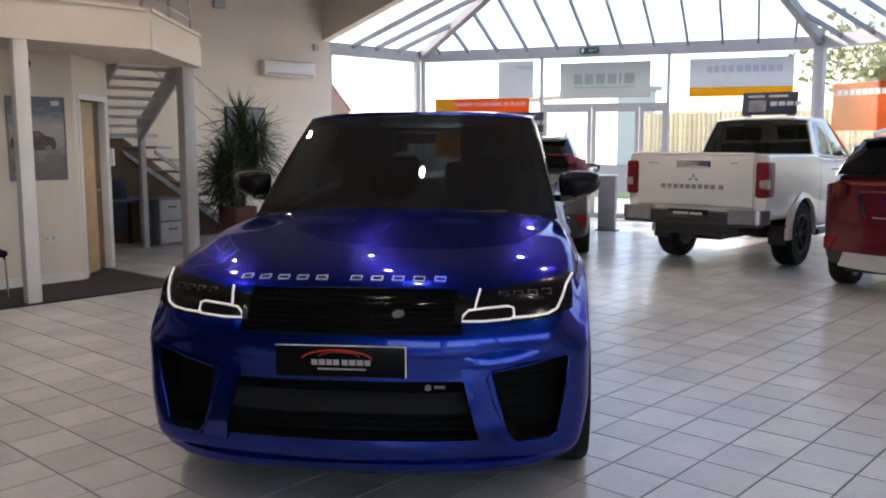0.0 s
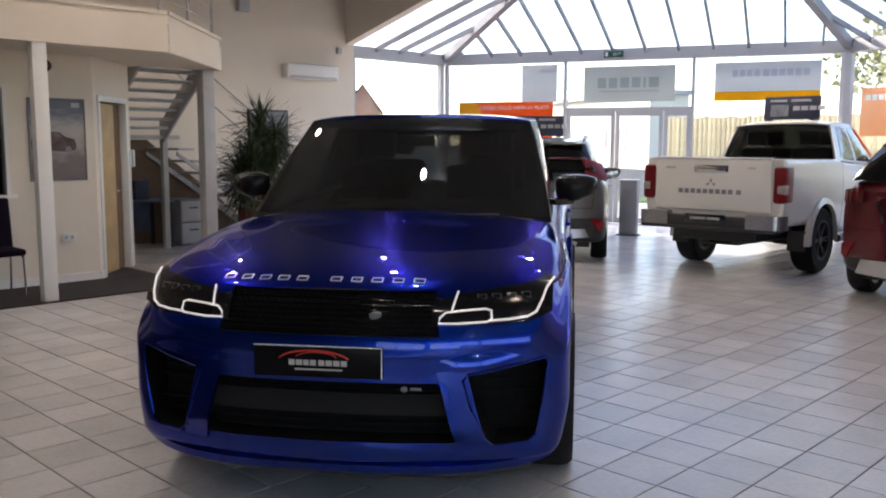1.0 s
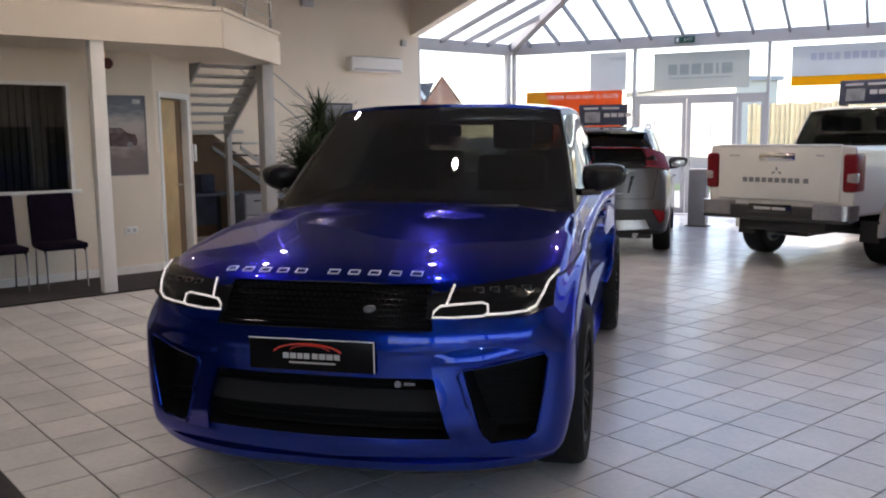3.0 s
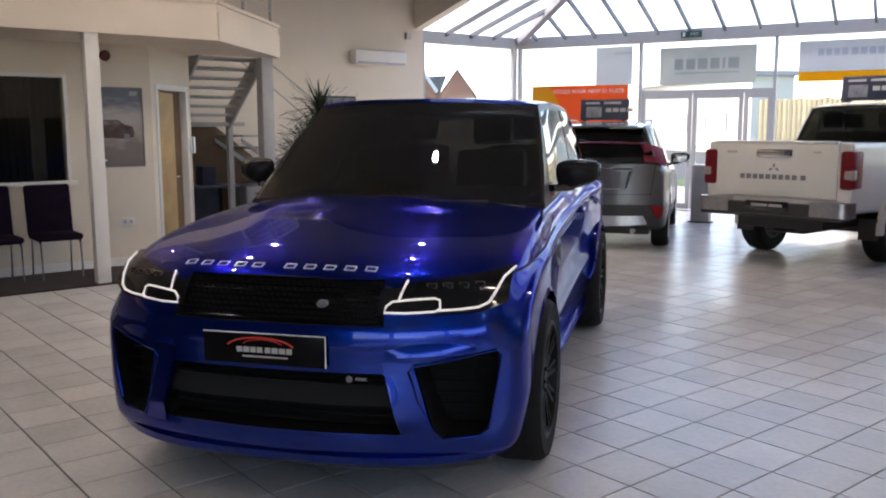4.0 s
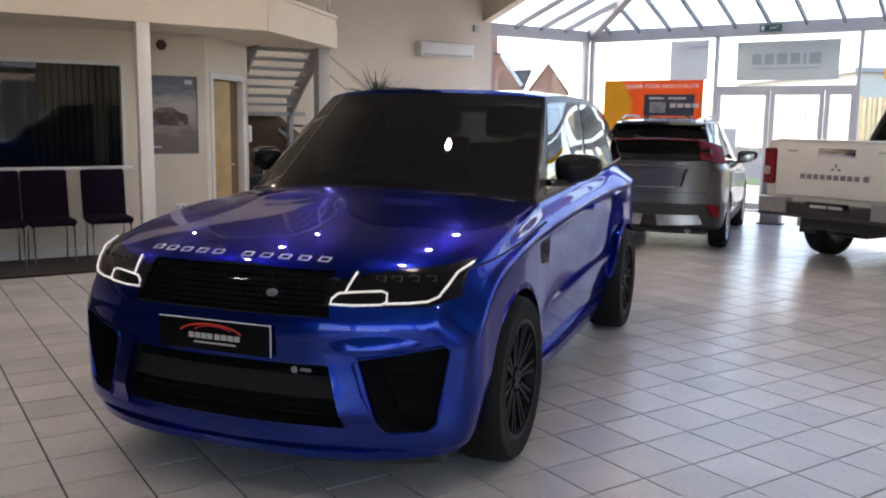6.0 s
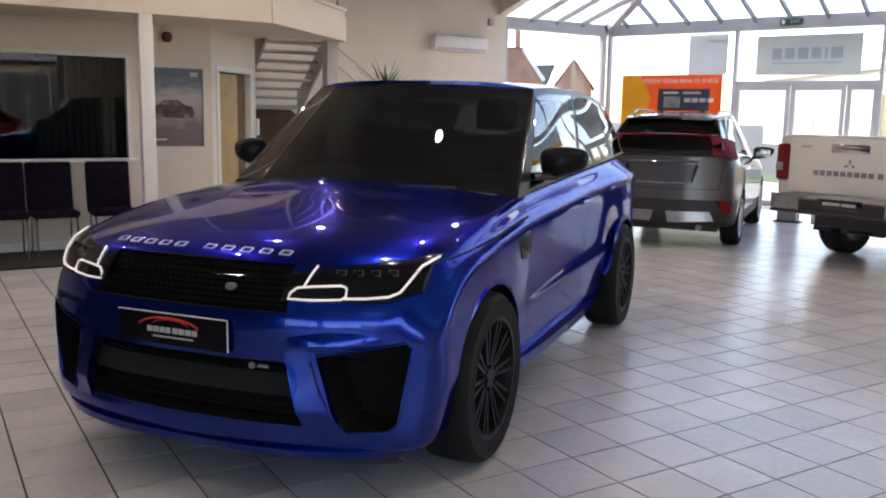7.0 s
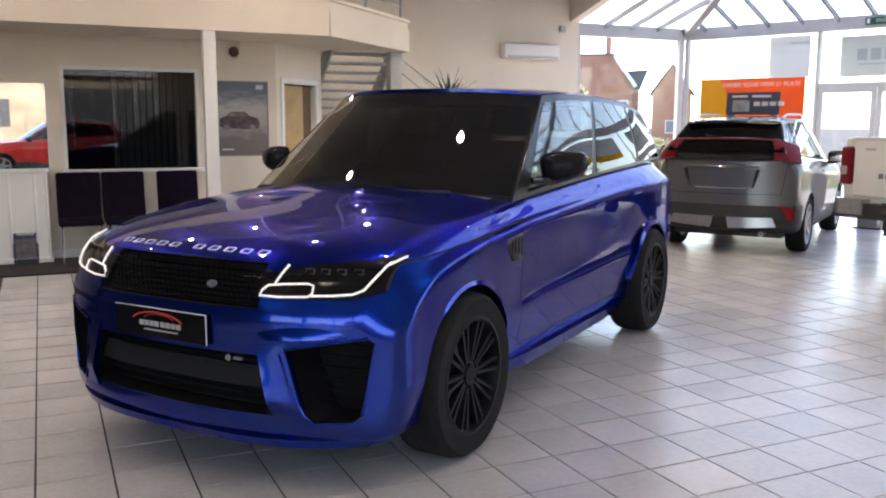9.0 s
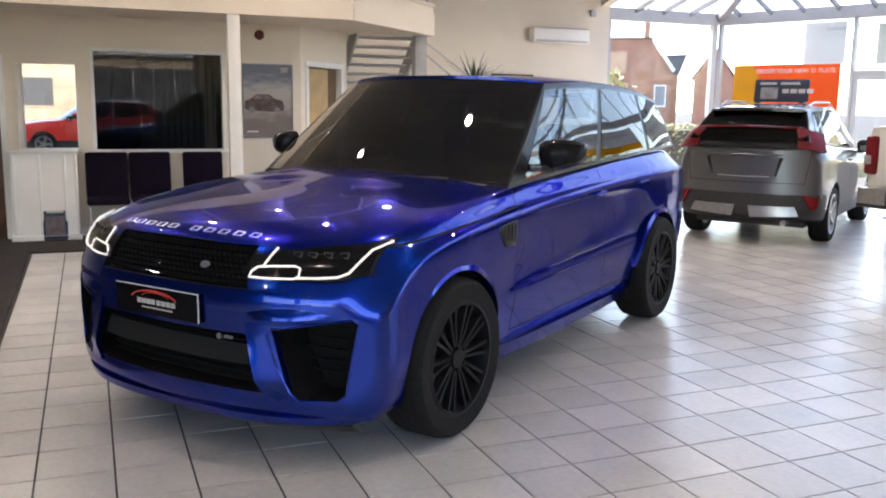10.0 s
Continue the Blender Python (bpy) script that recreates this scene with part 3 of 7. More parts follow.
M_ROOFGLASS = pane_glass("roof_glass", (0.86, 0.88, 0.88))
run_rafters(P0, D1, N1, TF, 1, LEN)
run_rafters(END, -D2, N2, TF, 2, LEN)
run_rafters(SIDE0, Vector((0, 1, 0)), Vector((1, 0, 0)), TL, 0, P0.y - FY, 0.63, 0.58)
run_rafters(Vector((END.x, FY, 0)), Vector((0, 1, 0)), Vector((-1, 0, 0)), TL, 3, P0.y - FY, 0.63, 0.58)


def hip(a, direction):
    r = 0.0
    q = Vector(a)
    while q.y > FY and r < 12:
        q = a + direction * r
        r += 0.05
    b = Vector((q.x, q.y, roof_height(q)))
    a = Vector((a.x, a.y, ZT))
    bm = bmesh.new()
    side = direction.cross(Vector((0, 0, 1))).normalized() * 0.07
    dn = Vector((0, 0, -0.17))
    v = [bm.verts.new(x) for x in (a - side, a + side, b + side, b - side, a - side + dn, a + side + dn, b + side + dn, b - side + dn)]
    for f in ((0, 1, 2, 3), (7, 6, 5, 4), (0, 4, 5, 1), (2, 6, 7, 3), (1, 5, 6, 2), (0, 3, 7, 4)):
        bm.faces.new([v[i] for i in f])
    part("hip_beam", bm, M_GREYBOLL, bay_roof, smooth=False)


g = Vector((TL, 0, 0)) - N1 * TF
hip(P0, Vector((-g.y, g.x, 0)).normalized() * (1 if -g.y > 0 else -1))
hip(APEX, Vector((0, -1, 0)))
g = Vector((-TL, 0, 0)) - N2 * TF
hip(END, Vector((-g.y, g.x, 0)).normalized() * (-1 if -g.y > 0 else 1))

# ---- office block under the gallery
OX = -9.72
wall_with_holes("wall_office", (OX, BY, 0), (0, 1, 0), (-1, 0, 0), 4.42 - BY, 2.565, 0.12, [(1.97 - BY, 3.43 - BY, 1.03, 2.17)], "cream painted office partition with a window")
K0, K1 = Vector((OX, 4.42, 0)), Vector((OX - 0.84, 5.26, 0))
KD = (K1 - K0).normalized()
wall_with_holes("wall_office_2", K0, KD, (-KD.y, KD.x, 0), (K1 - K0).length, 2.565, 0.12, [(0.16, 1.02, 0.0, 2.07)], "cream painted partition across the corner, with a doorway")
wall_with_holes("wall_office_3", K1, (-1, 0, 0), (0, -1, 0), K1.x - WX, 2.565, 0.12, [], "cream painted partition behind the stairs")

# doorway with a wooden door standing ajar
dm = Matrix.Translation(K0) @ Matrix.Rotation(math.atan2(KD.y, KD.x), 4, "Z")
door = thing("door_3", dm, "light oak office door in a white frame", "door", kind="structure")
part("frame", boxes(((0.10, -0.02, 0), (0.17, 0.14, 2.07)), ((1.01, -0.02, 0), (1.08, 0.14, 2.07)), ((0.10, -0.02, 2.07), (1.08, 0.14, 2.14)), bevel=0.006), M_WHITE, door)
part("door_leaf", boxes(((0.175, 0.05, 0.01), (0.76, 0.094, 2.06)), bevel=0.004), M_WOOD, door)
# brown sheet in place of the gap's shade between leaf and frame
part("door_lining", boxes(((0.765, 0.07, 0.01), (1.005, 0.11, 2.06))), M_GAP_FILL, door, "brown sheet painted as the shaded gap beside the door leaf", smooth=False)
part("vision_panel", boxes(((0.20, 0.046, 0.75), (0.235, 0.098, 1.72))), M_GLOSSBLACK, door, "dark narrow glass strip")
bm = bmesh.new()
rod(bm, (0.71, 0.05, 1.0), (0.71, -0.01, 1.0), 0.012)
rod(bm, (0.71, -0.01, 1.0), (0.60, -0.01, 1.0), 0.010)
part("door_handle", bm, M_CHROME, door)

# skirting
for a, b, n in ((Vector((OX, BY, 0)), K0, (1, 0, 0)), (K0, K0 + KD * 0.10, (KD.y, -KD.x, 0))):
    solid("baseboard", slab_between(bmesh.new(), a, b, 0, 0.1, 0.015, n), M_WHITE, "white painted skirting board", "baseboard", kind="structure", smooth=False)

# office window: frame, sill, pane, blind, dark room behind
win = thing("window_3", pose(OX, 0, 0), "office window with white frame and dark blinds behind", "window", kind="structure")
part("window_frame", boxes(((-0.1, 1.93, 2.17), (0.012, 3.47, 2.21)), ((-0.1, 1.93, 0.985), (0.012, 1.97, 2.17)), ((-0.1, 3.43, 0.985), (0.012, 3.47, 2.17))), M_WHITE, win, smooth=False)
part("window_sill", boxes(((-0.1, 1.90, 0.985), (0.07, 3.52, 1.03)), bevel=0.006), M_WHITE, win)
part("pane", boxes(((-0.05, 1.97, 1.03), (-0.044, 3.43, 2.17))), M_OFFICEGLASS, win, smooth=False)
blind = thing("vertical_blind", pose(OX - 0.15, 0, 0), "dark grey vertical blind, drawn half across the office window", "blind")
part("head_rail", boxes(((-0.03, 1.9, 2.2), (0.03, 3.5, 2.24))), M_BLACK, blind, smooth=False)
for k in range(13):
    y = 2.52 + k * 0.078
    part("slat", boxes(((-0.004, -0.042, 0.95), (0.004, 0.042, 2.2)), m=pose(0, y, 0, 0, 0, 35)), M_BLIND_INTERIOR, blind, smooth=False)
# dark backing and cover are added; their colour makes the office look unlit
solid("office_backing", boxes(((OX - 1.6, BY + 0.1, 0), (OX - 1.5, 4.0, 2.5))), M_BLIND_INTERIOR, "added dark backing that stands for the unlit office behind the window", "wall", kind="structure", smooth=False)
solid("soffit_office", boxes(((OX - 1.5, BY + 0.1, 2.44), (OX - 0.12, 4.0, 2.5))), M_BLIND_INTERIOR, "added dark cover over the backing, standing for the unlit office", "ceiling", kind="structure", smooth=False)

# ---- gallery
bm = bmesh.new()
GAL = [(WX, BY), (-8.63, BY), (-8.63, 4.78), (-10.31, 6.45), (-10.49, 6.45), (-10.49, 5.38), (WX, 5.38)]
prism(bm, GAL, 2.565, 2.98, "z")
solid("gallery_floor", bm, M_WALL, "cream painted gallery edge and soffit", "gallery", kind="structure", smooth=False)
bm = bmesh.new()
slab_between(bm, (-8.63, BY, 0), (-8.63, 4.78, 0), 2.565, 2.87, 0.014, (1, 0, 0))
slab_between(bm, (-8.63, 4.788, 0), (-10.31, 6.458, 0), 2.565, 2.87, 0.014, (0.705, 0.709, 0))
slab_between(bm, (-8.64, BY, 0), (-8.64, 4.78, 0), 2.96, 3.0, 0.03, (1, 0, 0))
slab_between(bm, (-8.64, 4.79, 0), (-10.31, 6.45, 0), 2.96, 3.0, 0.03, (0.705, 0.709, 0))
solid("trim", bm, M_WALL, "cream boards and capping along the gallery edge", "trim", kind="structure", smooth=False)
rail = thing("gallery_railing", Matrix.Identity(4), "grey steel railing along the gallery edge", "railing", kind="structure")
edge = [Vector((-8.72, BY + 0.2, 2.98)), Vector((-8.72, 4.75, 2.98)), Vector((-10.34, 6.36, 2.98))]
for a, b in zip(edge, edge[1:]):
    n = max(1, round((b - a).length / 1.1))
    for k in range(n + 1):
        if k == 0 and a is not edge[0]:
            continue
        q = a.lerp(b, k / n)
        part("post", rod(bmesh.new(), q, q + Vector((0, 0, 1.0)), 0.022, seg=10), M_STEEL, rail)
    for h in (0.2, 0.4, 0.6, 0.8):
        part("rail", rod(bmesh.new(), a + Vector((0, 0, h)), b + Vector((0, 0, h)), 0.009, seg=8), M_STEEL, rail)
    part("handrail", rod(bmesh.new(), a + Vector((0, 0, 1.02)), b + Vector((0, 0, 1.02)), 0.025, seg=10), M_STEEL, rail)

solid("gallery_post", boxes(((-8.75, 3.355, 0), (-8.635, 3.495, 2.565)), bevel=0.006), M_WHITE, "square white painted steel post under the gallery", "post", kind="structure")
solid("gallery_post", boxes(((-10.50, 6.20, 0), (-10.33, 6.37, 2.565)), bevel=0.006), M_STEEL, "grey steel post under the gallery corner", "post", kind="structure")

# ---- stairs
stairs = thing("staircase", Matrix.Identity(4), "grey steel staircase with open treads, turning at a landing", "staircase", kind="structure")
LZ = 1.70
n = 8
for k in range(n):                                    # lower flight, down towards the bay
    y, z = 6.65 + (k + 0.5) * 0.25, LZ - (k + 1) * LZ / (n + 1)
    part("tread", boxes(((-12.78, y - 0.14, z - 0.035), (-11.85, y + 0.14, z)), bevel=0.004), M_STEEL, stairs)
part("landing", boxes(((-12.85, 5.42, LZ - 0.06), (-11.8, 6.65, LZ))), M_STEEL, stairs, smooth=False)
m = 9
for k in range(m):                                    # upper flight, up to the gallery
    x, z = -11.8 + (k + 0.5) * 0.143, LZ + (k + 1) * (2.95 - LZ) / (m + 1)
    part("tread", boxes(((x - 0.10, 5.45, z - 0.04), (x + 0.10, 6.38, z)), bevel=0.004), M_STEEL, stairs)
for x in (-12.80, -11.83):
    bm = bmesh.new()
    prism(bm, [(6.6, LZ - 0.30), (6.6, LZ - 0.24), (8.70, 0.06), (8.70, 0.0), (8.55, 0.0)], x, x + 0.03, "x")
    part("stringer", bm, M_STEEL, stairs, smooth=False)
for y in (5.42, 6.39):
    bm = bmesh.new()
    prism(bm, [(-11.85, LZ - 0.12), (-11.85, LZ + 0.22), (-10.5, 2.95), (-10.5, 2.62)], y, y + 0.03, "y")
    part("stringer", bm, M_STEEL, stairs, smooth=False)
# added dark sheet: its colour gives the dark space under landing and flight
part("under_stair_panel", prism(bmesh.new(), [(5.43, 0.0), (5.43, LZ - 0.065), (6.64, LZ - 0.065), (8.70, 0.05), (8.70, 0.0)], -12.85, -12.81, "x"), M_GAP_FILL, stairs, "dark sheet standing for the dark space below the stairs", smooth=False)
part("newel", boxes(((-11.98, 6.42, 0), (-11.89, 6.50, 1.95)), bevel=0.004), M_STEEL, stairs)
for q in ((-11.82, 8.7, 0.15),):
    part("newel", rod(bmesh.new(), q, (q[0], q[1], 1.1), 0.025), M_STEEL, stairs)
part("handrail", rod(bmesh.new(), (-11.82, 8.7, 1.08), (-11.8, 6.62, 2.62), 0.012), M_STEEL, stairs)
part("handrail", rod(bmesh.new(), (-10.36, 6.33, 2.5), (-10.9, 8.15, 1.45), 0.010), M_STEEL, stairs)

# entrance carpet
bm = boxes(((OX + 0.016, BY, -0.004), (-8.60, 5.0, 0.008)))
solid("carpet", bm, M_CARPET, "dark brown entrance carpet along the office wall", "carpet", kind="structure", smooth=False)
solid("carpet_strip", boxes(((-8.598, BY, -0.004), (-3.3, 1.24, 0.008))), M_CARPET, "dark brown carpet walkway across the tiles", "carpet", kind="structure", smooth=False)

# ceiling lamps
LAMPS = [(x, y) for x in (-11.2, -7.7, -4.0, -0.3, 3.4) for y in (-2.1, 0.9, 3.95, 6.9, 9.8) if not (x < -10 and y > 5)] + [(x, y) for x in (-9.4, -5.9) for y in (2.4, 5.4, 8.4)]
for x, y in LAMPS:
    lamp = thing("ceiling_lamp", pose(x, y, CEIL), "small round ceiling downlight, switched on", "ceiling light", "ceiling lights")
    part("rim", spin(bmesh.new(), [(0.048, -0.016), (0.07, -0.012), (0.075, 0.0), (0.048, 0.0)], 24, "Z"), M_WHITE, lamp)
    part("diffuser", rod(bmesh.new(), (0, 0, -0.010), (0, 0, -0.002), 0.046, seg=24), M_PANEL, lamp, smooth=False)

# ---------------------------------------------------------------- vehicles
def half_ring(zb, w, zsh, wt, zt, ztc):
    """Half a cross-section of a car's lower body, from the middle of the underside to the middle of the top."""
    zm = (zb + zsh) / 2
    return [(0, zb), (0.55 * w, zb), (0.88 * w, zb), (0.955 * w, zb + 0.03), (0.985 * w, zb + 0.13), (w, zm), (w, zsh - 0.06),
            (w - 0.012, zsh), (wt + 0.025, zt - 0.018), (wt, zt), (wt * 0.78, zt + 0.45 * (ztc - zt)), (wt * 0.4, zt + 0.87 * (ztc - zt)), (0, ztc)]


def creased_ring(zb, w, zsh, wt, zt, ztc, c, dish=0.0):
    """Half a cross-section with a fold above the sill, a sharp shoulder and a domed top; c: how deep the door fold is; dish: a hollow in the bonnet."""
    k, d = (zsh - zb) / 0.80, ztc - zt
    return [(0, zb), (0.55 * w, zb), (0.88 * w, zb), (0.955 * w, zb + 0.03 * k), (0.974 * w, zb + 0.13 * k), (w - 0.004, zb + 0.30 * k), (w + 0.005 * c, zb + 0.362 * k), (w - 0.016 * c, zb + 0.39 * k),
            (w - 0.018 * c, zb + 0.55 * k), (w - 0.006 * c, zsh - 0.13 * k), (w + 0.002, zsh - 0.045 * k), (w - 0.001, zsh - 0.012), (w - 0.014, zsh + 0.004), (w - 0.040, zsh + 0.018),
            (wt + 0.034, zt - 0.034), (wt + 0.010, zt - 0.010), (wt - 0.024, zt + 0.001), (wt * 0.82, zt + 0.24 * d), (wt * 0.68, zt + 0.50 * d), (wt * 0.57, zt + 0.72 * d - 0.1 * dish), (wt * 0.46, zt + 0.86 * d - dish),
            (wt * 0.30, zt + 0.94 * d - dish), (wt * 0.17, zt + 0.98 * d), (0, ztc)]


def loft_body(stations, warp, cap_cols=8, ring=None):
    """A closed shell through cross-sections along x; warp bends its ends in plan."""
    bm = bmesh.new()
    rings = []
    for x, *dims in stations:
        h = ring(x, *dims) if ring else half_ring(*dims)
        pts = h + [(-y, z) for y, z in h[-2:0:-1]]
        rings.append([bm.verts.new((x, y, z)) for y, z in pts])
    n = len(rings[0])
    for a, b in zip(rings, rings[1:]):
        for i in range(n):
            bm.faces.new((a[i], a[(i + 1) % n], b[(i + 1) % n], b[i]))
    m = n // 2
    for ring in (rings[0], rings[-1]):
        rows = []
        for i in range(1, m):
            a, b = ring[i], ring[n - i]
            rows.append([a] + [bm.verts.new(a.co.lerp(b.co, k / cap_cols)) for k in range(1, cap_cols)] + [b])
        for r0, r1 in zip(rows, rows[1:]):
            for k in range(cap_cols):
                bm.faces.new((r0[k], r0[k + 1], r1[k + 1], r1[k]))
        for row, mid in ((rows[0], ring[0]), (rows[-1], ring[m])):
            bm.faces.new([mid] + row)
    for v in bm.verts:
        v.co = warp(v.co)
    bmesh.ops.recalc_face_normals(bm, faces=bm.faces)
    return bm


def carve(bm, levels, cutters, mats):
    """Rounds a shell by subdivision, then cuts the given solids out of it; the cut faces take the second material."""
    me = bpy.data.meshes.new("shell")
    bm.to_mesh(me)
    bm.free()
    ob = new("shell", me)
    for m in mats:
        me.materials.append(m)
    sub = ob.modifiers.new("round", "SUBSURF")
    sub.levels = sub.render_levels = levels
    extra = []
    for c in cutters:
        bmesh.ops.recalc_face_normals(c, faces=c.faces)
        cm = bpy.data.meshes.new("cut")
        c.to_mesh(cm)
        c.free()
        for m in mats:
            cm.materials.append(m)
        for p in cm.polygons:
            p.material_index = 1
        co = new("cut", cm)
        extra.append(co)
        mod = ob.modifiers.new("cut", "BOOLEAN")
        mod.operation, mod.object, mod.solver = "DIFFERENCE", co, "EXACT"
    bpy.context.view_layer.update()
    out = bpy.data.meshes.new_from_object(ob.evaluated_get(bpy.context.evaluated_depsgraph_get()))
    for o in [ob] + extra:
        bpy.data.objects.remove(o)
    res = bmesh.new()
    res.from_mesh(out)
    bpy.data.meshes.remove(out)
    return res


def shut_line(bm, plane, normal, test, width=0.006, index=2):
    """Marks a narrow dark gap where a plane crosses the shell."""
    n = Vector(normal).normalized()
    for off in (-width / 2, width / 2):
        bmesh.ops.bisect_plane(bm, geom=bm.verts[:] + bm.edges[:] + bm.faces[:], plane_co=Vector(plane) + n * off, plane_no=n)
    for f in bm.faces:
        c = f.calc_center_median()
        if abs((c - Vector(plane)).dot(n)) < width / 2 and test(c) and f.material_index == 0:
            f.material_index = index


def take(bm, test):
    """Moves the faces that pass the test into a bmesh of their own."""
    other = bm.copy()
    mark = [test(f.calc_center_median(), f) for f in bm.faces]
    bm.faces.ensure_lookup_table()
    other.faces.ensure_lookup_table()
    bmesh.ops.delete(bm, geom=[f for f, k in zip(bm.faces[:], mark) if k], context="FACES")
    bmesh.ops.delete(other, geom=[f for f, k in zip(other.faces[:], mark) if not k], context="FACES")
    return other


def wheel_part(parent, x, y, r, width, side, rim_r, spokes, rim_mat, style="split", label=""):
    """Tyre, rim with spokes, hub and brake disc. side: +1 if the outer face looks along +y."""
    w = new("wheel")
    w.parent = parent
    w.matrix_basis = pose(x, y, r, 0, 0, 0 if side > 0 else 180)
    if label:
        w["label"] = label
    h = width / 2
    bm = spin(bmesh.new(), [(rim_r, -h * 0.9), (r * 0.93, -h), (r * 0.985, -h * 0.8), (r, -h * 0.5), (r, h * 0.5), (r * 0.985, h * 0.8), (r * 0.93, h), (rim_r * 1.02, h * 0.94), (rim_r, h * 0.9)], 48)
    tyre = part("tyre", bm, M_TYRE, w)
    bm = bmesh.new()
    for k in range(4):
        y0 = -h * 0.5 + k * h / 3
        spin(bm, [(r - 0.001, y0 - 0.005), (r + 0.0015, y0 - 0.005), (r + 0.0015, y0 + 0.005), (r - 0.001, y0 + 0.005)], 48)
    part("tread_rib", bm, M_TYRE, tyre)
    bm = spin(bmesh.new(), [(rim_r, -h * 0.9), (rim_r + 0.004, h * 0.95), (rim_r - 0.014, h * 0.97), (rim_r - 0.03, h * 0.6), (rim_r - 0.03, -h * 0.9)], 48)
    part("rim", bm, rim_mat, w)
    bm = bmesh.new()
    rod(bm, (0, h * 0.35, 0), (0, h * 0.80, 0), 0.075, 0.055, 20)
    for k in range(5):
        t = 2 * math.pi * k / 5
        rod(bm, (0.055 * math.cos(t), h * 0.7, 0.055 * math.sin(t)), (0.055 * math.cos(t), h * 0.86, 0.055 * math.sin(t)), 0.010, seg=8)
    part("hub", bm, rim_mat, w)
    for k in range(spokes):
        bm = bmesh.new()
        t = 2 * math.pi * k / spokes
        for dt in ((-0.085, 0.085) if style == "split" else (0.0,)):
            a0, a1 = t + dt * 1.6, t + dt * (1.2 if style == "split" else 1)
            thin = 0.008 if style == "split" else 0.026
            p0 = Vector((math.cos(a0) * 0.06, h * 0.74, math.sin(a0) * 0.06))
            p1 = Vector((math.cos(a1) * (rim_r - 0.02), h * 0.88, math.sin(a1) * (rim_r - 0.02)))
            d = (p1 - p0).normalized()
            s = d.cross(Vector((0, 1, 0))).normalized() * thin
            dn = Vector((0, -0.035, 0))
            v = [bm.verts.new(q) for q in (p0 - s, p0 + s, p1 + s, p1 - s, p0 - s * 1.3 + dn, p0 + s * 1.3 + dn, p1 + s * 1.3 + dn, p1 - s * 1.3 + dn)]
            for f in ((0, 1, 2, 3), (7, 6, 5, 4), (0, 4, 5, 1), (2, 6, 7, 3), (1, 5, 6, 2), (0, 3, 7, 4)):
                bm.faces.new([v[i] for i in f])
        part("spoke", bm, rim_mat, w, smooth=False)
    part("brake_disc", rod(bmesh.new(), (0, -0.02, 0), (0, 0.01, 0), rim_r * 0.72, seg=32), M_DISC, w)
    return w


def cutter_wheel(x, r, y0, y1):
    bm = bmesh.new()
    rod(bm, (x, y0, r[1]), (x, y1, r[1]), r[0], seg=48)
    return bm


def lerp(a, b, t):
    return tuple(p + (q - p) * t for p, q in zip(a, b))


def curve(points, t):
    """A point on a smooth line through points, t from 0 to 1."""
    n = len(points) - 1
    k = min(int(t * n), n - 1)
    f = t * n - k
    p = [Vector(points[max(0, min(n, k + i))]) for i in (-1, 0, 1, 2)]
    return 0.5 * ((2 * p[1]) + (p[2] - p[0]) * f + (2 * p[0] - 5 * p[1] + 4 * p[2] - p[3]) * f * f + (3 * p[1] - p[0] - 3 * p[2] + p[3]) * f ** 3)


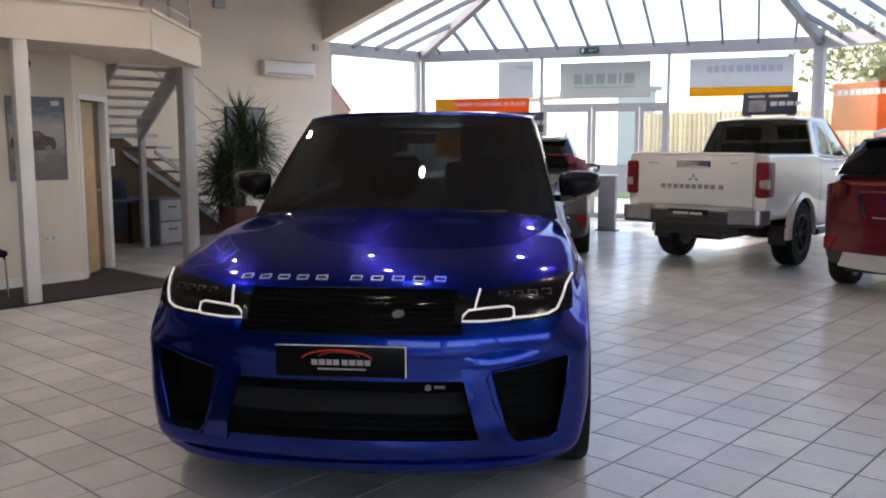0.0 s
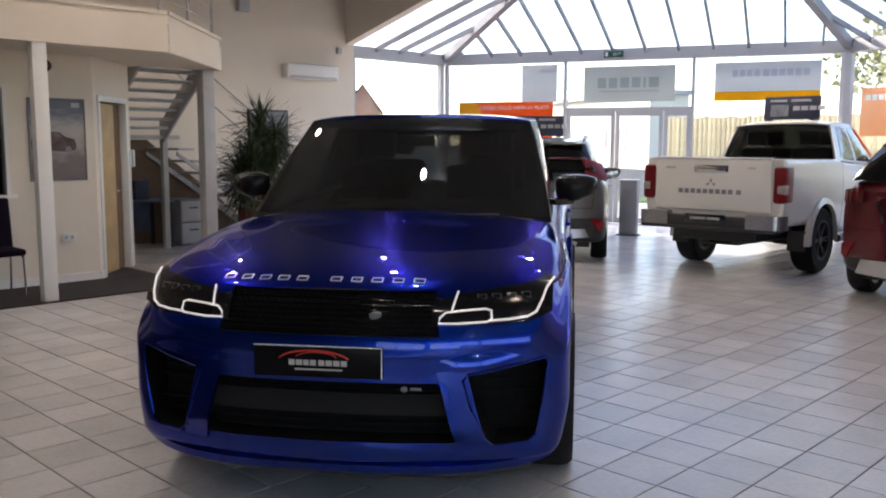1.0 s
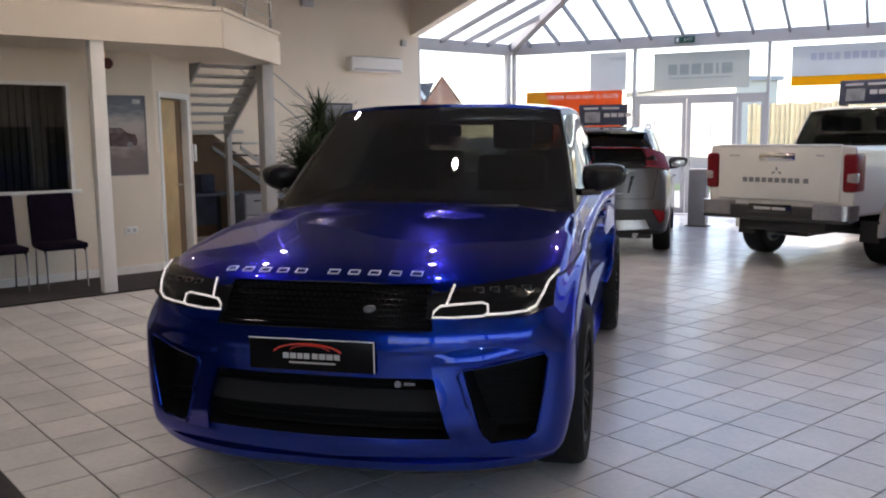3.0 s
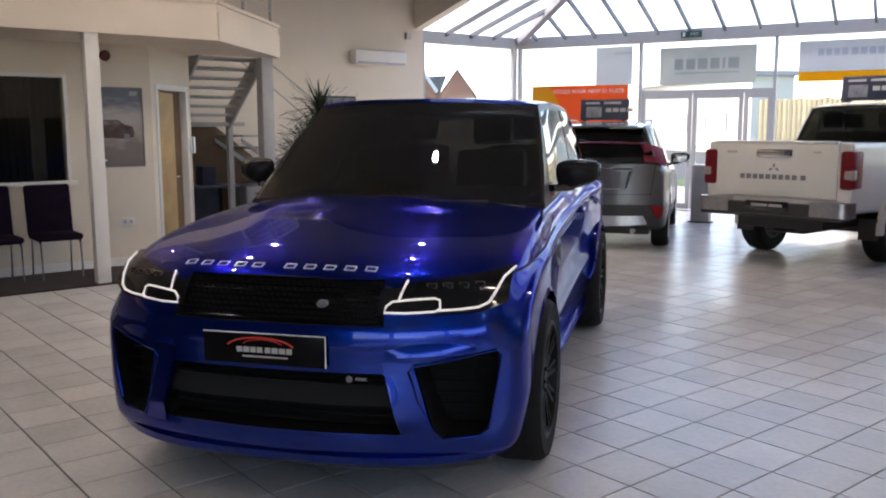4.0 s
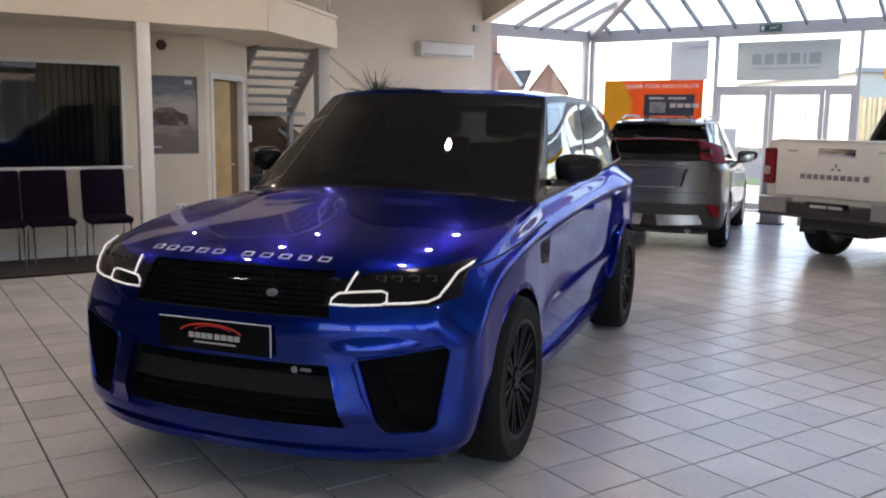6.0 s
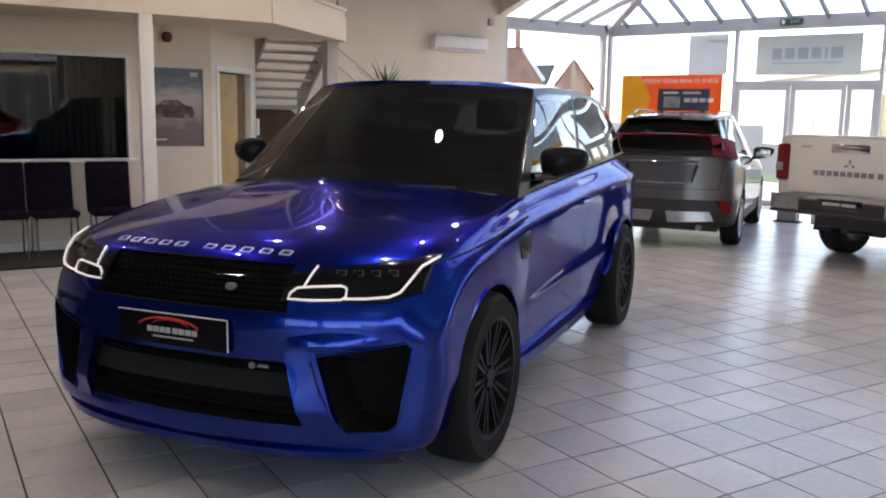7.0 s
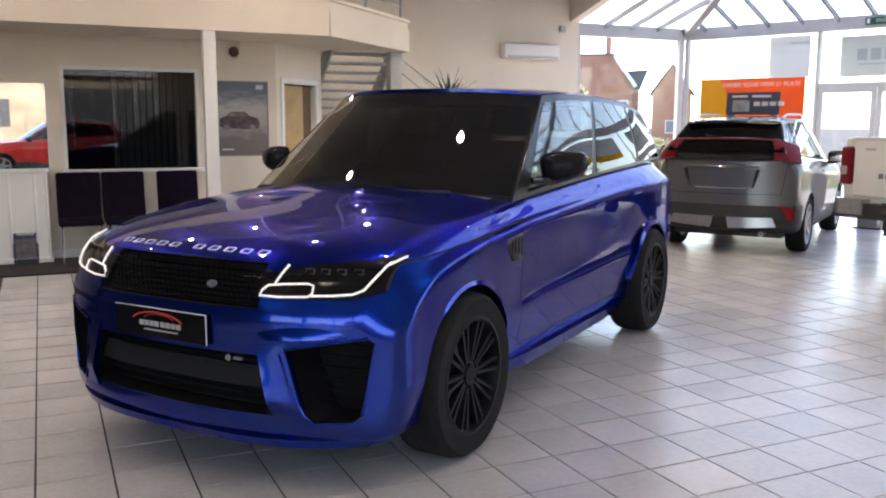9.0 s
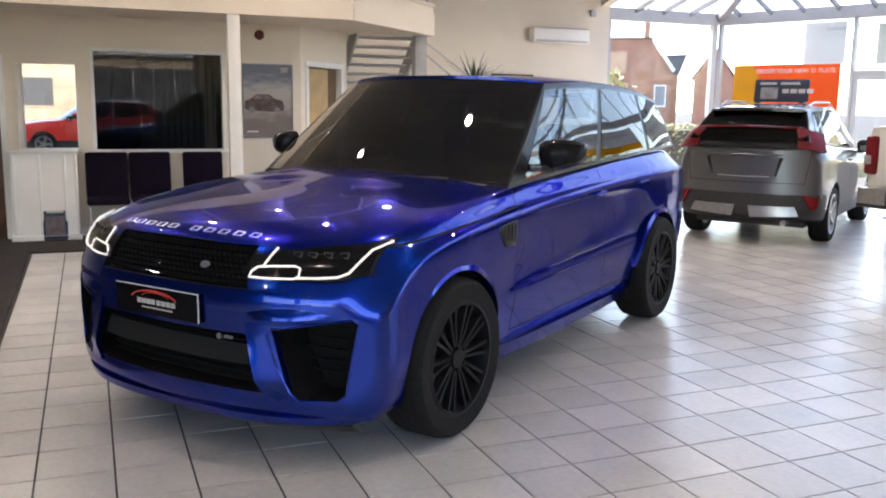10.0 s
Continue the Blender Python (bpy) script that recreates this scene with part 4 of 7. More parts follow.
def cabin(parent, belt, top, screen, rear, splits, paint, screen_glass, side_glass, rear_glass, bulge=0.025, roof_crown=0.035, pillar=M_GLOSSBLACK, trim=0.03):
    """Glass house: belt and top lines of the left side (front to rear), windscreen and rear window bow, pillars between splits."""
    def S(u, v, side, out=0.0):
        b, t = curve(belt, u), curve(top, u)
        p = b.lerp(t, v)
        p.y += bulge * 4 * v * (1 - v) * 0.5 + out
        return Vector((p.x, p.y * side, p.z))

    def across(pts_l, bow, s, v):
        a, b = Vector(pts_l[0]), Vector(pts_l[1])
        p = a.lerp(b, v)
        p.x += bow * (1 - s * s)
        p.y *= s
        p.z += 0.02 * (1 - s * s)
        return p

    def edge_at(e):
        """A pillar's edge: one place, or two, at the waist and at the roof."""
        lo_, hi_ = e if isinstance(e, tuple) else (e, e)
        return lambda v: lo_ + (hi_ - lo_) * v

    for side in (1, -1):
        inn = (0, -side, 0)
        for k in range(len(splits) - 1):
            u0, u1 = edge_at(splits[k][1]), edge_at(splits[k + 1][0])
            bm = patch(bmesh.new(), lambda u, v: S(u0(v) + (u1(v) - u0(v)) * u, trim + (0.94 - 1.5 * trim) * v, side, 0.004), 8, 6, 0.006, inn)
            part("side_window", bm, side_glass[min(k, len(side_glass) - 1)], parent)
        for a, b in splits:
            u0, u1 = edge_at(a), edge_at(b)
            bm = patch(bmesh.new(), lambda u, v: S(u0(v) + (u1(v) - u0(v)) * u, v, side), 4, 8, 0.03, inn)
            part("pillar", bm, pillar, parent)
        bm = patch(bmesh.new(), lambda u, v: S(u, 0.94 - 1.5 * trim + (0.06 + 1.5 * trim) * v, side, 0.001), 24, 2, 0.03, inn)
        part("window_rail", bm, pillar, parent)
        bm = patch(bmesh.new(), lambda u, v: S(u, -trim + 2 * trim * v, side, 0.003), 24, 2, 0.03, inn)
        part("waist_trim", bm, pillar, parent)
    bm = patch(bmesh.new(), lambda u, v: across((belt[0], top[0]), screen, 2 * u - 1, v), 16, 8, 0.006, (-1, 0, -0.5))
    part("windscreen", bm, screen_glass, parent)
    bm = patch(bmesh.new(), lambda u, v: across((belt[-1], top[-1]), -rear, 2 * u - 1, v), 16, 8, 0.006, (1, 0, -0.5))
    part("rear_window", bm, rear_glass, parent)

    def R(u, v):
        a = curve(top, v)
        s = 2 * u - 1
        bow = screen * (1 - s * s) * max(0, 1 - v * 4) - rear * (1 - s * s) * max(0, v * 4 - 3)
        return Vector((a.x + bow, a.y * s * 1.003, a.z + roof_crown * (1 - s ** 4) + 0.003))
    part("roof", patch(bmesh.new(), R, 20, 20, 0.02, (0, 0, -1)), paint, parent)
    return S, across


def seat_row(parent, x, ys, z, tilt=-12):
    for y in ys:
        s = part("seat", boxes(((-0.07, -0.24, -0.35), (0.07, 0.24, 0.36)), bevel=0.05, m=pose(x, y, z, 0, tilt, 0)), M_SEAT, parent)
        part("headrest", boxes(((-0.05, -0.14, 0.40), (0.05, 0.14, 0.60)), bevel=0.04, m=pose(x, y, z, 0, tilt, 0)), M_SEAT, s)


def steering(parent, x, y, z):
    bm = bmesh.new()
    m = pose(x, y, z, 0, 65, 0)
    sweep(bm, [m @ Vector((0.18 * math.cos(t), 0.18 * math.sin(t), 0)) for t in [2 * math.pi * k / 24 for k in range(24)]], 0.015, 8, True)
    box(bm, (-0.05, -0.17, -0.02), (0.05, 0.17, 0.02), 0.01, m)
    part("steering_wheel", bm, M_BLACK, parent)


def side_mirror(parent, x, y, z, side, mat, size=1.0, back=0):
    h = new("door_mirror")
    h.parent = parent
    h.matrix_basis = pose(x, y * side, z, 0, 0, back * side)
    bm = bmesh.new()
    bmesh.ops.create_uvsphere(bm, u_segments=20, v_segments=12, radius=1)
    for v in bm.verts:
        p = v.co
        sx = max(-0.45, p.x)
        qy, qz = abs(p.y) ** 0.7 * math.copysign(1, p.y), abs(p.z) ** 0.6 * math.copysign(1, p.z)
        v.co = Vector((sx * 0.14 * size, qy * 0.17 * size * (1 + 0.10 * qz), qz * 0.10 * size * (1 - 0.18 * qy * side) + 0.012 * qy * side))
    part("shell", bm, mat, h)
    part("mirror_glass", boxes(((-0.066 * size, -0.12 * size, -0.075 * size), (-0.060 * size, 0.12 * size, 0.07 * size)), bevel=0.02), M_CHROME, h)
    bm = bmesh.new()
    prism(bm, [(-0.02, -0.20 * side), (0.06, -0.20 * side), (0.05, -0.05 * side), (-0.01, -0.05 * side)], -0.10, -0.06, "z", 0.006)
    part("arm", bm, M_GLOSSBLACK, h)
    return h


# ---- the blue sport utility vehicle
def blue_suv(m):
    car = thing("sport_utility_vehicle", m, "glossy dark blue sport utility vehicle with black wheels, lamps lit", "car")

    def bend(p):
        q = p.copy()
        if p.x > 1.2:
            k = min(1, (p.x - 1.2) / 1.0)
            q.x -= 0.30 * (abs(p.y) / 0.98) ** 3 * k * k * (3 - 2 * k)
        if p.x < -1.7:
            k = min(1, (-1.7 - p.x) / 0.8)
            q.x += 0.22 * (abs(p.y) / 0.95) ** 3 * k * k * (3 - 2 * k)
        return q

    # x, underside, half width, shoulder, half top, top edge, top middle
    st = [(2.375, 0.37, 0.94, 0.66, 0.80, 0.72, 0.74),
          (2.37, 0.285, 0.970, 0.70, 0.84, 0.785, 0.80),
          (2.35, 0.250, 0.995, 0.74, 0.86, 0.83, 0.845),
          (2.29, 0.236, 1.004, 0.80, 0.865, 0.925, 0.94),
          (2.24, 0.234, 1.0, 0.845, 0.865, 0.978, 0.993),
          (2.14, 0.234, 1.003, 0.915, 0.90, 1.018, 1.029),
          (1.95, 0.236, 1.005, 0.965, 0.918, 1.062, 1.077),
          (1.46, 0.26, 1.005, 1.003, 0.915, 1.112, 1.145),
          (1.05, 0.255, 0.985, 1.03, 0.90, 1.148, 1.212),
          (0.92, 0.25, 0.98, 1.04, 0.89, 1.160, 1.230),
          (0.75, 0.25, 0.975, 1.052, 0.875, 1.170, 1.235),
          (0.0, 0.25, 0.968, 1.09, 0.875, 1.205, 1.205),
          (-0.8, 0.25, 0.970, 1.12, 0.87, 1.238, 1.238),
          (-1.10, 0.255, 0.985, 1.13, 0.865, 1.25, 1.25),
          (-1.50, 0.26, 1.018, 1.14, 0.855, 1.262, 1.262),
          (-2.0, 0.28, 1.008, 1.15, 0.835, 1.275, 1.275),
          (-2.38, 0.32, 0.98, 1.13, 0.80, 1.255, 1.255),
          (-2.50, 0.38, 0.95, 1.05, 0.78, 1.17, 1.17),
          (-2.54, 0.45, 0.93, 0.93, 0.76, 1.03, 1.04)]
    # more sections on the bonnet, where two shallow hollows lie before the windscreen
    def between(x):
        p = [next(q for q in st if q[0] == k) for k in (1.95, 1.46, 1.05, 0.92)]
        t = (x - 1.46) / (1.05 - 1.46)
        out = []
        for a, b, c, d in zip(*p):
            m0, m1 = (c - a) / (1.05 - 1.95) * -0.41, (d - b) / (0.92 - 1.46) * -0.41
            out.append(b * (2 * t ** 3 - 3 * t * t + 1) + m0 * (t ** 3 - 2 * t * t + t) + c * (3 * t * t - 2 * t ** 3) + m1 * (t ** 3 - t * t))
        return (x, *out[1:])
    st = sorted(st + [between(x) for x in (1.38, 1.30, 1.22, 1.17)], key=lambda q: -q[0])
    hollow = {1.46: 0.002, 1.38: 0.007, 1.30: 0.012, 1.22: 0.015}
    shell = loft_body(st, bend, 8, lambda x, *d: creased_ring(*d, max(0.0, min(1.0, (1.25 - abs(x + 0.2)) / 0.3)), hollow.get(x, 0.0)))
    cuts = [cutter_wheel(x, (0.425, 0.40), s * 0.60, s * 1.2) for x in (1.46, -1.50) for s in (1, -1)]
    bm = bmesh.new()
    prism(bm, [(-0.46, 0.625), (0.46, 0.625), (0.50, 0.60), (0.57, 0.40), (0.54, 0.365), (-0.54, 0.365), (-0.57, 0.40), (-0.50, 0.60)], 2.18, 2.6, "x")
    cuts.append(bm)
    for s in (1, -1):
        bm = bmesh.new()
        o = [(0.585, 0.655), (0.89, 0.705), (0.91, 0.68), (0.865, 0.375), (0.83, 0.345), (0.69, 0.345), (0.655, 0.38), (0.56, 0.63)]
        prism(bm, [(y * s, z) for y, z in o], 1.93, 2.6, "x")
        cuts.append(bm)
    bm = bmesh.new()
    prism(bm, [(-0.47, 0.815), (0.47, 0.815), (0.44, 0.985), (-0.44, 0.985)], 2.17, 2.6, "x")
    cuts.append(bm)
    body = carve(shell, 2, cuts, [M_BLUE, M_MATTE])
    # inside of the cabin is dark
    for f in body.faces:
        c = f.calc_center_median()
        if f.normal.z > 0.8 and -2.2 < c.x < 0.85 and abs(c.y) < 0.78 and c.z > 1.1:
            f.material_index = 3
    side = lambda c: abs(c.y) > 0.80 and 0.38 < c.z < 1.22
    shut_line(body, (0.80, 0, 0.8), (1, 0, 0.12), side)
    shut_line(body, (-0.48, 0, 0.8), (1, 0, -0.06), side)
    shut_line(body, (-1.05, 0, 0.4), (1, 0, 0.35), lambda c: side(c) and c.z > 0.5)
    shut_line(body, (0, 0, 0.395), (0, 0, 1), lambda c: abs(c.y) > 0.8 and -1.0 < c.x < 0.84)
    shut_line(body, (0, 0, 1.116), (0.068, 0, 1), lambda c: 0.78 < c.x < 2.05 and abs(c.y) > 0.80 and c.z > 0.9, 0.009)
    shut_line(body, (2.235, 0, 0), (1, 0, 0), lambda c: abs(c.y) < 0.5 and c.z > 0.9, 0.007)
    doors = []
    for s in (1, -1):
        for front in (True, False):
            def on_door(c, f):
                if f.material_index or c.y * s < 0.80 or not 0.40 < c.z < 1.17:
                    return False
                fore = (c.x - 0.80) + 0.12 * (c.z - 0.8) < 0
                mid = (c.x + 0.48) - 0.06 * (c.z - 0.8) > 0
                aft = (c - Vector((-1.05, 0, 0.4))).dot(Vector((1, 0, 0.35))) > 0
                return fore and mid if front else not mid and aft
            doors.append(take(body, on_door))
    spots = []
    for y in (-0.49, -0.405, -0.32, -0.235, -0.15, 0.0, 0.09, 0.18, 0.27, 0.36):
        x = 2.165 - 0.30 * (abs(y) / 0.98) ** 3
        f = min((f for f in body.faces if f.normal.z > 0.5), key=lambda f: (f.calc_center_median().xy - Vector((x, y))).length)
        c, nrm = f.calc_center_median(), f.normal
        spots.append((x, y, c.z - (nrm.x * (x - c.x) + nrm.y * (y - c.y)) / nrm.z, math.degrees(math.atan2(nrm.x, nrm.z)), -math.degrees(math.atan2(nrm.y, nrm.z))))
    part("body", body, [M_BLUE, M_MATTE, M_GAP, M_SEAT], car, angle=28)
    for d in doors:
        ob = part("door", d, M_BLUE, car, angle=40)
    for s in (1, -1):
        for x, z in ((-0.33, 1.055), (-1.14, 1.085)):
            bm = bmesh.new()
            sweep(bm, [(x - 0.11, 0.955 * s, z), (x - 0.09, 0.992 * s, z), (x + 0.09, 0.992 * s, z - 0.004), (x + 0.11, 0.955 * s, z - 0.004)], 0.013, 8)
            part("door_handle", bm, M_BLUE, car)
        # sill
        bm = bmesh.new()
        patch(bm, lambda u, v: (0.98 - 1.98 * u, s * (0.985 - 0.035 * v - 0.03 * (2 * u - 1) ** 4), 0.335 - 0.085 * v), 16, 3, 0.05, (0, -s, 0))
        part("sill", bm, M_BLUE, car)
        # arch lip
        for x in (1.46, -1.50):
            bm = bmesh.new()
            def lip(u, v):
                t = radians((34 if x > 0 else 8) + (138 if x > 0 else 164) * u)
                r = 0.424 + 0.032 * v
                y = (1.012 if x > 0 else 1.028) - 0.012 * v - 0.045 * abs(2 * u - 1) ** 8
                return (x + r * math.cos(t), s * y, 0.40 + r * math.sin(t))
            patch(bm, lip, 32, 2, 0.05, (0, -s, 0))
            part("wheel_arch", bm, M_BLUE, car)
        # vent behind the front wheel
        bm = bmesh.new()
        prism(bm, [(0.83, 1.0), (1.05, 0.985), (1.06, 0.965), (0.95, 0.865), (0.84, 0.86)], s * 0.95, s * 0.986, "y", 0.006)
        vent = part("side_vent", bm, M_PILLAR, car)
        bm = bmesh.new()
        for k in range(4):
            box(bm, (0.855 + k * 0.04, min(s * 0.98, s * 0.990), 0.885 + k * 0.014), (0.861 + k * 0.04, max(s * 0.98, s * 0.990), 0.98))
        part("vent_fin", bm, M_GLOSSBLACK, vent)

    def fx(y, z, out=0.0):
        """The nose in profile, bent in plan."""
        prof = [(0.26, 2.30), (0.30, 2.345), (0.42, 2.368), (0.72, 2.366), (0.80, 2.345), (0.86, 2.315), (0.93, 2.277), (0.985, 2.215), (1.01, 2.13), (1.05, 2.0)]
        x = prof[-1][1]
        for (z0, x0), (z1, x1) in zip(prof, prof[1:]):
            if z <= z1:
                t = max(0, (z - z0) / (z1 - z0))
                x = x0 + (x1 - x0) * t
                break
        return x - 0.30 * (abs(y) / 0.98) ** 3 + out

    # grille: backing, frame and slats with a mesh look
    bm = patch(bmesh.new(), lambda u, v: (fx((2 * u - 1) * 0.47, 0.81 + 0.175 * v, -0.03), (2 * u - 1) * (0.47 - 0.03 * v), 0.81 + 0.175 * v), 14, 4, 0.01, (-1, 0, 0))
    grille = part("grille", bm, M_MATTE, car, "black mesh radiator grille")
    bm = bmesh.new()
    for lean in (1, -1):
        for j in range(-4, 36):
            y0 = -0.47 + 0.94 * j / 32
            pts = [(y0 + lean * (0.5 - q) * 0.12, 0.822 + 0.156 * q) for q in (0, 0.25, 0.5, 0.75, 1)]
            pts = [(y, z) for y, z in pts if abs(y) < 0.465]
            if len(pts) > 1:
                sweep(bm, [(fx(y, z, -0.016 + 0.004 * lean), y, z) for y, z in pts], 0.0042, 5)
    part("mesh", bm, M_MATTE, grille, "black diamond mesh")
    for z, r in ((0.822, 0.010), (0.845, 0.004), (0.866, 0.004), (0.887, 0.004), (0.908, 0.004), (0.929, 0.004), (0.950, 0.004), (0.982, 0.008)):
        part("slat", sweep(bmesh.new(), [(fx(y, z, -0.006), y, z) for y in [-0.455 + 0.91 * k / 20 for k in range(21)]], r, 8), M_SLAT, grille)
    bm = bmesh.new()
    spin(bm, [(0.001, -0.006), (0.040, -0.006), (0.045, 0.0), (0.036, 0.008), (0.001, 0.008)], 24)
    bmesh.ops.transform(bm, matrix=pose(fx(0.20, 0.895, 0.008), 0.20, 0.893, 0, 12, -88) @ Matrix.Diagonal((0.6, 1, 0.36, 1)), verts=bm.verts)
    part("badge", bm, M_GREYBOLL, grille, "small plain oval badge")

    # intake bars and mesh
    intake = part("lower_intake", patch(bmesh.new(), lambda u, v: (2.22 - 0.05 * (2 * u - 1) ** 2, (2 * u - 1) * 0.57, 0.37 + 0.25 * v), 8, 4, 0.01, (-1, 0, 0)), M_MATTE, car)
    for j in range(7):
        z = 0.39 + j * 0.036
        part("slat", sweep(bmesh.new(), [(fx(y, z, -0.09), y, z) for y in [-0.52 + 1.04 * k / 12 for k in range(13)]], 0.005, 6), M_MATTE, intake)
    bm = patch(bmesh.new(), lambda u, v: (fx((2 * u - 1) * 0.53, 0.5, -0.045 - 0.02 * v), (2 * u - 1) * 0.53, 0.475 + 0.085 * v), 12, 2, 0.03, (-1, 0, 0))
    part("crossbar", bm, M_GAP, intake)
    for s in (1, -1):
        v_ = part("side_intake", patch(bmesh.new(), lambda u, v: (1.99 + 0.07 * (1 - u), s * (0.58 + 0.29 * u), 0.35 + 0.32 * v), 4, 4, 0.01, (-1, 0, 0)), M_MATTE, car)
        for j in range(6):
            z = 0.39 + j * 0.05
            part("slat", sweep(bmesh.new(), [(2.05 + 0.04 * (1 - k / 3), s * (0.60 + 0.26 * k / 3), z) for k in range(4)], 0.005, 6), M_MATTE, v_)
        bm = bmesh.new()
        sweep(bm, [(fx(y, z, 0.004), y * s, z) for y, z in ((0.585, 0.655), (0.73, 0.679), (0.89, 0.705), (0.91, 0.68), (0.89, 0.54), (0.865, 0.375), (0.83, 0.345), (0.69, 0.345), (0.655, 0.38), (0.605, 0.5), (0.565, 0.63))], 0.006, 6, True)
        part("surround", bm, M_BLUE, v_)
    # splitter
    bm = patch(bmesh.new(), lambda u, v: (fx((2 * u - 1) * 0.93, 0.30, 0.008 - 0.010 * v - 0.03 * (2 * u - 1) ** 8), (2 * u - 1) * 0.93, 0.265 - 0.035 * v + 0.02 * (2 * u - 1) ** 8), 32, 2, 0.03, (-1, 0, 0.2))
    part("splitter", bm, M_BLUE, car)
    bm = patch(bmesh.new(), lambda u, v: (fx((2 * u - 1) * 0.84, 0.26, -0.02 - 0.06 * v), (2 * u - 1) * 0.84, 0.215 - 0.045 * v), 24, 2, 0.03, (-1, 0, 0.2))
    part("under_tray", bm, M_BLACK, car)
    # bumper: a facet that leans up under each lamp and a strut between the openings that turns outwards
    for s in (1, -1):
        def facet(u, v):
            y, z = 0.47 + 0.37 * u, 0.690 + 0.018 * u + 0.088 * v
            return (fx(y, z, 0.002 + 0.020 * (1 - v) * math.sin(math.pi * min(1, 2.5 * u) / 2) * math.sin(math.pi * min(1, 1.6 * (1 - u)) / 2)), s * y, z)
        part("bumper_fold", patch(bmesh.new(), facet, 24, 6, 0.025, (-1, 0, 0)), M_BLUE, car, angle=25)

        def strut(u, v):
            y, z = 0.462 + 0.118 * u + 0.085 * v, 0.672 - 0.335 * v
            rise = min(1, 1.3 * v + 0.1) * min(1, 3.0 * (1 - v))
            return (fx(y, z, 0.003 + 0.024 * (1 - u) ** 1.3 * rise * rise * (3 - 2 * rise)), s * y, z)
        part("bumper_strut", patch(bmesh.new(), strut, 8, 16, 0.03, (-1, 0, 0)), M_BLUE, car, angle=25)

    # head lamps
    for s in (1, -1):
        def lens(u, v, out=0.006):
            y = 0.435 + 0.487 * u
            lo_ = 0.860 + 0.030 * max(0, u - 0.8) / 0.2
            hi_ = 0.985 + 0.035 * u
            z = lo_ + (hi_ - lo_) * v
            return Vector((fx(y, z, out), s * y, z))
        lamp = part("headlamp", patch(bmesh.new(), lambda u, v: lens(u, v, 0.020), 16, 6, 0.03, (-1, 0, 0)), M_LAMPBLACK, car, "dark headlamp with glowing white outline")
        for y in (0.63, 0.69, 0.75, 0.81):
            p = Vector((fx(y, 0.962, 0.020), s * y, 0.962))
            eye_ = part("projector", boxes(((-0.004, -0.021, -0.014), (0.003, 0.021, 0.014)), bevel=0.003, m=Matrix.Translation(p) @ pose(0, 0, 0, 0, -30, s * 15)), M_DISC, lamp)
            part("lens", boxes(((0.002, -0.015, -0.009), (0.006, 0.015, 0.009)), bevel=0.002, m=Matrix.Translation(p) @ pose(0, 0, 0, 0, -30, s * 15)), M_LAMPBLACK, eye_)
        def on(y, z, out=0.026):
            return (fx(y, z, out), s * y, z)
        ring = [on(0.463, 0.868), on(0.55, 0.866), on(0.66, 0.870), on(0.676, 0.882), on(0.672, 0.912), on(0.65, 0.920), on(0.55, 0.915), on(0.49, 0.909), on(0.468, 0.890)]
        part("light_guide", sweep(bmesh.new(), ring, 0.0048, 8, True), M_DRL, lamp)
        part("light_guide", sweep(bmesh.new(), [on(0.515, 0.916), on(0.523, 0.95), on(0.532, 0.985)], 0.0048, 8), M_DRL, lamp)
        arm = [on(0.67, 0.874), on(0.75, 0.875), on(0.82, 0.880), on(0.855, 0.896), on(0.878, 0.94), on(0.896, 0.985), on(0.925, 1.012)]
        part("light_guide", sweep(bmesh.new(), arm, 0.0052, 8), M_DRL, lamp)

    # number plate: dark panel with plain bars
    plate = part("number_plate", boxes(((2.374, -0.295, 0.645), (2.389, 0.245, 0.776)), bevel=0.003), M_PLATE, car, "black dealer plate with red outline and white bars")
    bm = bmesh.new()
    sweep(bm, [(2.391, 0.15 * math.cos(t) - 0.04, 0.712 + 0.045 * math.sin(t)) for t in [math.pi * (0.08 + 0.84 * k / 10) for k in range(11)]], 0.004, 6)
    sweep(bm, [(2.391, 0.09 * math.cos(t) - 0.03, 0.722 + 0.028 * math.sin(t)) for t in [math.pi * (0.1 + 0.8 * k / 8) for k in range(9)]], 0.002, 6)
    part("arc", bm, M_REDPRINT, plate)
    bar_row([0.024, 0.026, 0.022, 0.024, 0.0, 0.024, 0.026, 0.026, 0.024], -0.145, 0.022, 0.006, lambda a, b, d=0: (2.3895 + 0.003 * d, a, 0.695 + b), M_STEEL, plate)
    bar_row([0.2], -0.12, 0.006, 0, lambda a, b, d=0: (2.3895 + 0.002 * d, a, 0.675 + b), M_STEEL, plate)
    # white strips on the top and one side paint the glint along the plate's rim
    part("edge", boxes(((2.388, -0.295, 0.773), (2.3905, 0.245, 0.777)), ((2.388, 0.242, 0.647), (2.3905, 0.246, 0.773))), M_SIGNWHITE, plate, smooth=False)
    # bonnet characters as plain chrome bars
    letters = new("bonnet_lettering")
    letters.parent = car
    for x, y, z, tip, lean in spots:
        bm = bmesh.new()
        for lo_, hi_ in (((-0.019, -0.024), (-0.0155, 0.024)), ((0.0155, -0.024), (0.019, 0.024)), ((-0.0155, -0.024), (0.0155, -0.0205)), ((-0.0155, 0.0205), (0.0155, 0.024))):
            box(bm, (*lo_, -0.002), (*hi_, 0.004), 0.0, pose(x, y, z, lean, tip, 0))
        part("bar", bm, M_LETTER, letters)
    # small round emblem beside the intake
    bm = spin(bmesh.new(), [(0.001, -0.004), (0.013, -0.004), (0.014, 0.003), (0.001, 0.005)], 20)
